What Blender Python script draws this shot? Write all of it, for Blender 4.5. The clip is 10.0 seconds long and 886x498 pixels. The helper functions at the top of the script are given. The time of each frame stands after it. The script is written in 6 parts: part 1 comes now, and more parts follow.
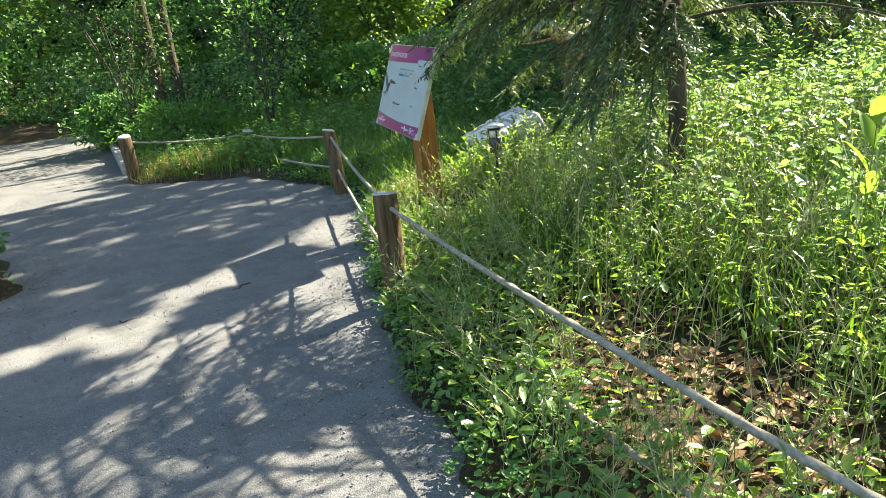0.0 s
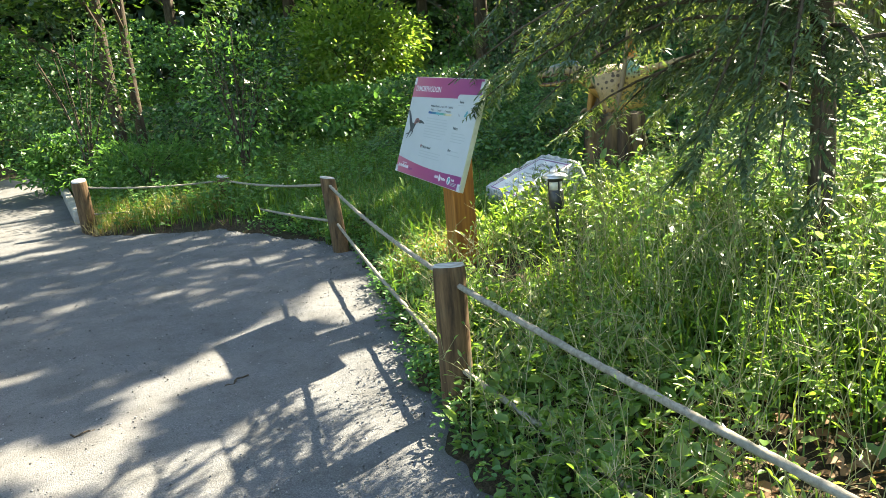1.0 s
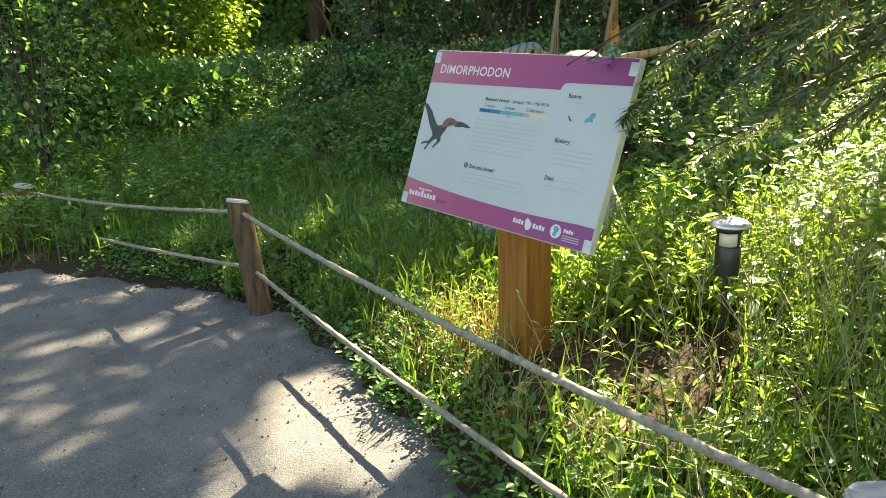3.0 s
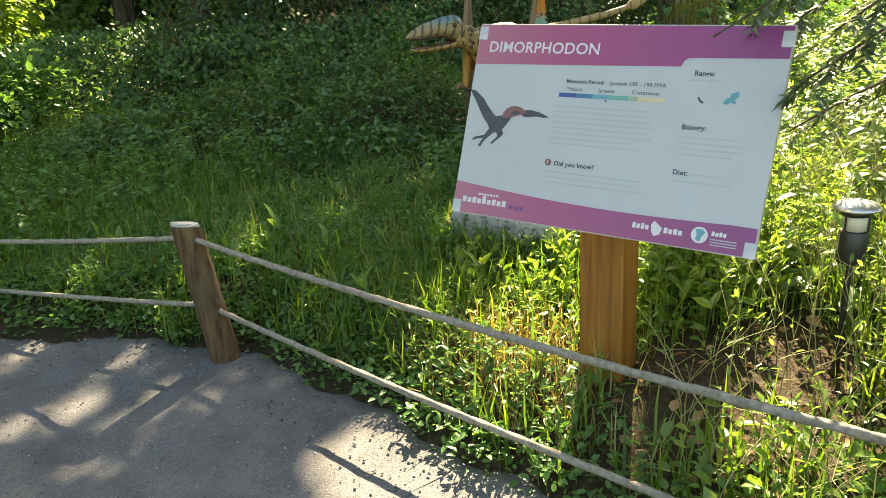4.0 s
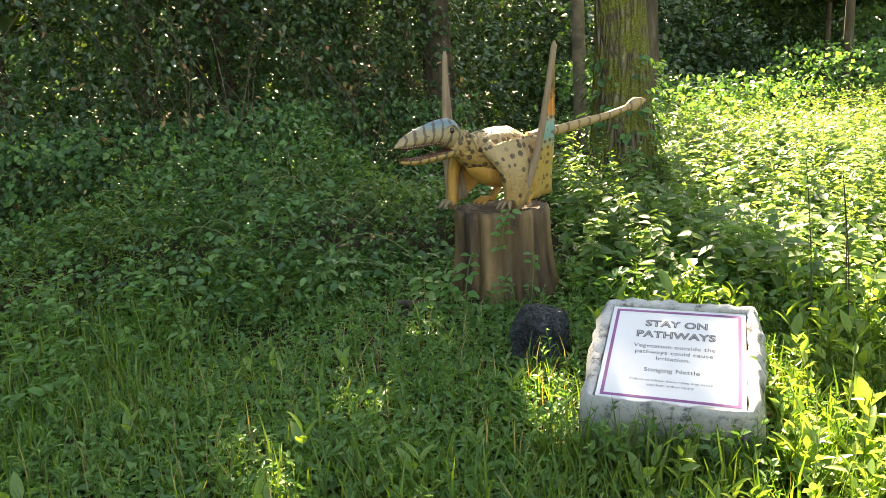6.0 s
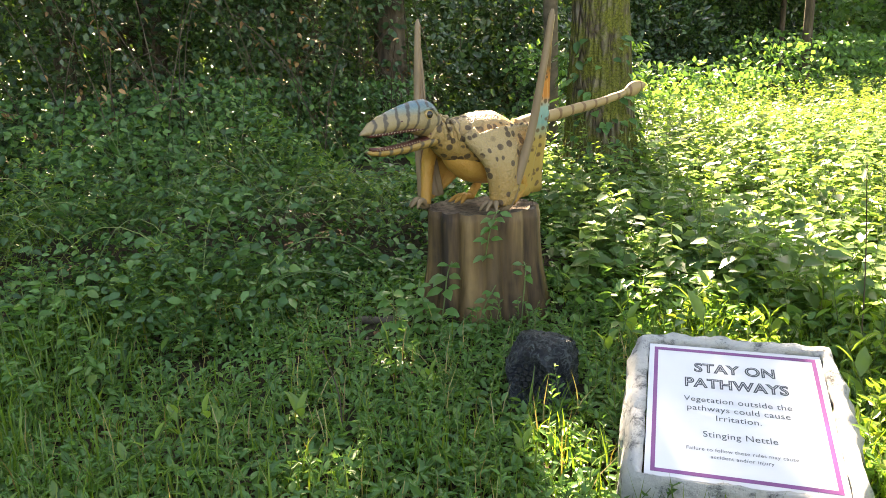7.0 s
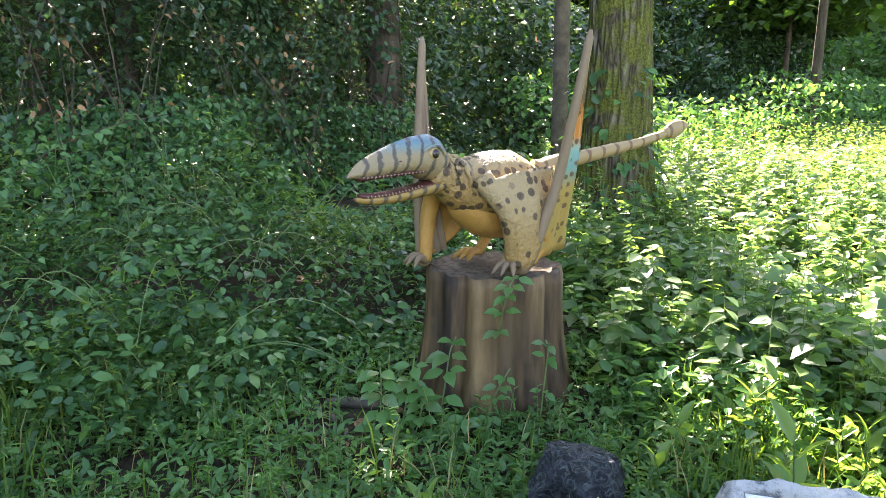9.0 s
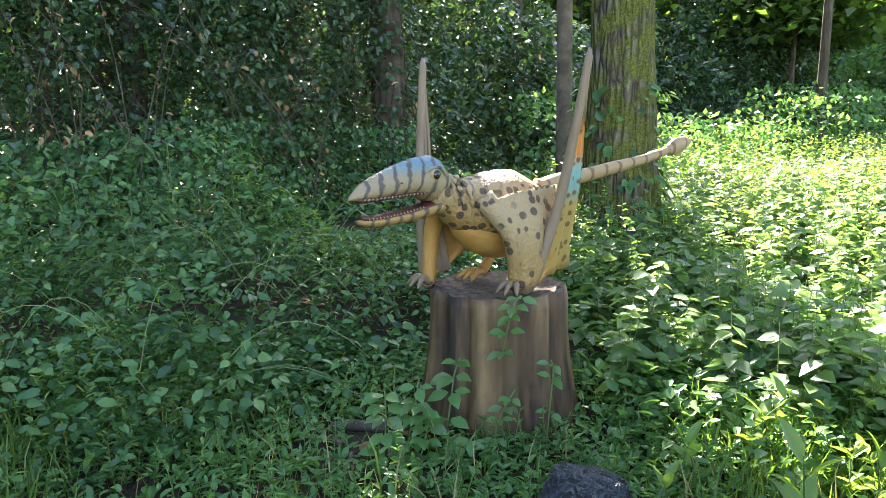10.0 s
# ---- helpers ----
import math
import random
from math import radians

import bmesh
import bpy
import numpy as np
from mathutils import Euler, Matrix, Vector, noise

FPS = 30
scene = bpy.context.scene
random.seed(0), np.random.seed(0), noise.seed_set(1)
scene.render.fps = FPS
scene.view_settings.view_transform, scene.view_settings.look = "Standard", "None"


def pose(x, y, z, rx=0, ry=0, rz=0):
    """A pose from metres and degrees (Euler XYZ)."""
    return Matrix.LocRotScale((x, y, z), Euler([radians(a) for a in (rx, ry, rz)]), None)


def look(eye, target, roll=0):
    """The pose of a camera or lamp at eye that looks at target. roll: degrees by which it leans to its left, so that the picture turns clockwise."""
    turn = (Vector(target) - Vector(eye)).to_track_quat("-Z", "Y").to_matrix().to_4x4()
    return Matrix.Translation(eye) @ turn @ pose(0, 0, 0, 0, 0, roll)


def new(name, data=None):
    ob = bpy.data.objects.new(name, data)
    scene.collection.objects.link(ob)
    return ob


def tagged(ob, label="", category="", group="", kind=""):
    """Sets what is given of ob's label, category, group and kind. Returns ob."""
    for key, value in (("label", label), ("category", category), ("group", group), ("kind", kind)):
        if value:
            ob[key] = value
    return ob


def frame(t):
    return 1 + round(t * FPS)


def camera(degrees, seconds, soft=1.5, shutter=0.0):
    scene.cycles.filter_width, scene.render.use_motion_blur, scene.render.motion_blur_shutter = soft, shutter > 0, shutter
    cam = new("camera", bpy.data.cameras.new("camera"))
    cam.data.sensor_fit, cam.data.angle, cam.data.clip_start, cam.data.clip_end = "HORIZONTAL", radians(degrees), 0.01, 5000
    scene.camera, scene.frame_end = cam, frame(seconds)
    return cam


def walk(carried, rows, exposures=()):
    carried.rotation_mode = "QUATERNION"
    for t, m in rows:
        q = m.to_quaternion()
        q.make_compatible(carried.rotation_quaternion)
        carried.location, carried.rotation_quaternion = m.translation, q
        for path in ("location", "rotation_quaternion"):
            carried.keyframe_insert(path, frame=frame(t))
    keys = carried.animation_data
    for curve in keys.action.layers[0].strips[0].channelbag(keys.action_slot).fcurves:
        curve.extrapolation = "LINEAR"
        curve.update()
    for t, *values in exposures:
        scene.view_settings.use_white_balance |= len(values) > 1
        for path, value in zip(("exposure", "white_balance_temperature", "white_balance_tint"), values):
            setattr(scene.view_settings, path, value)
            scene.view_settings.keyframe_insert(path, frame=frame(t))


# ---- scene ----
cam = camera(63.5, 10.0, soft=0.55)
PATH = [
    (0, (-0.99, -0.606, 1.383), (-0.385, 1.206, 0.791), -6.4),
    (0.5, (-1.054, -0.089, 1.372), (-0.537, 1.769, 0.841), -6.8),
    (1, (-1.117, 0.478, 1.306), (-0.374, 2.272, 0.829), -4.9),
    (1.5, (-1.148, 0.995, 1.31), (-0.332, 2.74, 0.772), -3.8),
    (2, (-1.155, 1.548, 1.304), (-0.274, 3.242, 0.71), -0.4),
    (2.2, (-1.198, 1.751, 1.266), (-0.249, 3.444, 0.784), -2.9),
    (3.3, (-1.293, 2.859, 1.327), (0.081, 4.186, 0.736), -4.9),
    (3.5, (-1.417, 3.05, 1.337), (0.048, 4.27, 0.734), -8.4),
    (4, (-1.46, 3.537, 1.331), (0.098, 4.626, 0.708), -3.3),
    (4.5, (-1.443, 4.057, 1.37), (0.23, 4.994, 0.802), -1.4),
    (5, (-1.34, 4.515, 1.381), (0.422, 5.275, 0.82), -1.2),
    (5.5, (-1.123, 4.896, 1.396), (0.646, 5.704, 0.927), -1.5),
    (6, (-0.942, 5.163, 1.415), (0.923, 5.762, 1.008), -3.3),
    (6.2, (-0.852, 5.268, 1.411), (1.041, 5.721, 0.954), -1.6),
    (7.3, (-0.201, 5.562, 1.394), (1.701, 5.983, 0.94), -2.1),
    (7.5, (-0.133, 5.604, 1.399), (1.781, 5.97, 0.949), -2.4),
    (8, (0.058, 5.666, 1.409), (1.97, 6.035, 0.953), 0.8),
    (8.5, (0.223, 5.673, 1.416), (2.114, 6.171, 0.996), 0.0),
    (9, (0.274, 5.72, 1.411), (2.196, 6.114, 1.025), 0.4),
    (9.5, (0.277, 5.719, 1.415), (2.197, 6.137, 1.046), -0.7),
    (10, (0.287, 5.699, 1.42), (2.213, 6.12, 1.083), -0.6),
]
EXPOSURES = [(0.0, 2.48, 7000, 6), (1.0, 2.74, 7300, 7), (2.0, 2.90, 8200, 9), (3.5, 2.68, 8800, 8), (4.0, 2.74, 9200, 11), (4.5, 3.30, 9800, 14), (5.2, 3.36, 10000, 17), (6.0, 3.34, 9100, 17), (7.5, 3.63, 9000, 23), (8.5, 3.72, 8300, 25), (9.0, 3.71, 6950, 24), (10.0, 3.68, 6550, 23)]
walk(cam, [(t, look(eye, target, roll)) for t, eye, target, roll in PATH], EXPOSURES)

# ---- light ----
SUN_DIR = Vector((1.15, 0.38, 1.0)).normalized()          # from the ground towards the sun
world = bpy.data.worlds.new("sky")
scene.world = world
world.use_nodes = True
wn = world.node_tree.nodes
sky = wn.new("ShaderNodeTexSky")
sky.sky_type = "NISHITA"
sky.sun_disc = False
sky.sun_elevation = math.asin(SUN_DIR.z)
sky.sun_rotation = math.atan2(SUN_DIR.x, SUN_DIR.y)
world.node_tree.links.new(sky.outputs[0], wn["Background"].inputs[0])
wn["Background"].inputs[1].default_value = 0.092
sun_data = bpy.data.lights.new("sun", "SUN")
sun_data.energy, sun_data.angle, sun_data.color = 5.0, radians(0.5), (1.0, 0.93, 0.80)
sun = new("sun", sun_data)
sun.matrix_world = look(SUN_DIR * 40, (0, 0, 0))


# ---- materials ----
class Graph:
    """A small wrapper to write node materials in few lines."""

    def __init__(self, name):
        self.mat = bpy.data.materials.new(name)
        self.mat.use_nodes = True
        self.nt = self.mat.node_tree
        self.bsdf = self.nt.nodes["Principled BSDF"]
        self.out = self.nt.nodes["Material Output"]
        self.tc = self.nt.nodes.new("ShaderNodeTexCoord")

    def link(self, a, b):
        self.nt.links.new(a, b)

    def coords(self, scale=(1, 1, 1), space="Object"):
        m = self.nt.nodes.new("ShaderNodeMapping")
        m.inputs["Scale"].default_value = scale
        self.link(self.tc.outputs[space], m.inputs[0])
        return m.outputs[0]

    def noise(self, scale, detail=4, rough=0.6, vec=None, distortion=0.0):
        n = self.nt.nodes.new("ShaderNodeTexNoise")
        n.inputs["Scale"].default_value, n.inputs["Detail"].default_value = scale, detail
        n.inputs["Roughness"].default_value, n.inputs["Distortion"].default_value = rough, distortion
        self.link(vec or self.tc.outputs["Object"], n.inputs["Vector"])
        return n.outputs["Fac"]

    def voronoi(self, scale, vec=None, feature="F1", randomness=1.0):
        n = self.nt.nodes.new("ShaderNodeTexVoronoi")
        n.feature = feature
        n.inputs["Scale"].default_value, n.inputs["Randomness"].default_value = scale, randomness
        self.link(vec or self.tc.outputs["Object"], n.inputs["Vector"])
        return n.outputs["Distance"]

    def wave(self, scale, vec=None, axis="X", distortion=0.0, profile="SIN", detail=2.0, dscale=1.0):
        n = self.nt.nodes.new("ShaderNodeTexWave")
        n.bands_direction, n.wave_profile = axis, profile
        n.inputs["Scale"].default_value, n.inputs["Distortion"].default_value = scale, distortion
        n.inputs["Detail"].default_value, n.inputs["Detail Scale"].default_value = detail, dscale
        self.link(vec or self.tc.outputs["Object"], n.inputs["Vector"])
        return n.outputs["Fac"]

    def axis(self, which, vec=None):
        n = self.nt.nodes.new("ShaderNodeSeparateXYZ")
        self.link(vec or self.tc.outputs["Object"], n.inputs[0])
        return n.outputs[which]

    def island(self):
        return self.nt.nodes.new("ShaderNodeNewGeometry").outputs["Random Per Island"]

    def ramp(self, fac, stops, mode="LINEAR"):
        n = self.nt.nodes.new("ShaderNodeValToRGB")
        n.color_ramp.interpolation = mode
        el = n.color_ramp.elements
        while len(el) < len(stops):
            el.new(0.5)
        for e, (p, c) in zip(el, stops):
            e.position = p
            e.color = (*c, 1) if len(c) == 3 else c
        self.link(fac, n.inputs[0])
        return n.outputs[0]

    def mix(self, fac, a, b, mode="MIX"):
        n = self.nt.nodes.new("ShaderNodeMix")
        n.data_type, n.blend_type = "RGBA", mode
        for sock, v in ((n.inputs[0], fac), (n.inputs[6], a), (n.inputs[7], b)):
            if isinstance(v, (int, float)):
                sock.default_value = v
            elif isinstance(v, tuple):
                sock.default_value = (*v, 1)
            else:
                self.link(v, sock)
        return n.outputs[2]

    def math(self, op, a, b=0.0, c=None):
        n = self.nt.nodes.new("ShaderNodeMath")
        n.operation = op
        for sock, v in zip(n.inputs, (a, b, c)):
            if v is None:
                continue
            if isinstance(v, (int, float)):
                sock.default_value = v
            else:
                self.link(v, sock)
        return n.outputs[0]

    def colour(self, c):
        if isinstance(c, tuple):
            self.bsdf.inputs["Base Color"].default_value = (*c, 1)
        else:
            self.link(c, self.bsdf.inputs["Base Color"])
        return self

    def rough(self, r, metal=0.0, spec=0.5):
        if isinstance(r, (int, float)):
            self.bsdf.inputs["Roughness"].default_value = r
        else:
            self.link(r, self.bsdf.inputs["Roughness"])
        self.bsdf.inputs["Metallic"].default_value = metal
        self.bsdf.inputs["Specular IOR Level"].default_value = spec
        return self

    def bump(self, height, strength=0.5, distance=0.01):
        n = self.nt.nodes.new("ShaderNodeBump")
        n.inputs["Strength"].default_value, n.inputs["Distance"].default_value = strength, distance
        self.link(height, n.inputs["Height"])
        self.link(n.outputs[0], self.bsdf.inputs["Normal"])
        return self

    def translucent(self, colour, share):
        t = self.nt.nodes.new("ShaderNodeBsdfTranslucent")
        self.link(colour, t.inputs[0])
        m = self.nt.nodes.new("ShaderNodeMixShader")
        m.inputs[0].default_value = share
        self.link(self.bsdf.outputs[0], m.inputs[1])
        self.link(t.outputs[0], m.inputs[2])
        self.link(m.outputs[0], self.out.inputs[0])
        return self


def leaf_material(name, dark, mid, light, share=0.42, gloss=0.42, glow=(1.5, 1.45, 0.55), spec=0.4):
    g = Graph(name)
    base = g.ramp(g.island(), [(0.0, dark), (0.5, mid), (0.93, light), (1.0, (light[0] * 1.25, light[1] * 0.98, light[2] * 0.8))])
    patch = g.noise(1.3, 3)
    base = g.mix(g.math("MULTIPLY", patch, 0.5), base, (dark[0] * 1.3, dark[1] * 1.1, dark[2]))
    fine = g.noise(55.0, 2)
    base = g.mix(g.math("MULTIPLY", fine, 0.22), base, mid)
    g.colour(base).rough(gloss, 0, spec)
    lit = g.mix(1.0, base, glow, "MULTIPLY")
    return g.translucent(lit, share).mat


GRASS = leaf_material("grass", (0.05, 0.12, 0.022), (0.10, 0.20, 0.035), (0.19, 0.28, 0.055), 0.48)
DRYGRASS = leaf_material("straw_grass", (0.17, 0.14, 0.055), (0.33, 0.27, 0.11), (0.48, 0.41, 0.20), 0.3)
HERB = leaf_material("herb", (0.058, 0.150, 0.044), (0.10, 0.24, 0.068), (0.175, 0.335, 0.095), 0.46, 0.36, (1.5, 1.45, 0.75))
BRIGHT = leaf_material("young_leaf", (0.08, 0.18, 0.036), (0.155, 0.275, 0.056), (0.27, 0.38, 0.095), 0.52, 0.34, (1.6, 1.5, 0.75), 0.7)
NETTLE = leaf_material("nettle_leaf", (0.055, 0.13, 0.042), (0.105, 0.21, 0.062), (0.19, 0.30, 0.11), 0.50, 0.42, (2.3, 2.05, 1.5), 1.0)
BRAMBLE = leaf_material("bramble_leaf", (0.018, 0.060, 0.020), (0.056, 0.155, 0.042), (0.14, 0.28, 0.075), 0.28, 0.40, (1.5, 1.45, 0.75), 0.4)
THICKET = leaf_material("thicket_leaf", (0.016, 0.045, 0.018), (0.040, 0.098, 0.040), (0.12, 0.21, 0.085), 0.34, 0.32, spec=0.6)
CROWN = leaf_material("crown_leaf", (0.035, 0.08, 0.018), (0.065, 0.14, 0.03), (0.12, 0.21, 0.045), 0.5)
NEEDLE = leaf_material("needle", (0.04, 0.075, 0.036), (0.085, 0.135, 0.062), (0.17, 0.23, 0.115), 0.3)
LITTER = leaf_material("dry_leaf", (0.14, 0.075, 0.03), (0.28, 0.16, 0.07), (0.45, 0.31, 0.17), 0.2, 0.7, (1.2, 1.0, 0.6))


def make_stalk():
    g = Graph("dry_stalk")
    g.colour(g.ramp(g.island(), [(0, (0.16, 0.17, 0.06)), (0.6, (0.30, 0.29, 0.12)), (1, (0.45, 0.40, 0.22))])).rough(0.6)
    return g.mat


def make_green_stem():
    g = Graph("green_stem")
    g.colour(g.ramp(g.island(), [(0, (0.06, 0.12, 0.03)), (1, (0.16, 0.20, 0.06))])).rough(0.5)
    return g.mat


def make_gravel():
    g = Graph("gravel_path")
    big, mid_n, fine = g.noise(0.7, 4), g.noise(9, 5, 0.7), g.noise(150, 3, 0.7)
    stones, speck = g.voronoi(210), g.voronoi(42)
    c = g.ramp(fine, [(0.30, (0.055, 0.056, 0.058)), (0.5, (0.122, 0.124, 0.126)), (0.70, (0.24, 0.238, 0.234))])
    c = g.mix(g.math("MULTIPLY", mid_n, 0.4), c, (0.122, 0.132, 0.14))
    c = g.mix(g.ramp(big, [(0.42, (0, 0, 0)), (0.7, (0.5, 0.5, 0.5))]), c, (0.22, 0.205, 0.188))
    c = g.mix(g.ramp(g.noise(4.2, 6, 0.75), [(0.46, (0, 0, 0)), (0.66, (0.55, 0.55, 0.55))]), c, (0.075, 0.072, 0.066))
    c = g.mix(g.ramp(speck, [(0.10, (0.75, 0.75, 0.75)), (0.2, (0, 0, 0))]), c, (0.055, 0.058, 0.06))
    g.colour(c).rough(0.92, 0, 0.25)
    h = g.math("ADD", g.math("MULTIPLY", fine, 0.5), g.math("ADD", g.math("MULTIPLY", stones, -0.35), g.math("MULTIPLY", mid_n, 1.6)))
    return g.bump(h, 0.75, 0.009).mat


def make_pebble():
    g = Graph("pebble")
    g.colour(g.ramp(g.island(), [(0, (0.05, 0.05, 0.05)), (0.5, (0.15, 0.145, 0.14)), (1, (0.34, 0.33, 0.31))])).rough(0.85)
    return g.mat


def make_soil():
    g = Graph("leaf_mould_soil")
    a, b = g.noise(2.5, 5), g.noise(45, 5, 0.7)
    c = g.ramp(b, [(0.3, (0.022, 0.015, 0.010)), (0.52, (0.066, 0.044, 0.027)), (0.72, (0.15, 0.105, 0.064))])
    c = g.mix(g.ramp(a, [(0.40, (0, 0, 0)), (0.58, (0.6, 0.6, 0.6))]), c, (0.032, 0.036, 0.016))
    return g.colour(c).rough(0.95, 0, 0.2).bump(g.math("ADD", a, b), 0.9, 0.03).mat


def make_post_wood():
    g = Graph("weathered_log")
    v = g.coords((14, 14, 1.6))
    grain, blot = g.noise(3.0, 6, 0.65, v), g.noise(7, 4)
    c = g.ramp(grain, [(0.3, (0.034, 0.021, 0.011)), (0.5, (0.105, 0.062, 0.029)), (0.72, (0.20, 0.125, 0.06))])
    c = g.mix(g.ramp(blot, [(0.5, (0, 0, 0)), (0.75, (0.6, 0.6, 0.6))]), c, (0.10, 0.085, 0.055))
    return g.colour(c).rough(0.85, 0, 0.3).bump(grain, 0.6, 0.006).mat


def make_end_grain():
    g = Graph("grey_end_grain")
    r = g.wave(26, axis="Z", distortion=2.0)
    c = g.mix(g.math("MULTIPLY", g.noise(18, 4), 0.7), g.ramp(r, [(0, (0.27, 0.26, 0.25)), (1, (0.46, 0.45, 0.43))]), (0.32, 0.31, 0.29))
    return g.colour(c).rough(0.9, 0, 0.3).bump(r, 0.3, 0.003).mat


def make_rope():
    g = Graph("rope")
    n = g.noise(60, 4)
    c = g.ramp(n, [(0.3, (0.17, 0.15, 0.115)), (0.7, (0.36, 0.325, 0.26))])
    c = g.mix(g.ramp(g.noise(5, 3), [(0.5, (0, 0, 0)), (0.7, (0.6, 0.6, 0.6))]), c, (0.18, 0.18, 0.14))
    return g.colour(c).rough(0.95, 0, 0.2).bump(g.noise(300, 2), 0.5, 0.002).mat


def make_stained_wood():
    g = Graph("orange_stained_timber")
    v = g.coords((16, 16, 0.9))
    grain = g.noise(3.2, 7, 0.62, v)
    c = g.ramp(grain, [(0.28, (0.12, 0.042, 0.008)), (0.5, (0.28, 0.11, 0.018)), (0.75, (0.39, 0.175, 0.036))])
    c = g.mix(g.math("MULTIPLY", g.noise(5, 3), 0.4), c, (0.24, 0.10, 0.025))
    return g.colour(c).rough(0.55, 0, 0.4).bump(grain, 0.35, 0.004).mat


def plain(name, c, r=0.5, metal=0.0, spec=0.5, wear=0.12, scale=14.0):
    g = Graph(name)
    n = g.noise(scale, 5)
    dark = tuple(x * (1 - 2.2 * wear) for x in c)
    return g.colour(g.ramp(n, [(0.3, dark), (0.65, c)])).rough(r, metal, spec).mat


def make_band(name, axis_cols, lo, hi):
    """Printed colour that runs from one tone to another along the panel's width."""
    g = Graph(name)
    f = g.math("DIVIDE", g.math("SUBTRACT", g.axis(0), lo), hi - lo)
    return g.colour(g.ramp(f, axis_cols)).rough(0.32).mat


def make_bark():
    g = Graph("mossy_bark")
    v = g.coords((1, 1, 0.22))
    crack = g.voronoi(22, v, "DISTANCE_TO_EDGE")
    grain = g.noise(14, 6, 0.7, g.coords((1, 1, 0.35)))
    c = g.ramp(crack, [(0.0, (0.018, 0.013, 0.008)), (0.10, (0.10, 0.075, 0.05)), (0.35, (0.27, 0.225, 0.165))])
    c = g.mix(g.math("MULTIPLY", grain, 0.5), c, (0.11, 0.085, 0.06))
    moss = g.math("MULTIPLY", g.ramp(g.noise(4.5, 6, 0.75), [(0.42, (0, 0, 0)), (0.54, (1, 1, 1))]), 0.9)
    c = g.mix(moss, c, g.ramp(g.noise(70, 3), [(0.3, (0.04, 0.055, 0.008)), (0.7, (0.20, 0.20, 0.035))]))
    h = g.math("ADD", g.math("MULTIPLY", crack, 1.6), g.math("MULTIPLY", grain, 0.6))
    return g.colour(c).rough(0.95, 0, 0.2).bump(h, 1.0, 0.06).mat


def make_dark_bark():
    g = Graph("dark_bark")
    v = g.coords((1, 1, 0.2))
    n = g.noise(12, 6, 0.7, v)
    c = g.ramp(n, [(0.3, (0.03, 0.024, 0.018)), (0.55, (0.09, 0.07, 0.05)), (0.8, (0.19, 0.16, 0.125))])
    return g.colour(c).rough(0.95, 0, 0.2).bump(n, 0.9, 0.03).mat


def make_stump():
    g = Graph("painted_stump")
    v = g.coords((1, 1, 0.12))
    n, blot = g.noise(9, 4, 0.6, v), g.noise(6, 4)
    c = g.ramp(n, [(0.38, (0.024, 0.015, 0.009)), (0.50, (0.095, 0.056, 0.024)), (0.68, (0.23, 0.145, 0.062))])
    c = g.mix(g.ramp(blot, [(0.5, (0, 0, 0)), (0.72, (0.6, 0.6, 0.6))]), c, (0.115, 0.074, 0.036))
    return g.colour(c).rough(0.7, 0, 0.35).bump(g.noise(40, 5, 0.7, g.coords((1, 1, 0.3))), 0.35, 0.008).mat


def make_stump_top():
    g = Graph("stump_top")
    n = g.noise(30, 5, 0.7)
    c = g.ramp(n, [(0.35, (0.06, 0.045, 0.03)), (0.55, (0.155, 0.12, 0.085)), (0.75, (0.25, 0.205, 0.155))])
    return g.colour(c).rough(0.9, 0, 0.25).bump(n, 0.6, 0.01).mat


def make_skin(name, z0, dz):
    """Cream back with dark spots, ochre towards the belly."""
    g = Graph(name)
    z = g.axis(2)
    up = g.math("DIVIDE", g.math("SUBTRACT", z, z0), dz)
    base = g.ramp(up, [(0.0, (0.27, 0.13, 0.02)), (0.35, (0.30, 0.17, 0.042)), (0.66, (0.33, 0.205, 0.066)), (1.0, (0.36, 0.26, 0.125))])
    base = g.mix(g.math("MULTIPLY", g.noise(22, 5, 0.7), 0.35), base, (0.19, 0.12, 0.06))
    x = g.axis(0)
    bend = g.math("ADD", g.math("ADD", x, g.math("MULTIPLY", z, 0.35)), g.math("MULTIPLY", g.noise(9, 3), 0.09))
    bands = g.ramp(g.math("SINE", g.math("MULTIPLY", bend, 105.0)), [(0.55, (0, 0, 0)), (0.85, (1, 1, 1))])
    where = g.math("MULTIPLY", g.ramp(x, [(0.02, (0, 0, 0)), (0.12, (1, 1, 1))]), g.ramp(g.math("SUBTRACT", z, 0.7), [(0.45, (0, 0, 0)), (0.52, (1, 1, 1))]))
    base = g.mix(g.math("MULTIPLY", g.math("MULTIPLY", bands, where), 0.75), base, (0.07, 0.05, 0.038))
    d = g.math("ADD", g.voronoi(23, randomness=0.62), g.math("MULTIPLY", g.noise(40, 2), 0.16))
    spots = g.ramp(d, [(0.42, (1, 1, 1)), (0.49, (0, 0, 0))])
    size = g.ramp(g.noise(11, 1), [(0.30, (0.45, 0.45, 0.45)), (0.40, (1, 1, 1))])
    base = g.mix(g.math("MULTIPLY", g.math("MULTIPLY", spots, size), 0.88), base, (0.05, 0.031, 0.02))
    h = g.math("ADD", g.math("MULTIPLY", g.voronoi(75), 0.7), g.math("MULTIPLY", g.noise(26, 6, 0.7), 1.4))
    return g.colour(base).rough(0.55, 0, 0.35).bump(h, 0.6, 0.012).mat


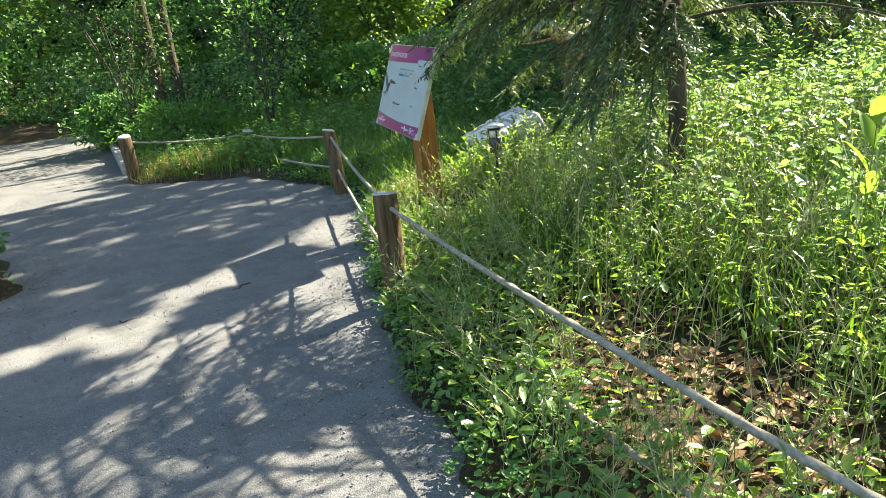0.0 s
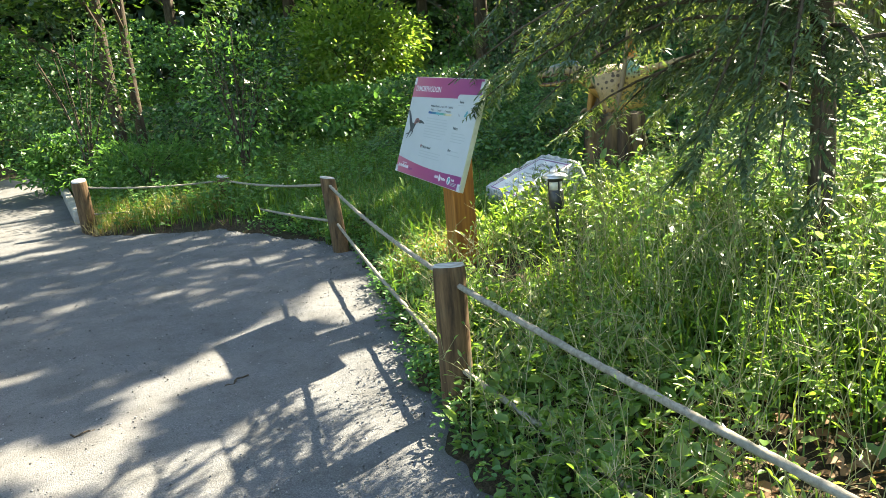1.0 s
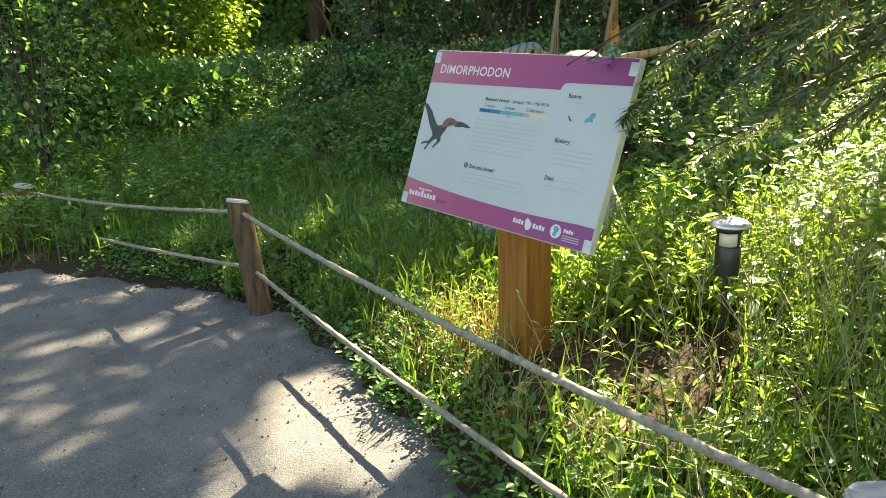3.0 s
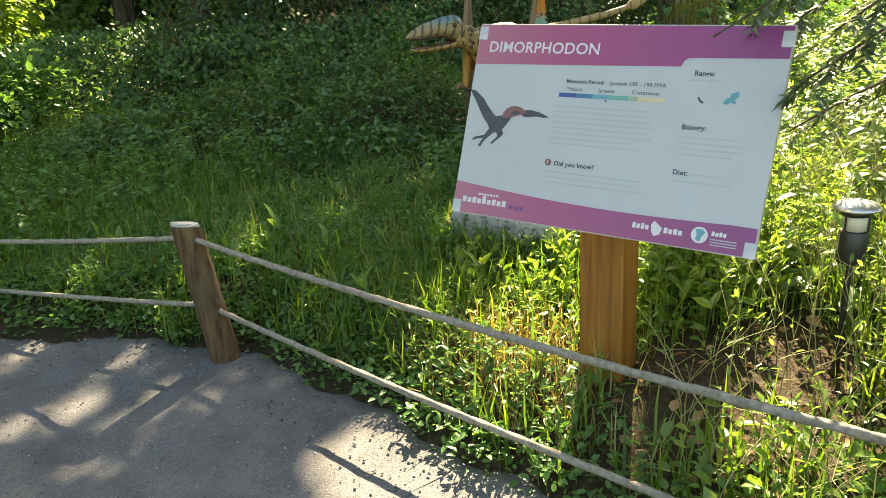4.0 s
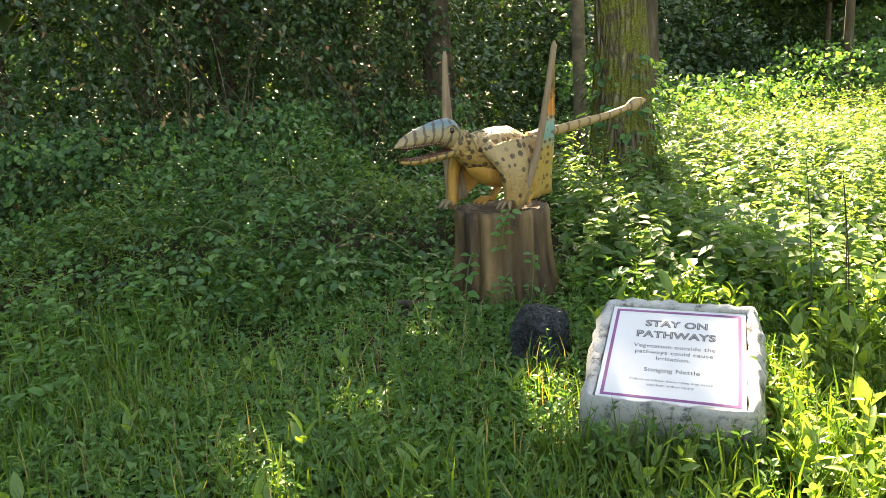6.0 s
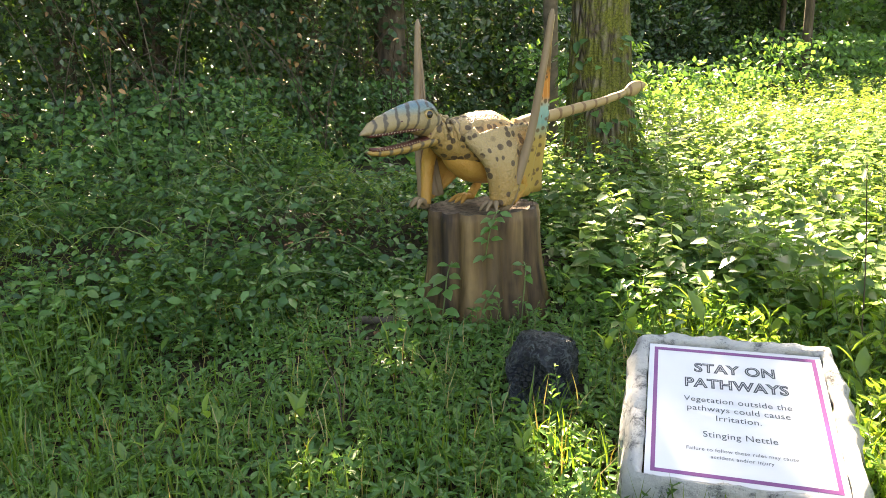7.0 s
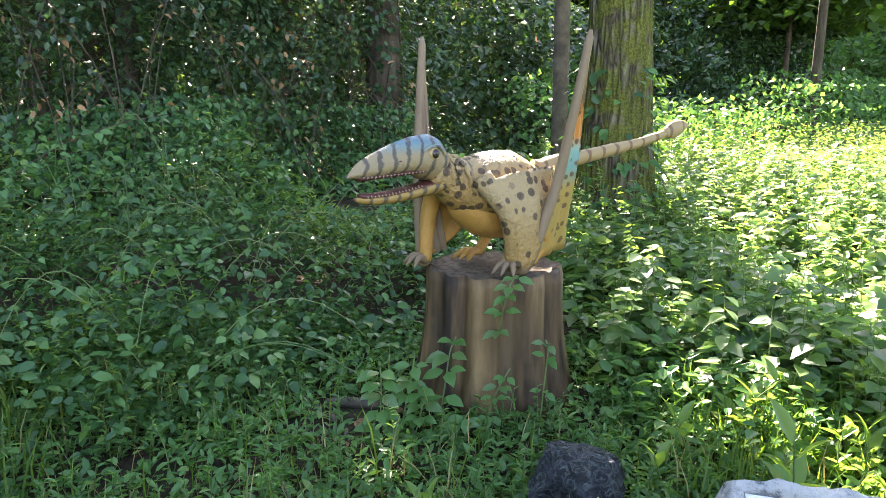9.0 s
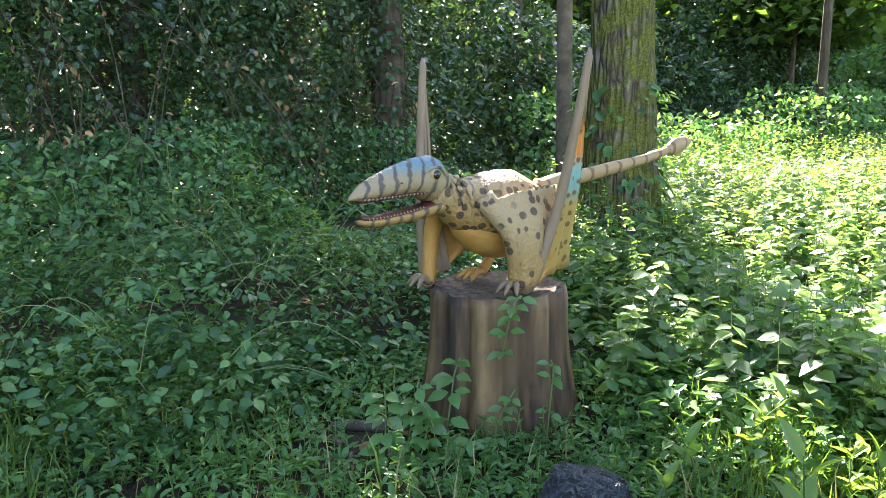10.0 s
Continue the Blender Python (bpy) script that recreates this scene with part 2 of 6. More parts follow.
def make_belly():
    g = Graph("ochre_skin")
    c = g.mix(g.noise(16, 5), (0.34, 0.15, 0.025), (0.47, 0.27, 0.065))
    return g.colour(c).rough(0.55, 0, 0.4).bump(g.noise(30, 6, 0.7), 0.8, 0.012).mat


def make_membrane():
    g = Graph("wing_membrane")
    z = g.math("DIVIDE", g.math("SUBTRACT", g.axis(2), 0.82), 0.85)
    c = g.ramp(z, [(0.0, (0.34, 0.22, 0.06)), (0.35, (0.37, 0.25, 0.07)), (0.44, (0.10, 0.30, 0.30)), (0.52, (0.16, 0.36, 0.36)),
                   (0.58, (0.52, 0.18, 0.04)), (0.68, (0.55, 0.20, 0.04)), (0.74, (0.10, 0.06, 0.03)), (1.0, (0.42, 0.30, 0.14))])
    c = g.mix(g.math("MULTIPLY", g.noise(9, 5), 0.28), c, (0.34, 0.21, 0.055))
    d = g.math("ADD", g.voronoi(27), g.math("MULTIPLY", g.noise(45, 2), 0.2))
    c = g.mix(g.ramp(d, [(0.34, (0.9, 0.9, 0.9)), (0.47, (0, 0, 0))]), c, (0.10, 0.055, 0.025))
    return g.colour(c).rough(0.55, 0, 0.4).bump(g.noise(28, 4, 0.6, g.coords((1, 1, 0.25))), 0.5, 0.008).mat


def make_head():
    """Pale beak with dark vertical stripes and a blue crown."""
    g = Graph("striped_head")
    f, z = g.axis(0), g.axis(2)
    bent = g.math("ADD", f, g.math("MULTIPLY", z, 0.28))
    bent = g.math("ADD", bent, g.math("MULTIPLY", g.noise(11, 4), 0.06))
    wave = g.math("SINE", g.math("MULTIPLY", bent, 118.0))
    low = g.ramp(g.math("DIVIDE", g.math("SUBTRACT", z, 1.08), 0.22),
                 [(0.0, (0.34, 0.19, 0.035)), (0.32, (0.31, 0.19, 0.05)), (0.5, (0.26, 0.185, 0.09)), (0.80, (0.26, 0.195, 0.10)), (0.93, (0.12, 0.20, 0.20)), (1.0, (0.04, 0.15, 0.21))])
    low = g.mix(g.math("MULTIPLY", g.noise(30, 5), 0.4), low, (0.20, 0.165, 0.095))
    mask = g.ramp(wave, [(0.40, (0, 0, 0)), (0.9, (0.85, 0.85, 0.85))])
    c = g.mix(mask, low, (0.04, 0.033, 0.028))
    return g.colour(c).rough(0.45, 0, 0.45).bump(g.noise(45, 6, 0.7), 0.7, 0.008).mat


def make_tail():
    g = Graph("banded_tail")
    wave = g.math("SINE", g.math("MULTIPLY", g.math("ADD", g.axis(0), g.math("MULTIPLY", g.noise(12, 2), 0.03)), 95.0))
    c = g.mix(g.noise(25, 4), (0.27, 0.175, 0.07), (0.33, 0.24, 0.125))
    c = g.mix(g.ramp(wave, [(0.72, (0, 0, 0)), (0.9, (0.75, 0.75, 0.75))]), c, (0.11, 0.05, 0.022))
    return g.colour(c).rough(0.55, 0, 0.4).bump(g.noise(60, 4), 0.3, 0.004).mat


def make_bone():
    g = Graph("wing_finger")
    c = g.mix(g.noise(20, 5, 0.6, g.coords((1, 1, 0.2))), (0.11, 0.072, 0.04), (0.28, 0.20, 0.12))
    return g.colour(c).rough(0.6, 0, 0.35).bump(g.noise(40, 4, 0.6, g.coords((1, 1, 0.2))), 0.4, 0.006).mat


def make_cast_stone():
    g = Graph("grey_white_cast_stone")
    n, v = g.noise(11, 8, 0.78), g.noise(6, 4)
    c = g.ramp(n, [(0.37, (0.035, 0.042, 0.05)), (0.42, (0.22, 0.235, 0.24)), (0.48, (0.48, 0.50, 0.50)), (0.75, (0.68, 0.69, 0.67))])
    c = g.mix(g.math("MULTIPLY", v, 0.2), c, (0.36, 0.37, 0.37))
    return g.colour(c).rough(0.85, 0, 0.3).bump(n, 1.0, 0.03).mat


def make_black_rock():
    g = Graph("black_speaker_rock")
    n = g.noise(16, 6, 0.75)
    c = g.ramp(n, [(0.36, (0.003, 0.004, 0.006)), (0.53, (0.012, 0.016, 0.023)), (0.63, (0.045, 0.054, 0.068)), (0.73, (0.19, 0.20, 0.21))])
    # pale wavy lines: highlights of the crumpled shell, put into its colour
    glint_lines = g.ramp(g.noise(19, 5, 0.6, distortion=1.6), [(0.44, (0, 0, 0)), (0.5, (0.9, 0.9, 0.9)), (0.55, (0, 0, 0))])
    c = g.mix(g.math("MULTIPLY", glint_lines, 0.75), c, (0.20, 0.245, 0.255))
    h = g.math("ADD", n, g.math("MULTIPLY", glint_lines, 0.35))
    return g.colour(c).rough(0.42, 0, 0.5).bump(h, 1.0, 0.05).mat


STALK, STEM, GRAVEL, PEBBLE, SOIL = make_stalk(), make_green_stem(), make_gravel(), make_pebble(), make_soil()
LOG, ENDGRAIN, ROPE, TIMBER = make_post_wood(), make_end_grain(), make_rope(), make_stained_wood()
BARK, DARKBARK, STUMP, STUMPTOP = make_bark(), make_dark_bark(), make_stump(), make_stump_top()
SKIN, CAPE = make_skin("spotted_skin", 0.93, 0.30), make_skin("spotted_cape", 0.55, 0.55)
BELLY, MEMBRANE, HEAD, TAIL, BONE = make_belly(), make_membrane(), make_head(), make_tail(), make_bone()
MOUTH = plain("mouth_red", (0.085, 0.02, 0.015), 0.4)
TOOTH = plain("tooth_ivory", (0.33, 0.27, 0.17), 0.35)
EYE_MAT = plain("eye_glass", (0.02, 0.018, 0.015), 0.12)
EYE_RING = plain("eye_ring", (0.34, 0.22, 0.07), 0.35)
STONE, ROCK = make_cast_stone(), make_black_rock()
WHITE = plain("white_print", (0.60, 0.62, 0.64), 0.3, wear=0.03, scale=5)
BOARD_WHITE = plain("board_print", (0.42, 0.445, 0.46), 0.3, wear=0.03, scale=5)
WHITE_INK = plain("white_ink", (0.60, 0.58, 0.60), 0.35, wear=0.03)
GREY_INK = plain("grey_ink", (0.33, 0.365, 0.38), 0.4, wear=0.03)
DARK_INK = plain("dark_ink", (0.035, 0.05, 0.065), 0.4, wear=0.05)
SLATE_INK = plain("slate_ink", (0.055, 0.06, 0.075), 0.4, wear=0.2, scale=40)
RED_INK = plain("red_brown_ink", (0.22, 0.09, 0.09), 0.4)
TEAL_INK = plain("teal_ink", (0.08, 0.33, 0.38), 0.4)
BLUE_INK = plain("blue_ink", (0.02, 0.08, 0.26), 0.4)
GREEN_INK = plain("green_ink", (0.10, 0.36, 0.30), 0.4)
SAND_INK = plain("sand_ink", (0.62, 0.53, 0.32), 0.4)
PALE_INK = plain("pale_grey_ink", (0.37, 0.40, 0.415), 0.4, wear=0.03)
NAVY_INK = plain("sea_blue_ink", (0.03, 0.17, 0.30), 0.4)
OLIVE_INK = plain("olive_ink", (0.30, 0.42, 0.28), 0.4)
PURPLE_INK = plain("purple_ink", (0.20, 0.05, 0.20), 0.4)
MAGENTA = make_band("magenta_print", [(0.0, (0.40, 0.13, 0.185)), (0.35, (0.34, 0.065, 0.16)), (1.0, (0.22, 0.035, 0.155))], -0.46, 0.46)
EDGE = plain("panel_edge", (0.50, 0.50, 0.36), 0.5)
CLIP = plain("clear_clip", (0.52, 0.53, 0.55), 0.2)
BLACK_METAL = plain("black_metal", (0.018, 0.019, 0.02), 0.4)
GRILLE = plain("grille_black", (0.012, 0.014, 0.017), 0.6)
LAMP_GLASS = plain("frosted_lens", (0.62, 0.60, 0.50), 0.3)
LAMP_CAP = plain("steel_cap", (0.62, 0.63, 0.64), 0.3, 0.8)
DEADWOOD = plain("dead_wood", (0.15, 0.12, 0.082), 0.9, wear=0.34, scale=9)
GREYWOOD = plain("grey_board", (0.42, 0.40, 0.36), 0.85, wear=0.25, scale=9)


# ---- building helpers ----
def mesh_from(name, bm, *mats):
    me = bpy.data.meshes.new(name)
    bm.normal_update()
    bm.to_mesh(me)
    bm.free()
    for m in mats:
        me.materials.append(m)
    return me


def smooth(me):
    me.polygons.foreach_set("use_smooth", [True] * len(me.polygons))
    return me


def part(name, bm, material, parent, label=""):
    mats = material if isinstance(material, (tuple, list)) else (material,)
    ob = new(name, mesh_from(name, bm, *mats))
    ob.parent = parent
    return tagged(ob, label)


def empty(name, at, label, category, group="", kind=""):
    ob = new(name)
    ob.matrix_world = at if isinstance(at, Matrix) else Matrix.Translation(at)
    ob.empty_display_size = 0.1
    return tagged(ob, label, category, group, kind)


def box(bm, size, at=(0, 0, 0), bevel=0.0, turn=None):
    m = Matrix.Translation(at) @ (turn or Matrix()) @ Matrix.Diagonal((*size, 1))
    r = bmesh.ops.create_cube(bm, size=1.0, matrix=m)
    if bevel:
        edges = {e for v in r["verts"] for e in v.link_edges}
        bmesh.ops.bevel(bm, geom=list(edges), offset=bevel, segments=2, affect="EDGES", profile=0.5)
    return bm


def loft(bm, rings, closed=True, caps=True, mat=0):
    """Joins rings of points of one length into a skin."""
    rows = [[bm.verts.new(p) for p in ring] for ring in rings]
    n = len(rows[0])
    for a, b in zip(rows, rows[1:]):
        for i in range(n if closed else n - 1):
            f = bm.faces.new((a[i], a[(i + 1) % n], b[(i + 1) % n], b[i]))
            f.material_index, f.smooth = mat, True
    if caps and closed:
        for row, turn in ((rows[0], True), (rows[-1], False)):
            f = bm.faces.new(list(reversed(row)) if turn else row)
            f.material_index = mat
    return rows


def tube(bm, points, radii, sides=8, mat=0, flat=None, twist=0.0, lobes=0, depth=0.0):
    """A tapered tube along points. radii: one or a pair (across, upwards) for each point."""
    pts = [Vector(p) for p in points]
    rings, ref = [], None
    for i, p in enumerate(pts):
        d = (pts[min(i + 1, len(pts) - 1)] - pts[max(i - 1, 0)]).normalized()
        if ref is None:
            ref = Vector((0, 0, 1)) if abs(d.z) < 0.9 else Vector((0, 1, 0))
        side = d.cross(ref).normalized()
        up = side.cross(d).normalized()
        ref = up
        r = radii[i]
        ra, rb = r if isinstance(r, tuple) else (r, r)
        ring = []
        for k in range(sides):
            a = 2 * math.pi * k / sides
            w = 1 + depth * math.cos(lobes * a + twist * i) if lobes else 1
            ring.append(p + side * (math.cos(a) * ra * w) + up * (math.sin(a) * rb * w))
        rings.append(ring)
    return loft(bm, rings, mat=mat)


def spline(points, steps):
    """Points along a smooth curve through the given ones."""
    pts = [Vector(p) for p in points]
    out = []
    for i in range(len(pts) - 1):
        a, b, c, d = pts[max(i - 1, 0)], pts[i], pts[i + 1], pts[min(i + 2, len(pts) - 1)]
        for k in range(steps):
            t = k / steps
            out.append(0.5 * (2 * b + (c - a) * t + (2 * a - 5 * b + 4 * c - d) * t * t + (3 * b - a - 3 * c + d) * t ** 3))
    return out + [pts[-1]]


def shape(bm, points, z=0.0):
    """A flat outline in the x, y plane, facing +z."""
    f = bm.faces.new([bm.verts.new((x, y, z)) for x, y in points])
    f.normal_update()
    if f.normal.z < 0:
        f.normal_flip()
    bmesh.ops.triangulate(bm, faces=[f])
    return bm


def text_part(name, words, size, at, material, parent, bold=0.0, align="LEFT", stretch=1.0):
    cu = bpy.data.curves.new(name, "FONT")
    cu.body, cu.size, cu.align_x, cu.offset, cu.space_character = words, size, align, bold, 1.05
    cu.extrude, cu.resolution_u = 0.0, 3
    tmp = new(name, cu)
    me = bpy.data.meshes.new_from_object(tmp.evaluated_get(bpy.context.evaluated_depsgraph_get()))
    bpy.data.objects.remove(tmp)
    me.materials.clear()
    me.materials.append(material)
    ob = new(name, me)
    ob.parent = parent
    ob.matrix_local = Matrix.Translation(at) @ Matrix.Diagonal((stretch, 1, 1, 1))
    return ob


# ---- the lie of the land ----
EDGE_PTS = np.array([(-3, -0.35), (0, -0.35), (1.2, -0.36), (2.15, -0.33), (3.5, -0.08), (4.7, 0.18), (5.5, 0.32), (5.95, 0.34), (6.6, 0.12), (7.2, -0.2),
                     (7.7, -0.45), (8.1, -1.2), (8.5, -1.72), (9.9, -1.82), (15.4, -2.5), (17, -3.4), (19, -6.0), (22, -12.0)])
LEFT_PTS = np.array([(-3, -2.6), (3.4, -2.7), (4.2, -2.45), (4.7, -2.25), (5.6, -2.5), (7.7, -3.25), (8.8, -3.25), (14.8, -4.5), (16, -6.0), (18, -12.0)])


def ripple(x, y, f, seed):
    rng = np.random.RandomState(seed)
    s = 0
    for k in range(6):
        a, p = rng.uniform(0, 6.28), rng.uniform(0, 6.28)
        w = f * rng.uniform(0.6, 1.7)
        s = s + np.sin((x * math.cos(a) + y * math.sin(a)) * w + p)
    return s / 2.45


def right_edge(y):
    return np.interp(y, EDGE_PTS[:, 0], EDGE_PTS[:, 1]) + 0.03 * np.sin(np.asarray(y) * 9.0) + 0.02 * np.sin(np.asarray(y) * 23.0)


def left_edge(y):
    return np.interp(y, LEFT_PTS[:, 0], LEFT_PTS[:, 1]) + 0.04 * np.sin(np.asarray(y) * 7.0)


def off_path(x, y):
    """How far a place lies to the right (or left) of the path; negative on it."""
    return np.maximum(x - right_edge(y), left_edge(y) - x)


def ground_z(x, y):
    x, y = np.asarray(x, float), np.asarray(y, float)
    d = np.clip(off_path(x, y), 0, None)
    t = np.clip(d / 0.4, 0, 1)
    z = 0.13 * t * t * (3 - 2 * t) + 0.062 * np.clip(d, 0, 8)
    z = np.where(y > 6.3, z - 0.10 * np.clip((y - 6.3) / 2, 0, 1) * t, z)
    far = np.clip((np.hypot(x - 1, y - 5) - 9) / 12, 0, 1)
    z = z + 1.0 * far * far * np.clip(d / 2, 0, 1)
    return z + (0.012 * ripple(x, y, 5.0, 3) + 0.035 * ripple(x, y, 1.4, 4)) * np.clip(d / 0.5, 0, 1) + 0.006 * ripple(x, y, 4.0, 5)


def sheet(name, xs, ys, zfun, material, keep=None):
    X, Y = np.meshgrid(xs, ys)
    Z = zfun(X, Y)
    verts = np.stack([X, Y, Z], -1).reshape(-1, 3)
    nx, ny = len(xs), len(ys)
    i = np.arange((nx - 1) * (ny - 1))
    r, c = i // (nx - 1), i % (nx - 1)
    a = r * nx + c
    faces = np.stack([a, a + 1, a + nx + 1, a + nx], -1)
    if keep is not None:
        mid = verts[faces].mean(1)
        faces = faces[keep(mid[:, 0], mid[:, 1])]
    me = bpy.data.meshes.new(name)
    me.from_pydata(verts.tolist(), [], faces.tolist())
    me.materials.append(material)
    smooth(me)
    return new(name, me)


def steps_of(lo, near_lo, near_hi, hi, fine, coarse):
    return np.concatenate([np.arange(lo, near_lo, coarse), np.arange(near_lo, near_hi, fine), np.arange(near_hi, hi + coarse, coarse)])


GX, GY = steps_of(-400, -6, 9, 400, 0.11, 10.0), steps_of(-400, -3, 16, 400, 0.11, 10.0)
tagged(sheet("ground", GX, GY, lambda x, y: ground_z(x, y) - 0.012 - 0.05 * np.clip(-off_path(x, y) / 0.1, 0, 1), SOIL),
       "brown woodland soil with leaf litter, rising from the path", "ground", kind="structure")
tagged(sheet("path", np.arange(-13, 1.2, 0.07), np.arange(-14, 20, 0.07), lambda x, y: ground_z(x, y) * 0 + 0.006 * ripple(x, y, 4.0, 5) + 0.004 * ripple(x, y, 17.0, 6)
             - 0.05 * np.clip((off_path(x, y) + 0.02) / 0.12, 0, 1), GRAVEL, lambda x, y: off_path(x, y) < 0.1),
       "grey compacted gravel footpath dappled with sunlight", "path", kind="structure")


# ---- the rope fence ----
def fence_post(parent, base, top, r, seed, label=""):
    rng = random.Random(seed)
    b, t = Vector(base), Vector(top)
    prof = [(-0.25, 1.03), (0.0, 1.04), (0.25, 1.02), (0.5, 1.0), (0.75, 0.99), (0.93, 0.98), (0.975, 0.95), (1.0, 0.86)]
    bm = bmesh.new()
    rings = []
    wob = [1 + rng.uniform(-0.045, 0.045) for _ in range(20)]
    for f, k in prof:
        c = b.lerp(t, f)
        rings.append([c + Vector((math.cos(a) * r * k * w, math.sin(a) * r * k * w, 0.012 * math.cos(a + seed) if f > 0.9 else 0))
                      for a, w in ((2 * math.pi * i / 20, wob[i]) for i in range(20))])
    loft(bm, rings, caps=False)
    last = [v for v in bm.verts][-20:]
    f = bm.faces.new(last)
    f.material_index = 1
    rim = set(last)
    for g in bm.faces:
        if sum(v in rim for v in g.verts) >= 2:
            g.material_index = 1
    return part("post", bm, (LOG, ENDGRAIN), parent, label)


def rope_part(parent, a, b, sag, r=0.0108):
    a, b = Vector(a), Vector(b)
    n = max(30, int((b - a).length / 0.018))
    pts = [a.lerp(b, i / n) - Vector((0, 0, sag * 4 * (i / n) * (1 - i / n))) for i in range(n + 1)]
    bm = bmesh.new()
    tube(bm, pts, [r] * len(pts), sides=9, lobes=3, depth=0.16, twist=0.9)
    return part("rope", bm, ROPE, parent)


fence = empty("rope_fence", (0, 0, 0), "low log posts joined by two weathered ropes along the path", "fence")
P_Z, P_A, P_B, P_D, P_C = ((0.14, -0.9), (-0.10, 2.88), (0.245, 5.93), (-0.25, 8.62), (-1.67, 8.78))
fence_post(fence, (*P_Z, 0.08), (*P_Z, 0.60), 0.064, 1)
fence_post(fence, (-0.105, 2.89, 0.06), (-0.108, 2.87, 0.612), 0.064, 2, "sunlit brown log post")
fence_post(fence, (0.255, 5.885, 0.0), (0.235, 5.985, 0.592), 0.06, 3, "leaning corner log post with a grey top")
fence_post(fence, (-0.25, 8.62, -0.05), (-0.27, 8.64, 0.41), 0.07, 4)
fence_post(fence, (-1.67, 8.78, -0.05), (-1.69, 8.78, 0.54), 0.075, 5)
rope_part(fence, (0.13, -0.9, 0.50), (-0.10, 2.83, 0.535), 0.05)
rope_part(fence, (0.13, -0.9, 0.20), (-0.10, 2.83, 0.19), 0.03)
rope_part(fence, (-0.09, 2.93, 0.535), (0.235, 5.93, 0.525), 0.035)
rope_part(fence, (-0.09, 2.93, 0.20), (0.245, 5.86, 0.225), 0.03)
rope_part(fence, (0.22, 6.02, 0.525), (-0.25, 8.58, 0.36), 0.03)
rope_part(fence, (0.23, 5.95, 0.24), (-0.25, 8.58, 0.13), 0.02)
rope_part(fence, (-0.31, 8.64, 0.36), (-1.62, 8.78, 0.45), 0.03)
rope_part(fence, (-0.31, 8.64, 0.12), (-1.62, 8.78, 0.17), 0.02)

kerb = bmesh.new()
for i in range(4):
    y0 = 9.35 + i * 1.5
    x0, x1 = -1.80 - (y0 - 9.35) * 0.115, -1.80 - (y0 + 1.48 - 9.35) * 0.115
    m = Matrix.Translation(((x0 + x1) / 2, y0 + 0.74, 0.06)) @ Matrix.Rotation(math.atan2(x0 - x1, 1.48), 4, "Z")
    bmesh.ops.bevel(kerb, geom=list({e for v in bmesh.ops.create_cube(kerb, size=1, matrix=m @ Matrix.Diagonal((0.09, 1.47, 0.17, 1)))["verts"] for e in v.link_edges}),
                    offset=0.008, segments=1, affect="EDGES")
tagged(new("edging_board", mesh_from("edging_board", kerb, GREYWOOD)), "pale weathered wooden edging along the far path", "edging", kind="structure")
for x, y in ((-3.66, 9.5),):
    far_post = empty("path_post", (x, y, 0), "short brown log post beside the far path", "post")
    fence_post(far_post, (0, 0, -0.05), (0.01, 0, 0.5), 0.08, 9)


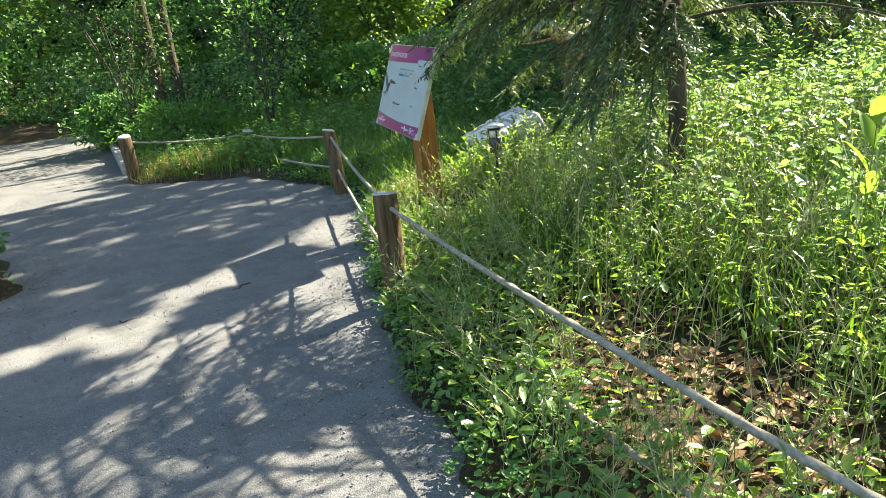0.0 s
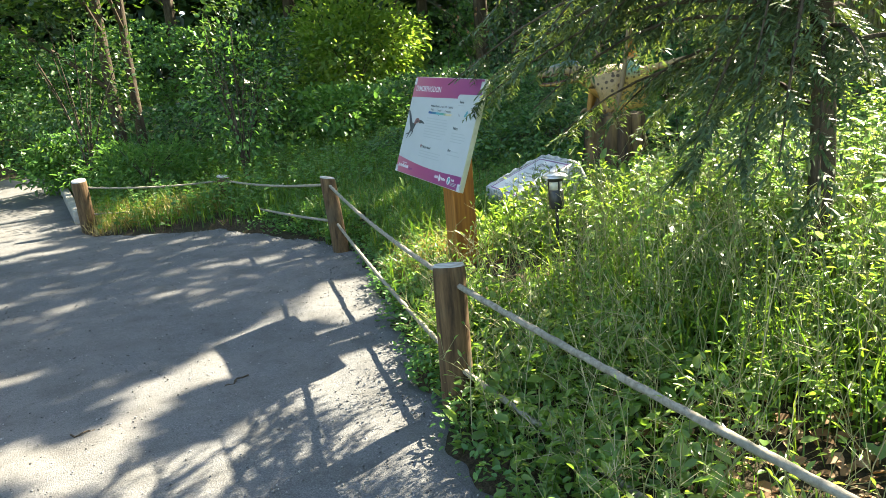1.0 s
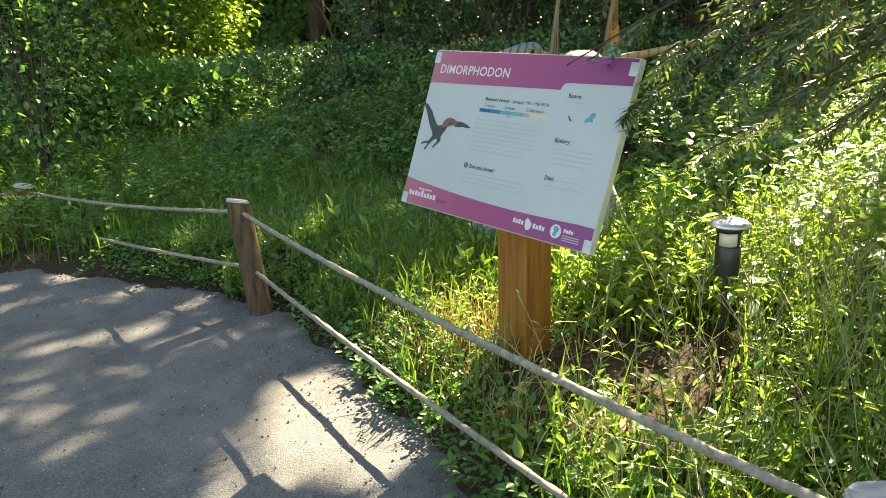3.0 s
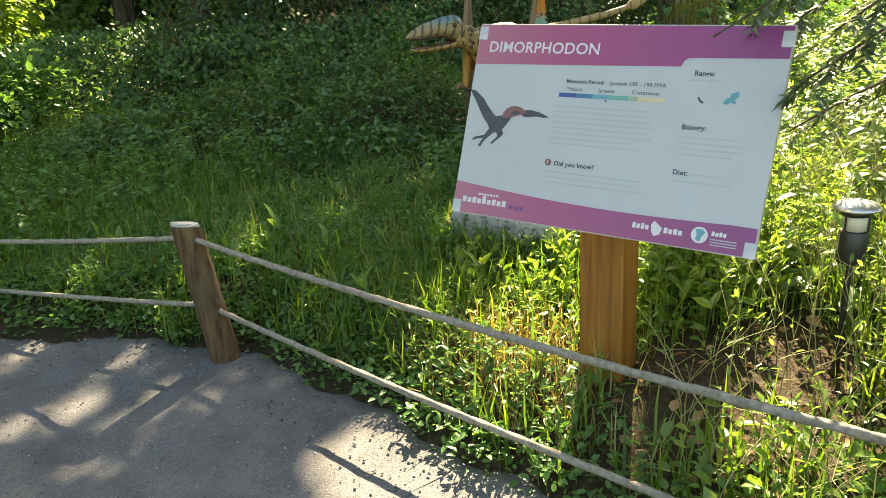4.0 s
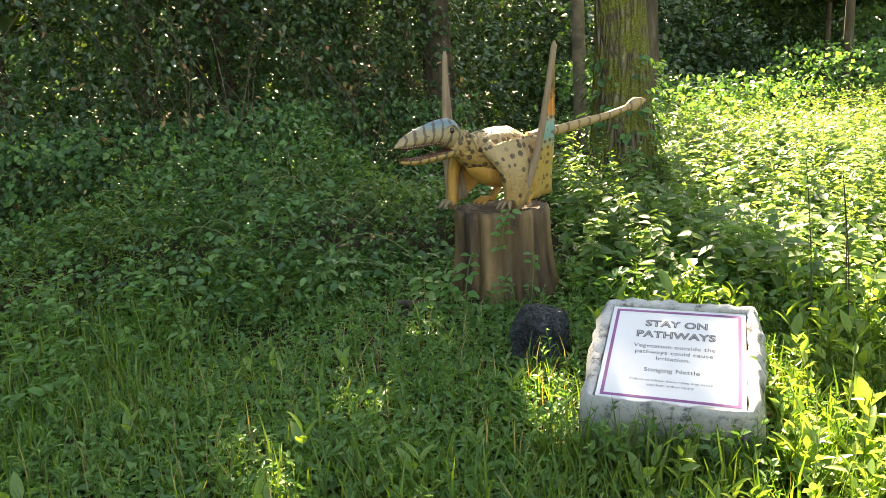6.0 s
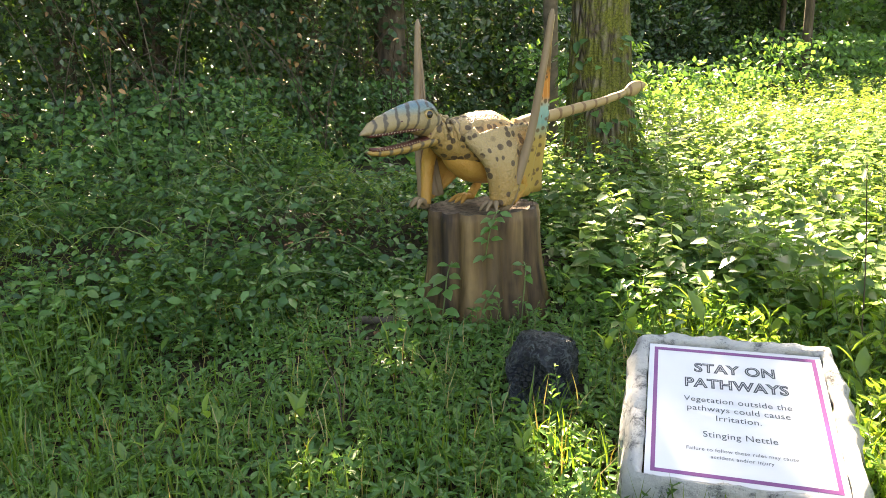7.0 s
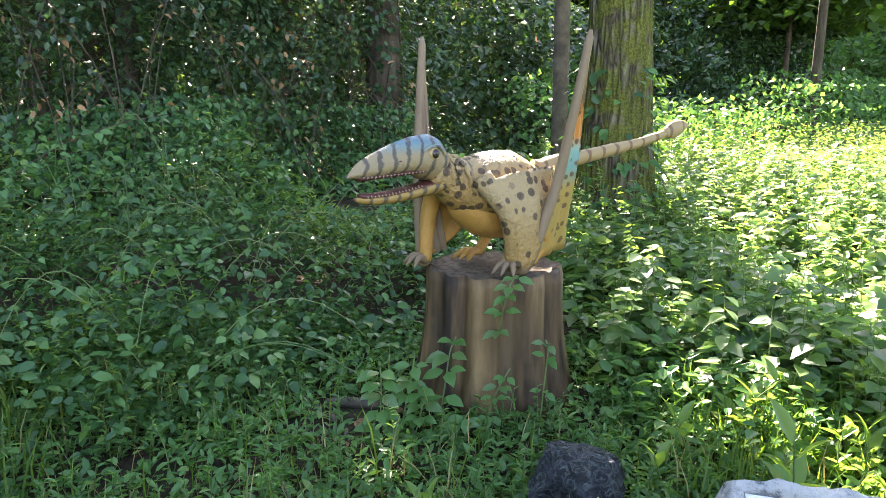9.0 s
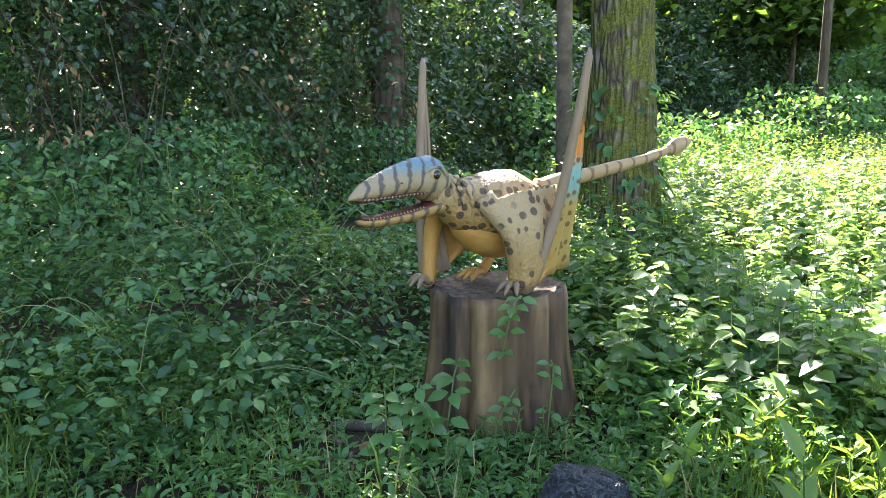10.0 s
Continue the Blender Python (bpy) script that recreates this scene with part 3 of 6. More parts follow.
# ---- the information board ----
def info_board():
    thing = empty("information_board", (0.60, 4.34, 0.0), "magenta and white species board on an orange-stained timber post", "sign")
    z0 = float(ground_z(0.60, 4.34))
    bm = bmesh.new()
    box(bm, (0.14, 0.145, 1.05 - z0), (0.015, 0, (1.05 + z0 - 0.2) / 2), 0.006)
    part("post", bm, TIMBER, thing, "orange-brown stained timber post")
    # panel frame: x to the reader's right, y up the panel, z towards the reader
    u, v = Vector((0.018, -1, -0.042)).normalized(), Vector((0.325, 0, 0.946)).normalized()
    v = (v - u * v.dot(u)).normalized()
    n = u.cross(v)
    m = Matrix.Translation(Vector((0.493, 4.318, 0.992)) - thing.location) @ Matrix((u, v, n)).transposed().to_4x4()
    W, H = 0.914, 0.600
    bm = bmesh.new()
    box(bm, (W, H, 0.028), (0, 0, -0.0145), 0.002)
    panel = part("panel", bm, EDGE, thing)
    panel.matrix_local = m
    bm = bmesh.new()
    box(bm, (W - 0.004, H - 0.004, 0.001), (0, 0, 0.0004))
    part("print", bm, BOARD_WHITE, panel, "white printed face")

    def at(fu, fv, z=0.002):
        return ((fu - 0.5) * W, (0.5 - fv) * H, z)

    def flat(name, pts, material, z):
        bm = bmesh.new()
        shape(bm, [at(*p)[:2] for p in pts], z)
        return part(name, bm, material, panel)

    top = [(0.004, 0.006), (0.996, 0.006), (0.996, 0.143), (0.74, 0.150), (0.722, 0.153), (0.712, 0.165), (0.706, 0.190)]
    top += [(0.70 - 0.70 * t, 0.190 + 0.006 * math.sin(t * 3.1) + 0.020 * t * t) for t in [k / 12 for k in range(1, 12)]] + [(0.004, 0.212)]
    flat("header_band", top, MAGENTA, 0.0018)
    low = [(0.004, 0.994), (0.996, 0.994), (0.996, 0.868)] + [(1 - t, 0.862 + 0.022 * math.sin(t * 3.14) - 0.030 * t * t) for t in [k / 14 for k in range(1, 14)]] + [(0.004, 0.832)]
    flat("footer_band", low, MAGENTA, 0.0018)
    text_part("title", "DIMORPHODON", 0.0465, at(0.046, 0.146, 0.0022), WHITE_INK, panel, 0.0006)
    text_part("heading", "Mesozoic Period:", 0.0160, at(0.350, 0.288, 0.0022), DARK_INK, panel, 0.0003)
    text_part("heading", "Jurassic 195 - 190 MYA", 0.0160, at(0.497, 0.288, 0.0022), SLATE_INK, panel)
    for word, fu in (("Triassic", 0.355), ("Jurassic", 0.463), ("Cretaceous", 0.570)):
        text_part("period_name", word, 0.0160, at(fu, 0.326, 0.0022), SLATE_INK, panel)
    for k in range(12):
        f0, f1 = 0.332 + 0.345 * k / 12, 0.332 + 0.345 * (k + 1) / 12
        flat("timeline", [(f0, 0.337), (f1, 0.337), (f1, 0.358), (f0, 0.358)], (BLUE_INK, BLUE_INK, NAVY_INK, NAVY_INK, TEAL_INK, TEAL_INK, GREEN_INK, GREEN_INK, OLIVE_INK, SAND_INK, SAND_INK, SAND_INK)[k], 0.0018)
    flat("timeline_mark", [(0.487, 0.362), (0.497, 0.362), (0.492, 0.372)], DARK_INK, 0.0018)
    for word, fu, fv in (("Range:", 0.748, 0.228), ("Biology:", 0.738, 0.470), ("Diet:", 0.735, 0.675), ("Did you know?", 0.354, 0.696)):
        text_part("heading", word, 0.0195, at(fu, fv, 0.0022), DARK_INK, panel, 0.0004)
    flat("round_mark", [(0.333 + 0.0115 * math.cos(a), 0.684 + 0.0175 * math.sin(a)) for a in [k * 0.449 for k in range(14)]], RED_INK, 0.0018)
    text_part("round_mark_sign", "?", 0.016, at(0.328, 0.694, 0.0022), WHITE_INK, panel, 0.0004)
    rng = random.Random(5)
    bars = [(0.325, 0.40 + 0.026 * k, 0.34) for k in range(8)] + [(0.325, 0.725 + 0.026 * k, 0.33) for k in range(3)]
    bars += [(0.735, 0.245, 0.12), (0.785, 0.665, 0.11)] + [(0.735, 0.50 + 0.026 * k, 0.21) for k in range(4)] + [(0.735, 0.70, 0.21)]
    for fu, fv, w in bars:
        w *= rng.uniform(0.75, 1.0)
        flat("text_line", [(fu, fv), (fu + w, fv), (fu + w, fv + 0.008), (fu, fv + 0.008)], PALE_INK, 0.0015)
    # the flying reptile, as plain flat shapes
    def bird(pts, ink, z):
        flat("picture", [(0.004 + (fu - 0.003) * 1.11, 0.350 + (fv - 0.375) * 0.86) for fu, fv in pts], ink, z)

    bird([(0.000, 0.372), (0.018, 0.376), (0.034, 0.398), (0.052, 0.425), (0.066, 0.458), (0.078, 0.482), (0.090, 0.505), (0.103, 0.525), (0.125, 0.515), (0.145, 0.50), (0.157, 0.515),
          (0.152, 0.54), (0.14, 0.575), (0.131, 0.60), (0.137, 0.625), (0.130, 0.645), (0.114, 0.672), (0.105, 0.692), (0.097, 0.688), (0.106, 0.668), (0.118, 0.642), (0.112, 0.618),
          (0.100, 0.628), (0.085, 0.655), (0.070, 0.690), (0.066, 0.712), (0.055, 0.716), (0.058, 0.700), (0.070, 0.662), (0.05, 0.667), (0.034, 0.680), (0.032, 0.668),
          (0.045, 0.655), (0.072, 0.642), (0.086, 0.60), (0.076, 0.57), (0.058, 0.535), (0.042, 0.49), (0.026, 0.445), (0.008, 0.40)], SLATE_INK, 0.0018)
    bird([(0.125, 0.53), (0.126, 0.50), (0.135, 0.475), (0.15, 0.458), (0.168, 0.455), (0.185, 0.462), (0.205, 0.485), (0.19, 0.503), (0.17, 0.515), (0.145, 0.53)], RED_INK, 0.0022)
    bird([(0.18, 0.490), (0.195, 0.475), (0.22, 0.473), (0.245, 0.482), (0.26, 0.492), (0.280, 0.507), (0.262, 0.512), (0.235, 0.508), (0.215, 0.515), (0.195, 0.515)], SLATE_INK, 0.0020)
    bird([(0.152, 0.505), (0.158, 0.488), (0.176, 0.484), (0.186, 0.494), (0.170, 0.505)], SLATE_INK, 0.0025)
    flat("picture", [(0.842, 0.345), (0.848, 0.325), (0.858, 0.318), (0.862, 0.300), (0.880, 0.290), (0.884, 0.310), (0.874, 0.325), (0.878, 0.345), (0.862, 0.340), (0.852, 0.350)], TEAL_INK, 0.0018)
    flat("picture", [(0.768, 0.325), (0.773, 0.322), (0.780, 0.338), (0.788, 0.342), (0.786, 0.352), (0.776, 0.344)], SLATE_INK, 0.0018)
    # badges in the footer, as rows of plain marks
    def marks(f0, f1, v, h, count, ink=WHITE_INK, tall=()):
        for k in range(count):
            a, b = f0 + (f1 - f0) * (k + 0.12) / count, f0 + (f1 - f0) * (k + 0.88) / count
            up = v - h * (1.35 if k in tall else 1.0 - 0.18 * (k % 2))
            flat("badge", [(a, v), (a, up), (b, up), (b, v)], ink, 0.0024)

    marks(0.036, 0.208, 0.938, 0.030, 9, WHITE_INK, (4,))
    marks(0.095, 0.175, 0.893, 0.010, 7)
    marks(0.218, 0.275, 0.945, 0.022, 3, PURPLE_INK)
    marks(0.642, 0.695, 0.940, 0.026, 4)
    marks(0.738, 0.795, 0.945, 0.026, 4)
    marks(0.875, 0.918, 0.925, 0.020, 4)
    for v0 in (0.938, 0.950, 0.962):
        flat("badge", [(0.875, v0), (0.948, v0), (0.948, v0 + 0.005), (0.875, v0 + 0.005)], GREY_INK, 0.0024)
    flat("badge", [(0.700, 0.915), (0.708, 0.895), (0.722, 0.910), (0.734, 0.925), (0.728, 0.955), (0.712, 0.965), (0.703, 0.945)], WHITE_INK, 0.0026)
    disc = [(0.843 + 0.024 * math.cos(a), 0.929 + 0.037 * math.sin(a)) for a in [k * 0.3927 for k in range(16)]]
    flat("badge", disc, WHITE_INK, 0.0024)
    flat("badge", [(0.830, 0.905), (0.848, 0.900), (0.858, 0.915), (0.850, 0.935), (0.845, 0.958), (0.832, 0.950), (0.836, 0.930)], TEAL_INK, 0.0027)
    for fu, fv in ((0.017, 0.05), (0.985, 0.06), (0.017, 0.965), (0.985, 0.965)):
        bm = bmesh.new()
        box(bm, (0.030, 0.042, 0.012), (0, 0, 0), 0.002)
        part("corner_clip", bm, CLIP, panel).location = at(fu, fv, -0.002)
    return thing


info_board()


# ---- the path light ----
def path_light():
    x, y = 0.885, 3.69
    z0 = float(ground_z(x, y))
    thing = empty("path_light", (x, y, 0), "black metal garden path light with a round pale cap", "lamp")
    rot = lambda pts, sides=24: [[(math.cos(a) * r, math.sin(a) * r, z) for a in [2 * math.pi * k / sides for k in range(sides)]] for r, z in pts]
    for name, prof, mat, label in (
            ("stem", [(0.009, z0 - 0.15), (0.009, 0.56), (0.007, 0.575)], BLACK_METAL, ""),
            ("housing", [(0.022, 0.555), (0.037, 0.558), (0.040, 0.565), (0.040, 0.655), (0.036, 0.66)], BLACK_METAL, ""),
            ("lens", [(0.034, 0.655), (0.034, 0.715)], LAMP_GLASS, "frosted pale lens"),
            ("collar", [(0.041, 0.705), (0.041, 0.722), (0.03, 0.726)], BLACK_METAL, ""),
            ("cap", [(0.045, 0.722), (0.066, 0.724), (0.067, 0.729), (0.05, 0.742), (0.02, 0.750), (0.004, 0.751)], LAMP_CAP, "round pale metal cap")):
        bm = bmesh.new()
        loft(bm, rot(prof))
        part(name, bm, mat, thing, label)
    for k in range(3):
        bm = bmesh.new()
        a = 2.1 * k + 0.4
        box(bm, (0.006, 0.006, 0.06), (0.037 * math.cos(a), 0.037 * math.sin(a), 0.685))
        part("strut", bm, BLACK_METAL, thing)


path_light()


# ---- the low warning slab ----
def warning_slab():
    u = Vector((-0.03, -1, 0.0)).normalized()
    v = Vector((0.935, -0.02, 0.355)).normalized()
    v = (v - u * v.dot(u)).normalized()
    m = Matrix.Translation((1.555, 5.141, 0.503)) @ Matrix((u, v, u.cross(v))).transposed().to_4x4() @ Matrix.Rotation(radians(-2.4), 4, "Z")
    thing = empty("warning_sign", m, "white warning notice set in a grey cast-stone slab in the grass", "sign")
    W, H, rim = 0.472, 0.50, 0.058
    rng = random.Random(11)
    # a rough stone rim round a sunk face
    n = 56
    outer, crest, inner, foot = [], [], [], []
    for k in range(n):
        a = 2 * math.pi * k / n
        c, s = math.cos(a), math.sin(a)
        q = max(abs(c), abs(s))
        sx, sy = c / q, s / q
        round_off = 1 - 0.05 * (abs(sx * sy)) ** 6
        w = [rng.uniform(-0.007, 0.007) for _ in range(4)]
        ry = rim if sy > 0 else 0.030
        outer.append((sx * (W / 2 + rim + w[0]) * round_off, sy * (H / 2 + ry + w[1] * 0.7) * round_off, -0.025 + w[2]))
        crest.append((sx * (W / 2 + rim * 0.62 + w[0] * 0.5) * round_off, sy * (H / 2 + ry * 0.62) * round_off, 0.012 + w[3] * 0.6))
        inner.append((sx * (W / 2 + 0.004), sy * (H / 2 + 0.004), 0.006))
        foot.append((sx * (W / 2 + rim + 0.012 + w[0]), sy * (H / 2 + ry + 0.006), -0.24))
    bm = bmesh.new()
    loft(bm, [foot, outer, crest, inner, [(x, y, -0.02) for x, y, z in inner]], caps=False)
    bmesh.ops.subdivide_edges(bm, edges=bm.edges[:], cuts=1, use_grid_fill=True)
    for vert in bm.verts:
        vert.co += vert.normal * (0.010 * noise.noise(vert.co * 22) + 0.005 * noise.noise(vert.co * 60)) + Vector((0, 0, 0.006 * noise.noise(vert.co * 9)))
    part("stone_frame", bm, STONE, thing, "rough grey and white stone rim")
    bm = bmesh.new()
    box(bm, (W, H, 0.012), (0, 0, -0.008), 0.001)
    face = part("notice", bm, WHITE, thing, "white printed notice")
    for sx, sy, w, h in ((0, 1, W - 0.03, 0.011), (0, -1, W - 0.03, 0.011), (-1, 0, 0.011, H - 0.05), (1, 0, 0.011, H - 0.05)):
        bm = bmesh.new()
        box(bm, (w, h, 0.001), (sx * (W / 2 - 0.0205), sy * (H / 2 - 0.0205), -0.0012))
        part("border", bm, PURPLE_INK, face)
    for words, size, fv, bold in (("STAY ON", 0.050, 0.215, 0.0021), ("PATHWAYS", 0.050, 0.34, 0.0021), ("Vegetation outside the", 0.0285, 0.455, 0.0),
                                  ("pathways could cause", 0.0285, 0.52, 0.0), ("Irritation.", 0.0285, 0.585, 0.0), ("Stinging Nettle", 0.029, 0.705, 0.0),
                                  ("Failure to follow these rules may cause", 0.016, 0.80, 0.0), ("accident and/or injury", 0.016, 0.845, 0.0)):
        text_part("lettering", words, size, (0, (0.5 - fv) * H, -0.0012), DARK_INK, face, bold, "CENTER")
        if bold > 0.001:
            text_part("inline", words, size, (0, (0.5 - fv) * H, -0.0006), WHITE, face, -0.0017, "CENTER")
    return thing


warning_slab()


# ---- the black loudspeaker made like a rock ----
def rock_speaker():
    z0 = float(ground_z(2.15, 5.70))
    thing = empty("rock_speaker", pose(2.15, 5.72, z0 - 0.03, 0, 0, -4), "black rock-shaped garden loudspeaker with round holes, in grass", "loudspeaker")
    bm = bmesh.new()
    bmesh.ops.create_icosphere(bm, subdivisions=5, radius=1.0)
    for vert in bm.verts:
        p = vert.co
        q = max(abs(p.x), abs(p.y), abs(p.z))
        p = p.lerp(p / q * 0.9, 0.40)
        x, y, z = p.x * 0.11, p.y * 0.122, (p.z + 0.9) * 0.147
        y *= 1.10 - 0.10 * (z / 0.29)
        x += 0.05 * (z / 0.29)
        c = Vector((x, y, z))
        c += vert.normal * (0.022 * noise.noise(c * 13) + 0.014 * abs(noise.noise(c * 31)) + 0.008 * noise.noise(c * 70))
        front = max(0.0, 1 - ((y - 0.035) ** 2 + (z - 0.14) ** 2) / 0.0055)
        if p.x < 0:
            c.x += 0.03 * min(1, front * 2) + (0.018 if y < -0.045 and z > 0.06 else 0)
        vert.co = c
    body = part("shell", bm, ROCK, thing)
    smooth(body.data)
    hole_mat = GRILLE
    for k, (r0, count) in enumerate(((0.0, 1), (0.024, 6), (0.046, 10))):
        for i in range(count):
            a = 2 * math.pi * i / count + k
            y, z = 0.035 + r0 * math.cos(a), 0.135 + r0 * math.sin(a)
            bm = bmesh.new()
            ring = lambda r, x: [(x, y + math.cos(b) * r, z + math.sin(b) * r) for b in [2 * math.pi * j / 10 for j in range(10)]]
            x = -0.088 + 0.05 * (z / 0.29)
            loft(bm, [ring(0.0085, x), ring(0.0105, x - 0.006), ring(0.0095, x - 0.007), ring(0.007, x - 0.002), ring(0.006, x + 0.01)])
            part("grille_ring", bm, hole_mat, thing)


rock_speaker()


# ---- the stump and the statue ----
C0 = Vector((3.05, 6.08, 0.0))


def stump():
    z0 = float(ground_z(3.05, 6.08))
    bm = bmesh.new()
    n, rings = 96, []
    rng = random.Random(3)
    amp = [0.20 * (abs(math.sin(6.5 * 2 * math.pi * k / n + 0.8 + 0.5 * math.sin(4 * math.pi * k / n))) ** 0.7 - 0.75) + rng.uniform(-0.01, 0.01) for k in range(n)]
    for f in [i / 12 for i in range(13)]:
        r = 0.325 - 0.055 * f - 0.02 * math.sin(f * 3.1)
        z = z0 - 0.05 + (0.80 - z0 + 0.05) * f
        edge = 1.0 if f < 1 else 0.965
        rings.append([(math.cos(2 * math.pi * k / n) * r * edge * (1 + amp[k] * (1.1 - 0.3 * f)), math.sin(2 * math.pi * k / n) * r * edge * (1 + amp[k] * (1.1 - 0.3 * f)),
                       z - (0.010 if f < 1 and f > 0.95 else 0)) for k in range(n)])
    rings.append([(x * 0.86, y * 0.86, z - 0.012) for x, y, z in rings[-1]])
    rings.append([(x * 0.4, y * 0.4, z - 0.004) for x, y, z in rings[-1]])
    rows = loft(bm, rings)
    for f in bm.faces:
        if f.calc_center_median().z > 0.783 and all(v.co.z > 0.78 for v in f.verts):
            f.material_index = 1
    for v in bm.verts:
        v.co.z += 0.008 * noise.noise(v.co * 18) if v.co.z > 0.75 else 0
    return tagged(new("tree_stump", mesh_from("tree_stump", bm, STUMP, STUMPTOP)), "fluted brown tree stump under the statue", "stump")


st = stump()
st.location = C0


def bmesh_ball(bm, at, r, mat):
    res = bmesh.ops.create_icosphere(bm, subdivisions=3, radius=1.0, matrix=Matrix.Translation(at) @ Matrix.Diagonal((*r, 1)))
    for f in {f for v in res["verts"] for f in v.link_faces}:
        f.material_index = mat


def skin(bm, rows, thick, mat):
    """A thin solid sheet from a grid of points."""
    n, m = len(rows), len(rows[0])
    P = [[Vector(p) for p in r] for r in rows]
    N = [[(P[min(i + 1, n - 1)][j] - P[max(i - 1, 0)][j]).cross(P[i][min(j + 1, m - 1)] - P[i][max(j - 1, 0)]).normalized() for j in range(m)] for i in range(n)]
    loop = lambda s: [[P[i][j] + N[i][j] * (s * thick / 2) for j in range(m)] for i in range(n)]
    a, b = loop(1), loop(-1)
    loft(bm, [ra + list(reversed(rb)) for ra, rb in zip(a, b)], mat=mat)


def statue():
    """Local frame: x forwards, y to the animal's far side, z up from the world's zero."""
    bm = bmesh.new()
    SK, BE, ME, HE, TA, BO, MO, TO, EY, ER, CA = range(11)
    # trunk of the body, neck
    body = spline([(-0.30, 0, 1.150), (-0.20, 0, 1.105), (-0.05, 0, 1.110), (0.10, 0, 1.115), (0.20, 0, 1.135), (0.28, 0, 1.170), (0.345, 0, 1.20)], 5)
    keys = [(0.045, 0.045), (0.09, 0.085), (0.125, 0.145), (0.13, 0.135), (0.10, 0.10), (0.07, 0.075), (0.06, 0.07)]
    rad = []
    for i in range(len(keys) - 1):
        for k in range(5):
            t = k / 5
            rad.append(tuple(keys[i][j] * (1 - t) + keys[i + 1][j] * t for j in (0, 1)))
    rad.append(keys[-1])
    tube(bm, body, rad, 22, SK)
    # belly under the body
    tube(bm, spline([(-0.22, 0, 1.02), (-0.08, 0, 0.98), (0.06, 0, 1.0), (0.16, 0, 1.05), (0.22, 0, 1.10)], 4),
         [(0.03 + 0.07 * math.sin(math.pi * (k + 1) / 18), 0.03 + 0.05 * math.sin(math.pi * (k + 1) / 18)) for k in range(17)], 18, BE)
    # folds of skin round the neck
    for f, z, w, h in ((0.27, 1.165, 0.079, 0.084), (0.235, 1.150, 0.093, 0.094), (0.30, 1.18, 0.068, 0.074)):
        ring = [Vector((f + 0.02 * math.sin(a), math.cos(a) * w, z + math.sin(a) * h)) for a in [2 * math.pi * k / 30 for k in range(31)]]
        tube(bm, ring, [0.008 + 0.004 * math.sin(3 * k) for k in range(31)], 7, SK)
    # tail with its leaf-shaped end
    tail = spline([(-0.24, 0, 1.165), (-0.34, -0.03, 1.19), (-0.56, -0.12, 1.235), (-0.74, -0.19, 1.275), (-0.86, -0.235, 1.312)], 6)
    tube(bm, tail, [0.044 - 0.027 * (k / (len(tail) - 1)) ** 0.7 for k in range(len(tail))], 14, TA)
    tube(bm, spline([(-0.845, -0.23, 1.305), (-0.88, -0.243, 1.318), (-0.915, -0.256, 1.332), (-0.95, -0.268, 1.342), (-0.975, -0.276, 1.347)], 3),
         [(0.020, 0.021), (0.021, 0.025), (0.022, 0.030), (0.022, 0.035), (0.022, 0.038), (0.021, 0.038), (0.020, 0.035), (0.018, 0.030), (0.015, 0.025), (0.012, 0.020),
          (0.008, 0.014), (0.005, 0.009), (0.002, 0.003)], 14, TA)
    # skull and upper beak
    up = [(0.285, 1.205, 0.050, 0.045), (0.32, 1.226, 0.062, 0.066), (0.36, 1.238, 0.066, 0.070), (0.40, 1.240, 0.063, 0.067), (0.45, 1.237, 0.056, 0.064),
          (0.50, 1.231, 0.050, 0.058), (0.56, 1.222, 0.043, 0.050), (0.62, 1.212, 0.035, 0.040), (0.67, 1.202, 0.025, 0.027), (0.70, 1.194, 0.014, 0.012), (0.716, 1.189, 0.004, 0.004)]
    up = [(f, z, w, h * (1.20 if 0.3 < f < 0.69 else 1.0)) for f, z, w, h in up]
    rings = []
    for f, z, w, h in up:
        ring = []
        for k in range(24):
            a = 2 * math.pi * k / 24
            s, c = math.sin(a), math.cos(a)
            low = 0.62 if f > 0.40 else 0.95
            ring.append((f, c * w * (1.0 if s < 0 else 1 - 0.35 * s * s), z + (s * h if s > 0 else s * h * low)))
        rings.append(ring)
    loft(bm, rings, mat=HE)
    # lower jaw, open by some degrees
    jaw = [(0.29, 1.150, 0.048, 0.034), (0.34, 1.143, 0.052, 0.034), (0.40, 1.132, 0.046, 0.030), (0.48, 1.120, 0.040, 0.026), (0.56, 1.112, 0.033, 0.022),
           (0.62, 1.110, 0.026, 0.018), (0.66, 1.113, 0.018, 0.013), (0.685, 1.117, 0.006, 0.005)]
    loft(bm, [[(f, math.cos(2 * math.pi * k / 20) * w, z + (math.sin(2 * math.pi * k / 20) * h * (0.6 if math.sin(2 * math.pi * k / 20) > 0 else 1.0))) for k in range(20)] for f, z, w, h in jaw], mat=HE)
    # mouth lining, tongue, teeth
    loft(bm, [[(f, math.cos(2 * math.pi * k / 14) * w * 0.86, z + 0.012 + math.sin(2 * math.pi * k / 14) * 0.010) for k in range(14)] for f, z, w, h in jaw[1:7]], mat=MO)
    loft(bm, [[(f, math.cos(2 * math.pi * k / 14) * w * 0.8, z - h * 0.55 + math.sin(2 * math.pi * k / 14) * 0.010) for k in range(14)] for f, z, w, h in up[3:9]], mat=MO)
    tube(bm, [(0.36, 0, 1.17), (0.30, 0, 1.175)], [(0.045, 0.03), (0.04, 0.03)], 12, MO)
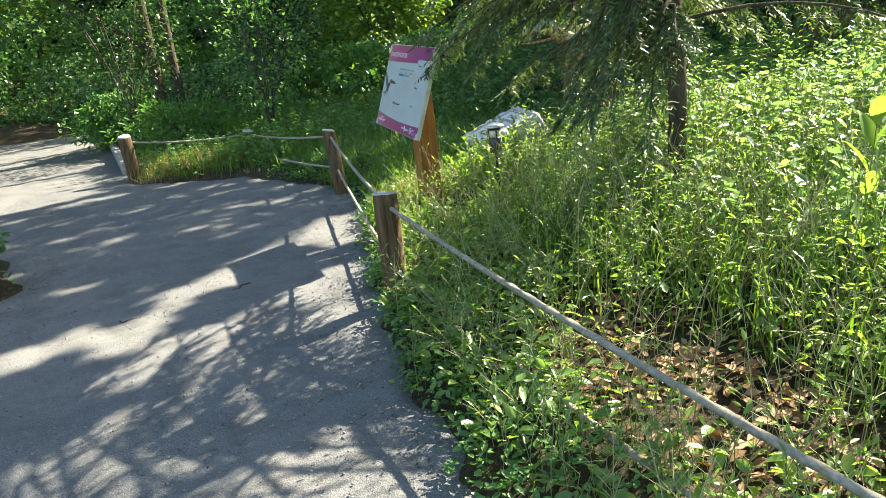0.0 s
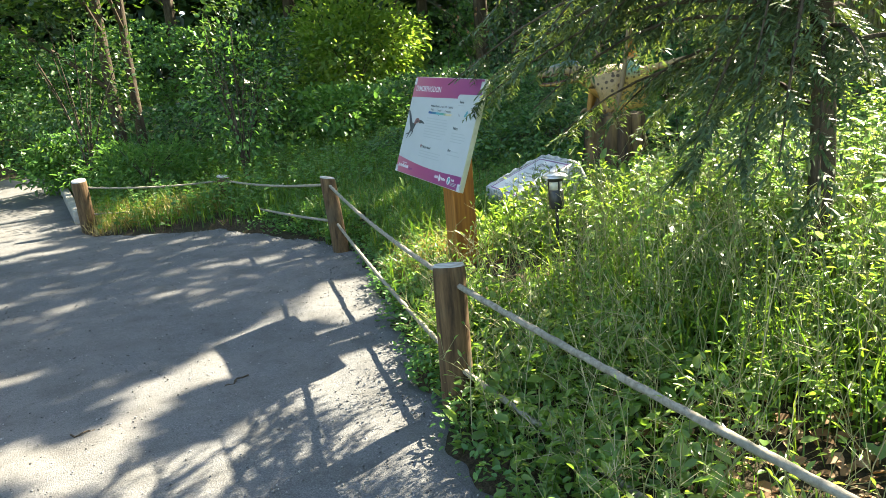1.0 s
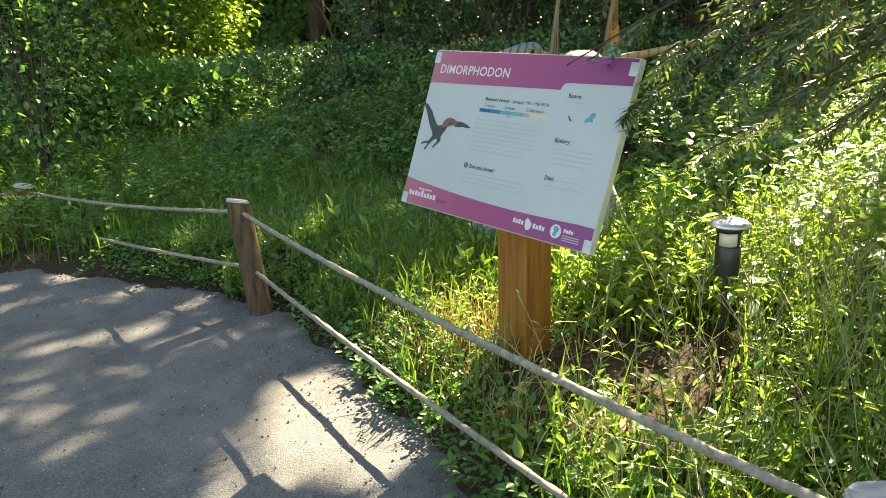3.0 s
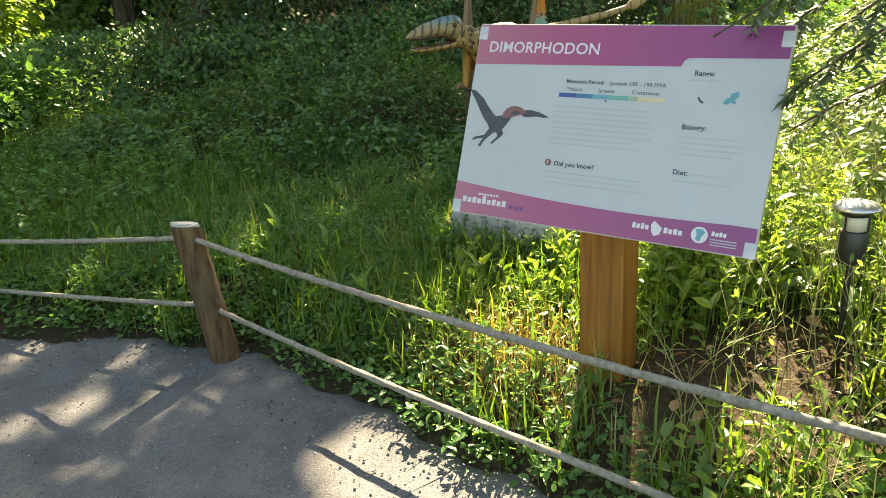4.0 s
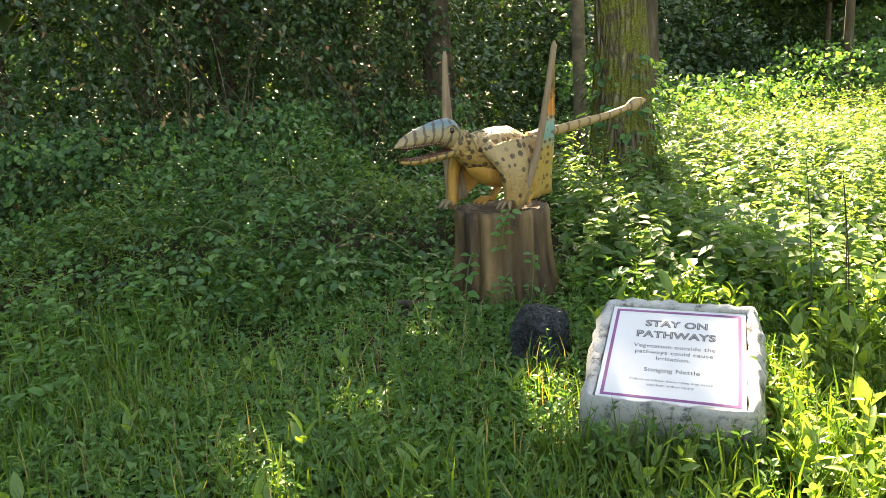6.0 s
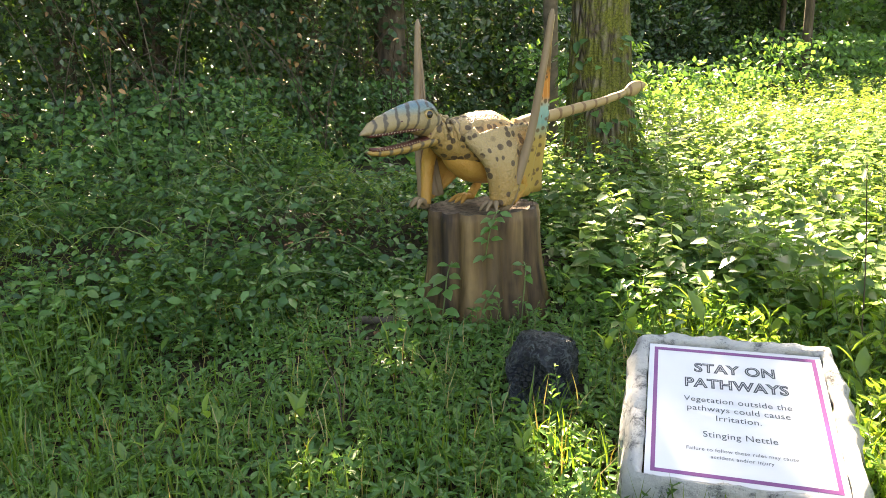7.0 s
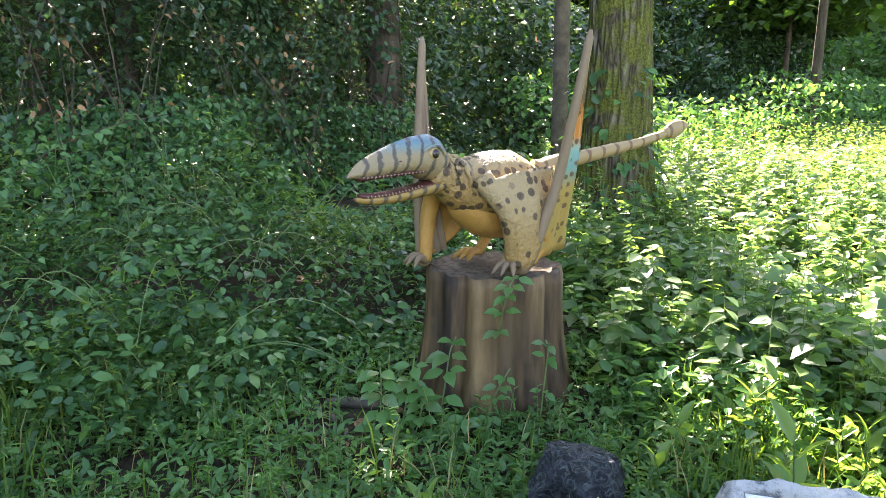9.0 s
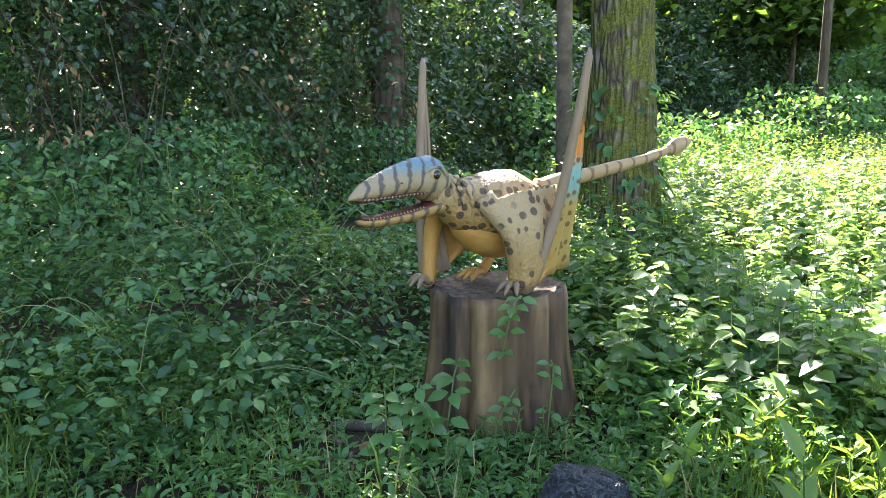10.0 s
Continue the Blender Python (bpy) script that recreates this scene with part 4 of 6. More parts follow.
    for side in (-1, 1):
        for k in range(17):
            t = k / 16
            f = 0.425 + 0.235 * t
            w = np.interp(f, [r[0] for r in up], [r[2] for r in up]) * 0.86
            z = np.interp(f, [r[0] for r in up], [r[1] - r[3] * 0.62 for r in up]) + 0.008
            tube(bm, [(f, side * w, z), (f + 0.003, side * w * 0.97, z - 0.006 - 0.004 * (k % 2))], [0.0030, 0.0005], 6, TO)
            f2 = 0.42 + 0.22 * t
            w2 = np.interp(f2, [r[0] for r in jaw], [r[2] for r in jaw]) * 0.84
            z2 = np.interp(f2, [r[0] for r in jaw], [r[1] + r[3] * 0.5 for r in jaw])
            tube(bm, [(f2, side * w2, z2), (f2 + 0.003, side * w2 * 0.97, z2 + 0.006 + 0.004 * (k % 2))], [0.0030, 0.0005], 6, TO)
        # brow, eye
        for r, off, mat in ((0.0265, 0.0, ER), (0.0175, 0.0105, EY)):
            bmesh_ball(bm, (0.383, side * (0.052 + off), 1.257), (r, r * 0.7, r), mat)
        tube(bm, spline([(0.43, side * 0.050, 1.262), (0.395, side * 0.058, 1.281), (0.355, side * 0.062, 1.277), (0.335, side * 0.062, 1.250)], 4), [0.006] * 13, 8, HE)
        bmesh_ball(bm, (0.52, side * 0.043, 1.235), (0.012, 0.004, 0.005), MO)
        # hind leg and foot
        tube(bm, spline([(-0.16, side * 0.10, 1.06), (-0.06, side * 0.15, 0.985), (-0.12, side * 0.15, 0.90), (-0.05, side * 0.14, 0.825)], 4),
             [0.065 - 0.043 * min(1, k / 9) for k in range(13)], 12, BE)
        for toe in (-0.3, 0.05, 0.4):
            tube(bm, spline([(-0.06, side * 0.14, 0.825), (0.0, side * 0.14 + toe * 0.07, 0.832), (0.05, side * 0.14 + toe * 0.13, 0.806)], 3), [0.017, 0.016, 0.015, 0.014, 0.012, 0.009, 0.003], 8, BE)
    # arms, claws, wing fingers: near side (y < 0) and far side
    for y, hand, knuckle, tip, mid_off in ((-1, (0.085, -0.165, 0.825), (0.005, -0.175, 0.835), (-0.14, -0.315, 1.69), -0.03),
                                           (1, (0.235, 0.150, 0.825), (0.205, 0.205, 0.835), (0.095, 0.325, 1.69), 0.01)):
        shoulder = Vector((0.19, y * 0.095, 1.165))
        hand, knuckle, tip = Vector(hand), Vector(knuckle), Vector(tip)
        elbow = shoulder.lerp(hand, 0.5) + Vector((-0.015, y * 0.045, 0.03))
        arm = spline([shoulder, elbow, hand], 7)
        tube(bm, arm, [0.045 - 0.022 * k / 14 for k in range(15)], 12, CA if y < 0 else BE)
        for toe in (-0.55, 0.0, 0.55):
            a = math.atan2(y * 0.25, 1.0) + toe
            d = Vector((math.cos(a), math.sin(a), 0))
            tube(bm, spline([hand, hand + d * 0.045 + Vector((0, 0, 0.022)), hand + d * 0.085 + Vector((0, 0, -0.012))], 4),
                 [0.016, 0.016, 0.015, 0.015, 0.013, 0.011, 0.009, 0.006, 0.002], 8, BO)
        fin = spline([hand.lerp(knuckle, 0.4), knuckle, knuckle.lerp(tip, 0.33) + Vector((mid_off, y * 0.012, 0)), knuckle.lerp(tip, 0.66) + Vector((mid_off * 0.5, y * 0.012, 0)), tip], 6)
        tube(bm, fin, [(0.027 + 0.004 * math.sin(k) * (k < 8) - 0.013 * (k / (len(fin) - 1))) * (0.45 if k == len(fin) - 1 else 1) for k in range(len(fin))], 12, BO)
        # membrane between finger and flank, as a thin solid skin
        rows_n, cols = 16, 9
        front = []
        for i in range(rows_n):
            t = i / (rows_n - 1)
            a = fin[min(len(fin) - 1, int(6 + t * (len(fin) - 8)))]
            width = (0.285 if y < 0 else 0.075) * (1 - t) ** 1.25 + 0.014
            z_up = (1 - t) * 0.02
            row = []
            for j in range(cols):
                s = j / (cols - 1)
                p = a + Vector((-width * s, -y * 0.05 * s * (1 - t), z_up * s + 0.02 * s * math.sin(t * 9)))
                p += Vector((0, y * 0.010 * math.sin(s * 16 + t * 5), 0))
                row.append(p)
            front.append(row)
        skin(bm, front, 0.008, ME if y < 0 else BO)
        # skin that hangs from the arm to the flank
        drape = []
        for i in range(12):
            t = i / 11
            a = arm[min(14, int(round(1 + t * 13)))] + Vector((0.012, y * 0.018, 0))
            b = Vector((-0.21, y * 0.12, 1.19)).lerp(Vector((hand.x - 0.07, y * 0.175, 0.84)), t) + Vector((-0.07 * math.sin(math.pi * t), 0, 0))
            drape.append([a.lerp(b, s / 9) + Vector((0, y * (0.035 * math.sin(math.pi * s / 9) + 0.008 * math.sin(s * 1.9 + t * 3)), 0.018 * math.sin(math.pi * s / 9) * (1 - t))) for s in range(10)])
        skin(bm, drape, 0.012, CA if y < 0 else BE)
    for v in bm.verts:
        if v.co.z > 1.0 and v.co.x < 0.25:
            v.co += v.normal * (0.006 * noise.noise(v.co * 22))
    for v in bm.verts:
        v.co.y *= -1
    bmesh.ops.reverse_faces(bm, faces=bm.faces[:])
    me = mesh_from("statue", bm, SKIN, BELLY, MEMBRANE, HEAD, TAIL, BONE, MOUTH, TOOTH, EYE_MAT, EYE_RING, CAPE)
    ob = new("statue", smooth(me))
    ob.matrix_world = Matrix.Translation(C0) @ Matrix.Rotation(math.atan2(0.57, -0.82), 4, "Z")
    return ob


tagged(statue(), "cream and ochre flying-reptile statue with dark spots on a stump", "statue")


# a grey stick and bare twigs before the stump
def stick(at, length, r, turn, seed, material):
    rng = random.Random(seed)
    bm = bmesh.new()
    pts = [(length * (k / 7 - 0.5), rng.uniform(-0.012, 0.012), rng.uniform(-0.006, 0.010)) for k in range(8)]
    tube(bm, pts, [r * rng.uniform(0.8, 1.1) for _ in range(8)], 8)
    ob = new("stick", smooth(mesh_from("stick", bm, material)))
    ob.matrix_world = pose(*at, 0, 0, turn)
    return tagged(ob, "grey fallen stick lying on bare earth", "stick", "fallen sticks")


for x, y, l, r, a in ((2.78, 6.56, 0.26, 0.022, 100), (2.66, 6.66, 0.16, 0.012, 60), (2.45, 6.5, 0.22, 0.007, 20), (-0.86, 3.72, 0.13, 0.005, 30), (-1.5, 3.55, 0.09, 0.004, 10)):
    stick((x, y, float(ground_z(x, y)) + (0.006 if x > 0 else 0.004)), l, r, a, int(abs(x * 100)), DEADWOOD if x > 0 else DARKBARK)


# ---- plants: clouds of single leaves ----
RNG = np.random.RandomState(7)
DIAMOND = (np.array([(0, 0, 0), (-0.30, 0.42, 0.09), (0, 1, -0.10), (0.30, 0.42, 0.09)]), [(0, 2, 1), (0, 3, 2)])
OVATE = (np.array([(0, 0, 0), (-0.25, 0.22, 0.07), (-0.24, 0.60, 0.05), (0, 1, -0.14), (0.24, 0.60, 0.05), (0.25, 0.22, 0.07)]), [(0, 3, 2, 1), (0, 5, 4, 3)])
LANCE = (np.array([(0, 0, 0), (-0.10, 0.28, 0.05), (-0.10, 0.62, 0.02), (0, 1, -0.20), (0.10, 0.62, 0.02), (0.10, 0.28, 0.05)]), [(0, 3, 2, 1), (0, 5, 4, 3)])
BROAD = (np.array([(0, 0, 0), (-0.10, 0.10, 0.02), (-0.24, 0.32, 0.06), (-0.21, 0.62, 0.04), (-0.10, 0.85, -0.03), (0, 1, -0.14), (0.10, 0.85, -0.03), (0.21, 0.62, 0.04), (0.24, 0.32, 0.06),
                   (0.10, 0.10, 0.02), (0, 0.32, 0.0), (0, 0.62, -0.02), (0, 0.85, -0.07)]),
         [(0, 10, 2, 1), (10, 11, 3, 2), (11, 12, 4, 3), (12, 5, 4), (0, 9, 8, 10), (10, 8, 7, 11), (11, 7, 6, 12), (12, 6, 5)])
BLADE = (np.array([(-0.018, 0, 0), (0.018, 0, 0), (-0.014, 0.55, 0.04), (0.014, 0.55, 0.04), (0, 1, -0.10)]), [(0, 1, 3, 2), (2, 3, 4)])
NEEDLES = (np.array([(-0.05, 0, 0), (0.05, 0, 0), (0.05, 0.5, 0), (0, 1, -0.05), (-0.05, 0.5, 0)]), [(0, 1, 2, 4), (4, 2, 3)])


def unit(v):
    return v / np.maximum(np.linalg.norm(v, axis=-1, keepdims=True), 1e-9)


def raw_mesh(name, verts, loops, starts, totals, material):
    me = bpy.data.meshes.new(name)
    me.vertices.add(len(verts))
    me.vertices.foreach_set("co", np.ascontiguousarray(verts, np.float32).ravel())
    me.loops.add(len(loops))
    me.loops.foreach_set("vertex_index", np.ascontiguousarray(loops, np.int32))
    me.polygons.add(len(starts))
    me.polygons.foreach_set("loop_start", np.ascontiguousarray(starts, np.int32))
    me.polygons.foreach_set("loop_total", np.ascontiguousarray(totals, np.int32))
    me.polygons.foreach_set("use_smooth", np.ones(len(starts), bool))
    me.update(calc_edges=True)
    me.materials.append(material)
    return me


def leaves(name, pos, along, size, template, material, up=None, width=1.0):
    """One mesh of many leaves: each grows from pos in the direction along and turns its face towards up."""
    tv, tf = template
    n = len(pos)
    along = unit(np.asarray(along, float))
    if up is None:
        up = np.tile((0.0, 0.0, 1.0), (n, 1)) + RNG.normal(0, 0.35, (n, 3))
    side = unit(np.cross(along, up) + 1e-6)
    nor = np.cross(side, along)
    size = np.broadcast_to(np.asarray(size, float), (n,))
    local = tv[None] * size[:, None, None] * np.array([width, 1, 1])
    verts = pos[:, None] + local[..., 0:1] * side[:, None] + local[..., 1:2] * along[:, None] + local[..., 2:3] * nor[:, None]
    k = len(tv)
    flat = np.concatenate([np.array(f) for f in tf])
    tot = np.array([len(f) for f in tf])
    loops = (np.arange(n)[:, None] * k + flat[None]).ravel()
    totals = np.tile(tot, n)
    starts = np.concatenate([[0], np.cumsum(totals)[:-1]])
    return raw_mesh(name, verts.reshape(-1, 3), loops, starts, totals, material)


def threads(name, curves, radius, material, sides=3):
    """Many thin stems in one mesh. curves: (n, points, 3)."""
    curves = np.asarray(curves, float)
    n, m, _ = curves.shape
    d = unit(np.gradient(curves, axis=1))
    ref = np.tile((0.31, 0.87, 0.11), (n, m, 1))
    a = unit(np.cross(d, ref))
    b = np.cross(d, a)
    rad = np.broadcast_to(np.asarray(radius, float).reshape(-1, 1), (n, m)) * np.linspace(1, 0.55, m)[None]
    ang = 2 * math.pi * np.arange(sides) / sides
    v = curves[:, :, None] + rad[:, :, None, None] * (np.cos(ang)[None, None, :, None] * a[:, :, None] + np.sin(ang)[None, None, :, None] * b[:, :, None])
    quads = []
    for i in range(m - 1):
        for j in range(sides):
            quads.append((i * sides + j, i * sides + (j + 1) % sides, (i + 1) * sides + (j + 1) % sides, (i + 1) * sides + j))
    q = np.array(quads)
    loops = (np.arange(n)[:, None] * (m * sides) + q.ravel()[None]).ravel()
    totals = np.full(n * len(quads), 4)
    return raw_mesh(name, v.reshape(-1, 3), loops, np.arange(len(totals)) * 4, totals, material)


def stuff(name, me, label, category):
    return tagged(new(name, me), label, category, kind="stuff")


def scatter(x0, x1, y0, y1, density, mask=None):
    """Random places in a rectangle, thinned by mask(x, y) in 0 to 1."""
    n = int((x1 - x0) * (y1 - y0) * density)
    x, y = RNG.uniform(x0, x1, n), RNG.uniform(y0, y1, n)
    if mask is not None:
        k = RNG.uniform(0, 1, n) < mask(x, y)
        x, y = x[k], y[k]
    return x, y


def soft(v, lo, hi):
    t = np.clip((v - lo) / (hi - lo), 0, 1)
    return t * t * (3 - 2 * t)


def around(n, lift_lo, lift_hi):
    a, l = RNG.uniform(0, 2 * math.pi, n), np.radians(RNG.uniform(lift_lo, lift_hi, n))
    return np.stack([np.cos(a) * np.cos(l), np.sin(a) * np.cos(l), np.sin(l)], -1)


def weeds(name, x, y, height, per, size, template, material, label, category, lean=0.16, droop=(-25, 35), stem_r=0.0022, top=0.55, width=1.0, low=0.12):
    """Leafy stems: per leaves on each stem, smaller towards the tip."""
    n = len(x)
    z = ground_z(x, y)
    h = np.broadcast_to(np.asarray(height, float), (n,))
    tilt = RNG.normal(0, lean, (n, 2)) * h[:, None]
    t = np.linspace(0, 1, 4 if stem_r > 0.0022 else 3)[None, :, None]
    base = np.stack([x, y, z - 0.01], -1)[:, None]
    tipv = np.stack([tilt[:, 0], tilt[:, 1], h], -1)[:, None]
    bend = np.concatenate([tilt, np.zeros((n, 1))], 1)[:, None]
    curves = base + tipv * t + bend * (t * t - t) * 0.8
    stuff(name + "_stems", threads(name + "_stems", curves, np.full(n, stem_r), STEM), "thin green stems of " + label, category)
    f = RNG.uniform(low, 1.0, (n, per))
    p = base + tipv * f[..., None] + bend * (f * f - f)[..., None] * 0.8
    s = size * RNG.uniform(0.65, 1.25, (n, per)) * (1 - (1 - top) * f)
    p, s = p.reshape(-1, 3), s.ravel()
    stuff(name, leaves(name, p, around(len(p), *droop), s, template, material, width=width), label, category)


def blades(name, x, y, height, material, label, lean=0.45, width=1.0):
    n = len(x)
    a = RNG.uniform(0, 2 * math.pi, n)
    k = np.abs(RNG.normal(0, lean, n))
    d = np.stack([np.cos(a) * k, np.sin(a) * k, np.ones(n)], -1)
    up = np.stack([-np.cos(a), -np.sin(a), np.full(n, 0.3)], -1) + RNG.normal(0, 0.2, (n, 3))
    stuff(name, leaves(name, np.stack([x, y, ground_z(x, y) - 0.01], -1), d, height, BLADE, material, up, width), label, "grass")


def keep_clear(x, y):
    """1 where plants may grow; 0 on the slab, the stump, the speaker, the posts and bare earth."""
    k = np.ones_like(x)
    k = np.where((np.abs(x - 1.56) < 0.33) & (np.abs(y - 5.125) < 0.32), 0, k)
    k = np.where(np.hypot(x - 3.05, y - 6.08) < 0.33, 0, k)
    k = np.where((np.abs(x - 2.16) < 0.13) & (np.abs(y - 5.7) < 0.15), 0, k)
    k = np.where((np.abs(x - 0.615) < 0.09) & (np.abs(y - 4.34) < 0.09), 0, k)
    k = np.where(np.hypot(x - 5.6, y - 5.55) < 0.3, 0, k)
    return k


def bare(x, y):
    b = np.exp(-(((x - 2.62) / 0.30) ** 2 + ((y - 6.52) / 0.26) ** 2)) + np.exp(-(((x - 0.85) / 0.5) ** 2 + ((y - 3.8) / 0.36) ** 2)) * 1.05 + 0.8 * np.exp(-(((x - 0.62) / 0.2) ** 2 + ((y - 4.1) / 0.2) ** 2))
    b = b + 0.9 * np.exp(-(((x - 0.45) / 0.22) ** 2 + ((y - 4.12) / 0.16) ** 2)) + 1.25 * np.exp(-(((x - 0.45) / 0.33) ** 2 + ((y - 1.2) / 0.75) ** 2)) + 0.7 * np.exp(-(((x - 0.55) / 0.2) ** 2 + ((y - 6.15) / 0.2) ** 2))
    return np.clip(b, 0, 1)


def straw_spot(x, y):
    return np.exp(-(((x - 0.58) / 0.48) ** 2 + ((y - 4.66) / 0.44) ** 2))


def verge(x, y, lo=0.02, hi=0.14):
    return soft(off_path(x, y) + 0.05 * ripple(x, y, 6, 8), lo, hi)


# low green growth between fence and statue
lawn = lambda x, y: keep_clear(x, y) * (1 - 0.95 * straw_spot(x, y)) * verge(x, y) * (1 - bare(x, y)) * soft(y, 3.9, 4.7) * np.clip(0.88 + 0.3 * ripple(x, y, 3, 9), 0.45, 1)
x, y = scatter(-0.1, 3.6, 3.8, 8.2, 3800, lawn)
p = np.stack([x, y, ground_z(x, y) + RNG.uniform(0.0, 0.09, len(x)) * (0.6 + 0.5 * np.clip(ripple(x, y, 2.2, 10), 0, 1))], -1)
stuff("ground_cover", leaves("ground_cover", p, around(len(p), -10, 50), RNG.uniform(0.025, 0.055, len(p)), OVATE, HERB, width=0.85), "low broad-leaved green ground cover", "ground cover")
x, y = scatter(0.1, 3.4, 3.9, 8.0, 1400, lambda x, y: lawn(x, y) * np.clip(0.8 - soft(x, 1.3, 2.6) * 0.65, 0, 1))
blades("lawn_grass", x, y, RNG.uniform(0.07, 0.22, len(x)), GRASS, "soft green grass between fence and stump")
x, y = scatter(0.15, 3.0, 4.2, 8.0, 190, lambda x, y: lawn(x, y))
weeds("small_weeds", x, y, RNG.uniform(0.06, 0.22, len(x)), 11, 0.05, LANCE, HERB, "small lance-leaved weeds in the grass", "weeds", droop=(5, 60), width=1.3)
# taller seeded grass behind the rope
x, y = scatter(0.0, 1.3, 3.2, 6.4, 900, lambda x, y: keep_clear(x, y) * (1 - straw_spot(x, y)) * verge(x, y) * (1 - bare(x, y)) * soft(1.5 - (x - right_edge(y)), 0.3, 1.2))
blades("verge_grass", x, y, RNG.uniform(0.1, 0.3, len(x)), GRASS, "taller green grass along the rope")
x, y = scatter(-0.05, 1.05, 3.8, 5.5, 3800, lambda x, y: keep_clear(x, y) * (1 - 0.9 * bare(x, y)) * soft(off_path(x, y), 0.06, 0.16) * np.exp(-(((x - 0.45) / 0.36) ** 2 + ((y - 4.68) / 0.5) ** 2)))
blades("straw_tuft", x, y, RNG.uniform(0.05, 0.17, len(x)), DRYGRASS, "yellow sunlit grass tuft by the board's post", 0.6)
x, y = scatter(-0.1, 1.0, 3.7, 5.3, 34, lambda x, y: keep_clear(x, y) * verge(x, y) * (1 - 0.92 * bare(x, y)))
weeds("board_weeds", x, y, RNG.uniform(0.10, 0.30, len(x)), 12, 0.038, LANCE, BRIGHT, "yellow-green weeds round the board's post", "weeds", droop=(-10, 60), width=1.3)
x, y = scatter(1.18, 1.32, 4.72, 5.58, 2600)
blades("slab_front_grass", x, y, RNG.uniform(0.16, 0.30, len(x)), GRASS, "grass hiding the foot of the warning slab", 0.5)
x, y = scatter(1.14, 1.31, 4.72, 5.58, 420)
weeds("slab_front_weeds", x, y, RNG.uniform(0.12, 0.26, len(x)), 11, 0.055, OVATE, HERB, "small weeds before the warning slab", "weeds", droop=(0, 55))
x, y = scatter(-0.05, 1.15, 3.9, 5.5, 1500, lambda x, y: keep_clear(x, y) * (1 - 0.9 * bare(x, y)) * soft(off_path(x, y), 0.05, 0.15) * np.exp(-(((x - 0.55) / 0.4) ** 2 + ((y - 4.75) / 0.45) ** 2)))
p = np.stack([x, y, ground_z(x, y) + RNG.uniform(0.01, 0.15, len(x))], -1)
stuff("sunny_cover", leaves("sunny_cover", p, around(len(p), -10, 50), RNG.uniform(0.018, 0.045, len(p)), LANCE, BRIGHT, width=1.2), "pale yellow-green leaves in the sun beside the board's post", "weeds")
# dry blades through the low growth
x, y = scatter(0.2, 2.7, 4.7, 7.6, 150, lawn)
blades("dry_blades", x, y, RNG.uniform(0.07, 0.24, len(x)), DRYGRASS, "thin dry blades standing in the green grass", 0.35, 0.7)
# trailing weeds at the path's edge
x, y = scatter(-0.6, 0.7, -0.9, 7.4, 4000, lambda x, y: soft(off_path(x, y), -0.07, 0.03) * soft(0.5 - off_path(x, y), 0, 0.25) * np.clip(0.7 + 0.4 * ripple(x, y, 4, 12), 0, 1) * (1 - 0.5 * bare(x, y)) * (1 - 0.35 * soft(y, 5.2, 6.2)))
p = np.stack([x, y, ground_z(x, y) + RNG.uniform(0, 0.11, len(x))], -1)
stuff("edge_weeds", leaves("edge_weeds", p, around(len(p), -20, 45), RNG.uniform(0.018, 0.042, len(p)), OVATE, HERB), "small weeds creeping over the path's edge", "weeds")

# tall meadow on the sunny side of the rope
low_edge = lambda x, y: 0.42 + 0.58 * soft(off_path(x, y) + 0.25 * soft(y, 2.0, 3.2), 0.45, 1.1)
meadow = lambda x, y: keep_clear(x, y) * soft(off_path(x, y), 0.0, 0.16) * (1 - bare(x, y)) ** 2 * soft(4.3 - y, 0, 0.7) * np.clip(0.75 + 0.35 * ripple(x, y, 2.0, 13), 0.15, 1)
x, y = scatter(-0.4, 4.6, -1.2, 4.3, 1050, lambda x, y: meadow(x, y) * (1 - 0.5 * soft(x, 2.0, 3.2)))
blades("meadow_grass", x, y, RNG.uniform(0.12, 0.42, len(x)) * low_edge(x, y), GRASS, "long sunlit meadow grass behind the rope", 0.4, 0.8)
x, y = scatter(-0.4, 4.6, -1.2, 4.2, 165, meadow)
weeds("meadow_weeds", x, y, RNG.uniform(0.2, 0.58, len(x)) * low_edge(x, y), 16, 0.052, LANCE, BRIGHT, "tall sunlit yellow-green weeds behind the rope", "weeds", width=1.15)
x, y = scatter(0.2, 4.6, -1.2, 4.2, 100, lambda x, y: meadow(x, y) * soft(x, 0.8, 1.6))
weeds("meadow_nettles", x, y, RNG.uniform(0.3, 0.65, len(x)), 16, 0.10, OVATE, NETTLE, "broad-leaved green nettles in the meadow", "nettles", droop=(-40, 20))
x, y = scatter(-0.4, 3.0, -1.0, 4.3, 2200, lambda x, y: meadow(x, y) * soft(1.6 - x, 0, 1.2))
p = np.stack([x, y, ground_z(x, y) + RNG.uniform(0, 0.16, len(x))], -1)
stuff("meadow_herbs", leaves("meadow_herbs", p, around(len(p), -20, 50), RNG.uniform(0.03, 0.07, len(p)), OVATE, BRIGHT), "low herbs under the meadow grass", "weeds")
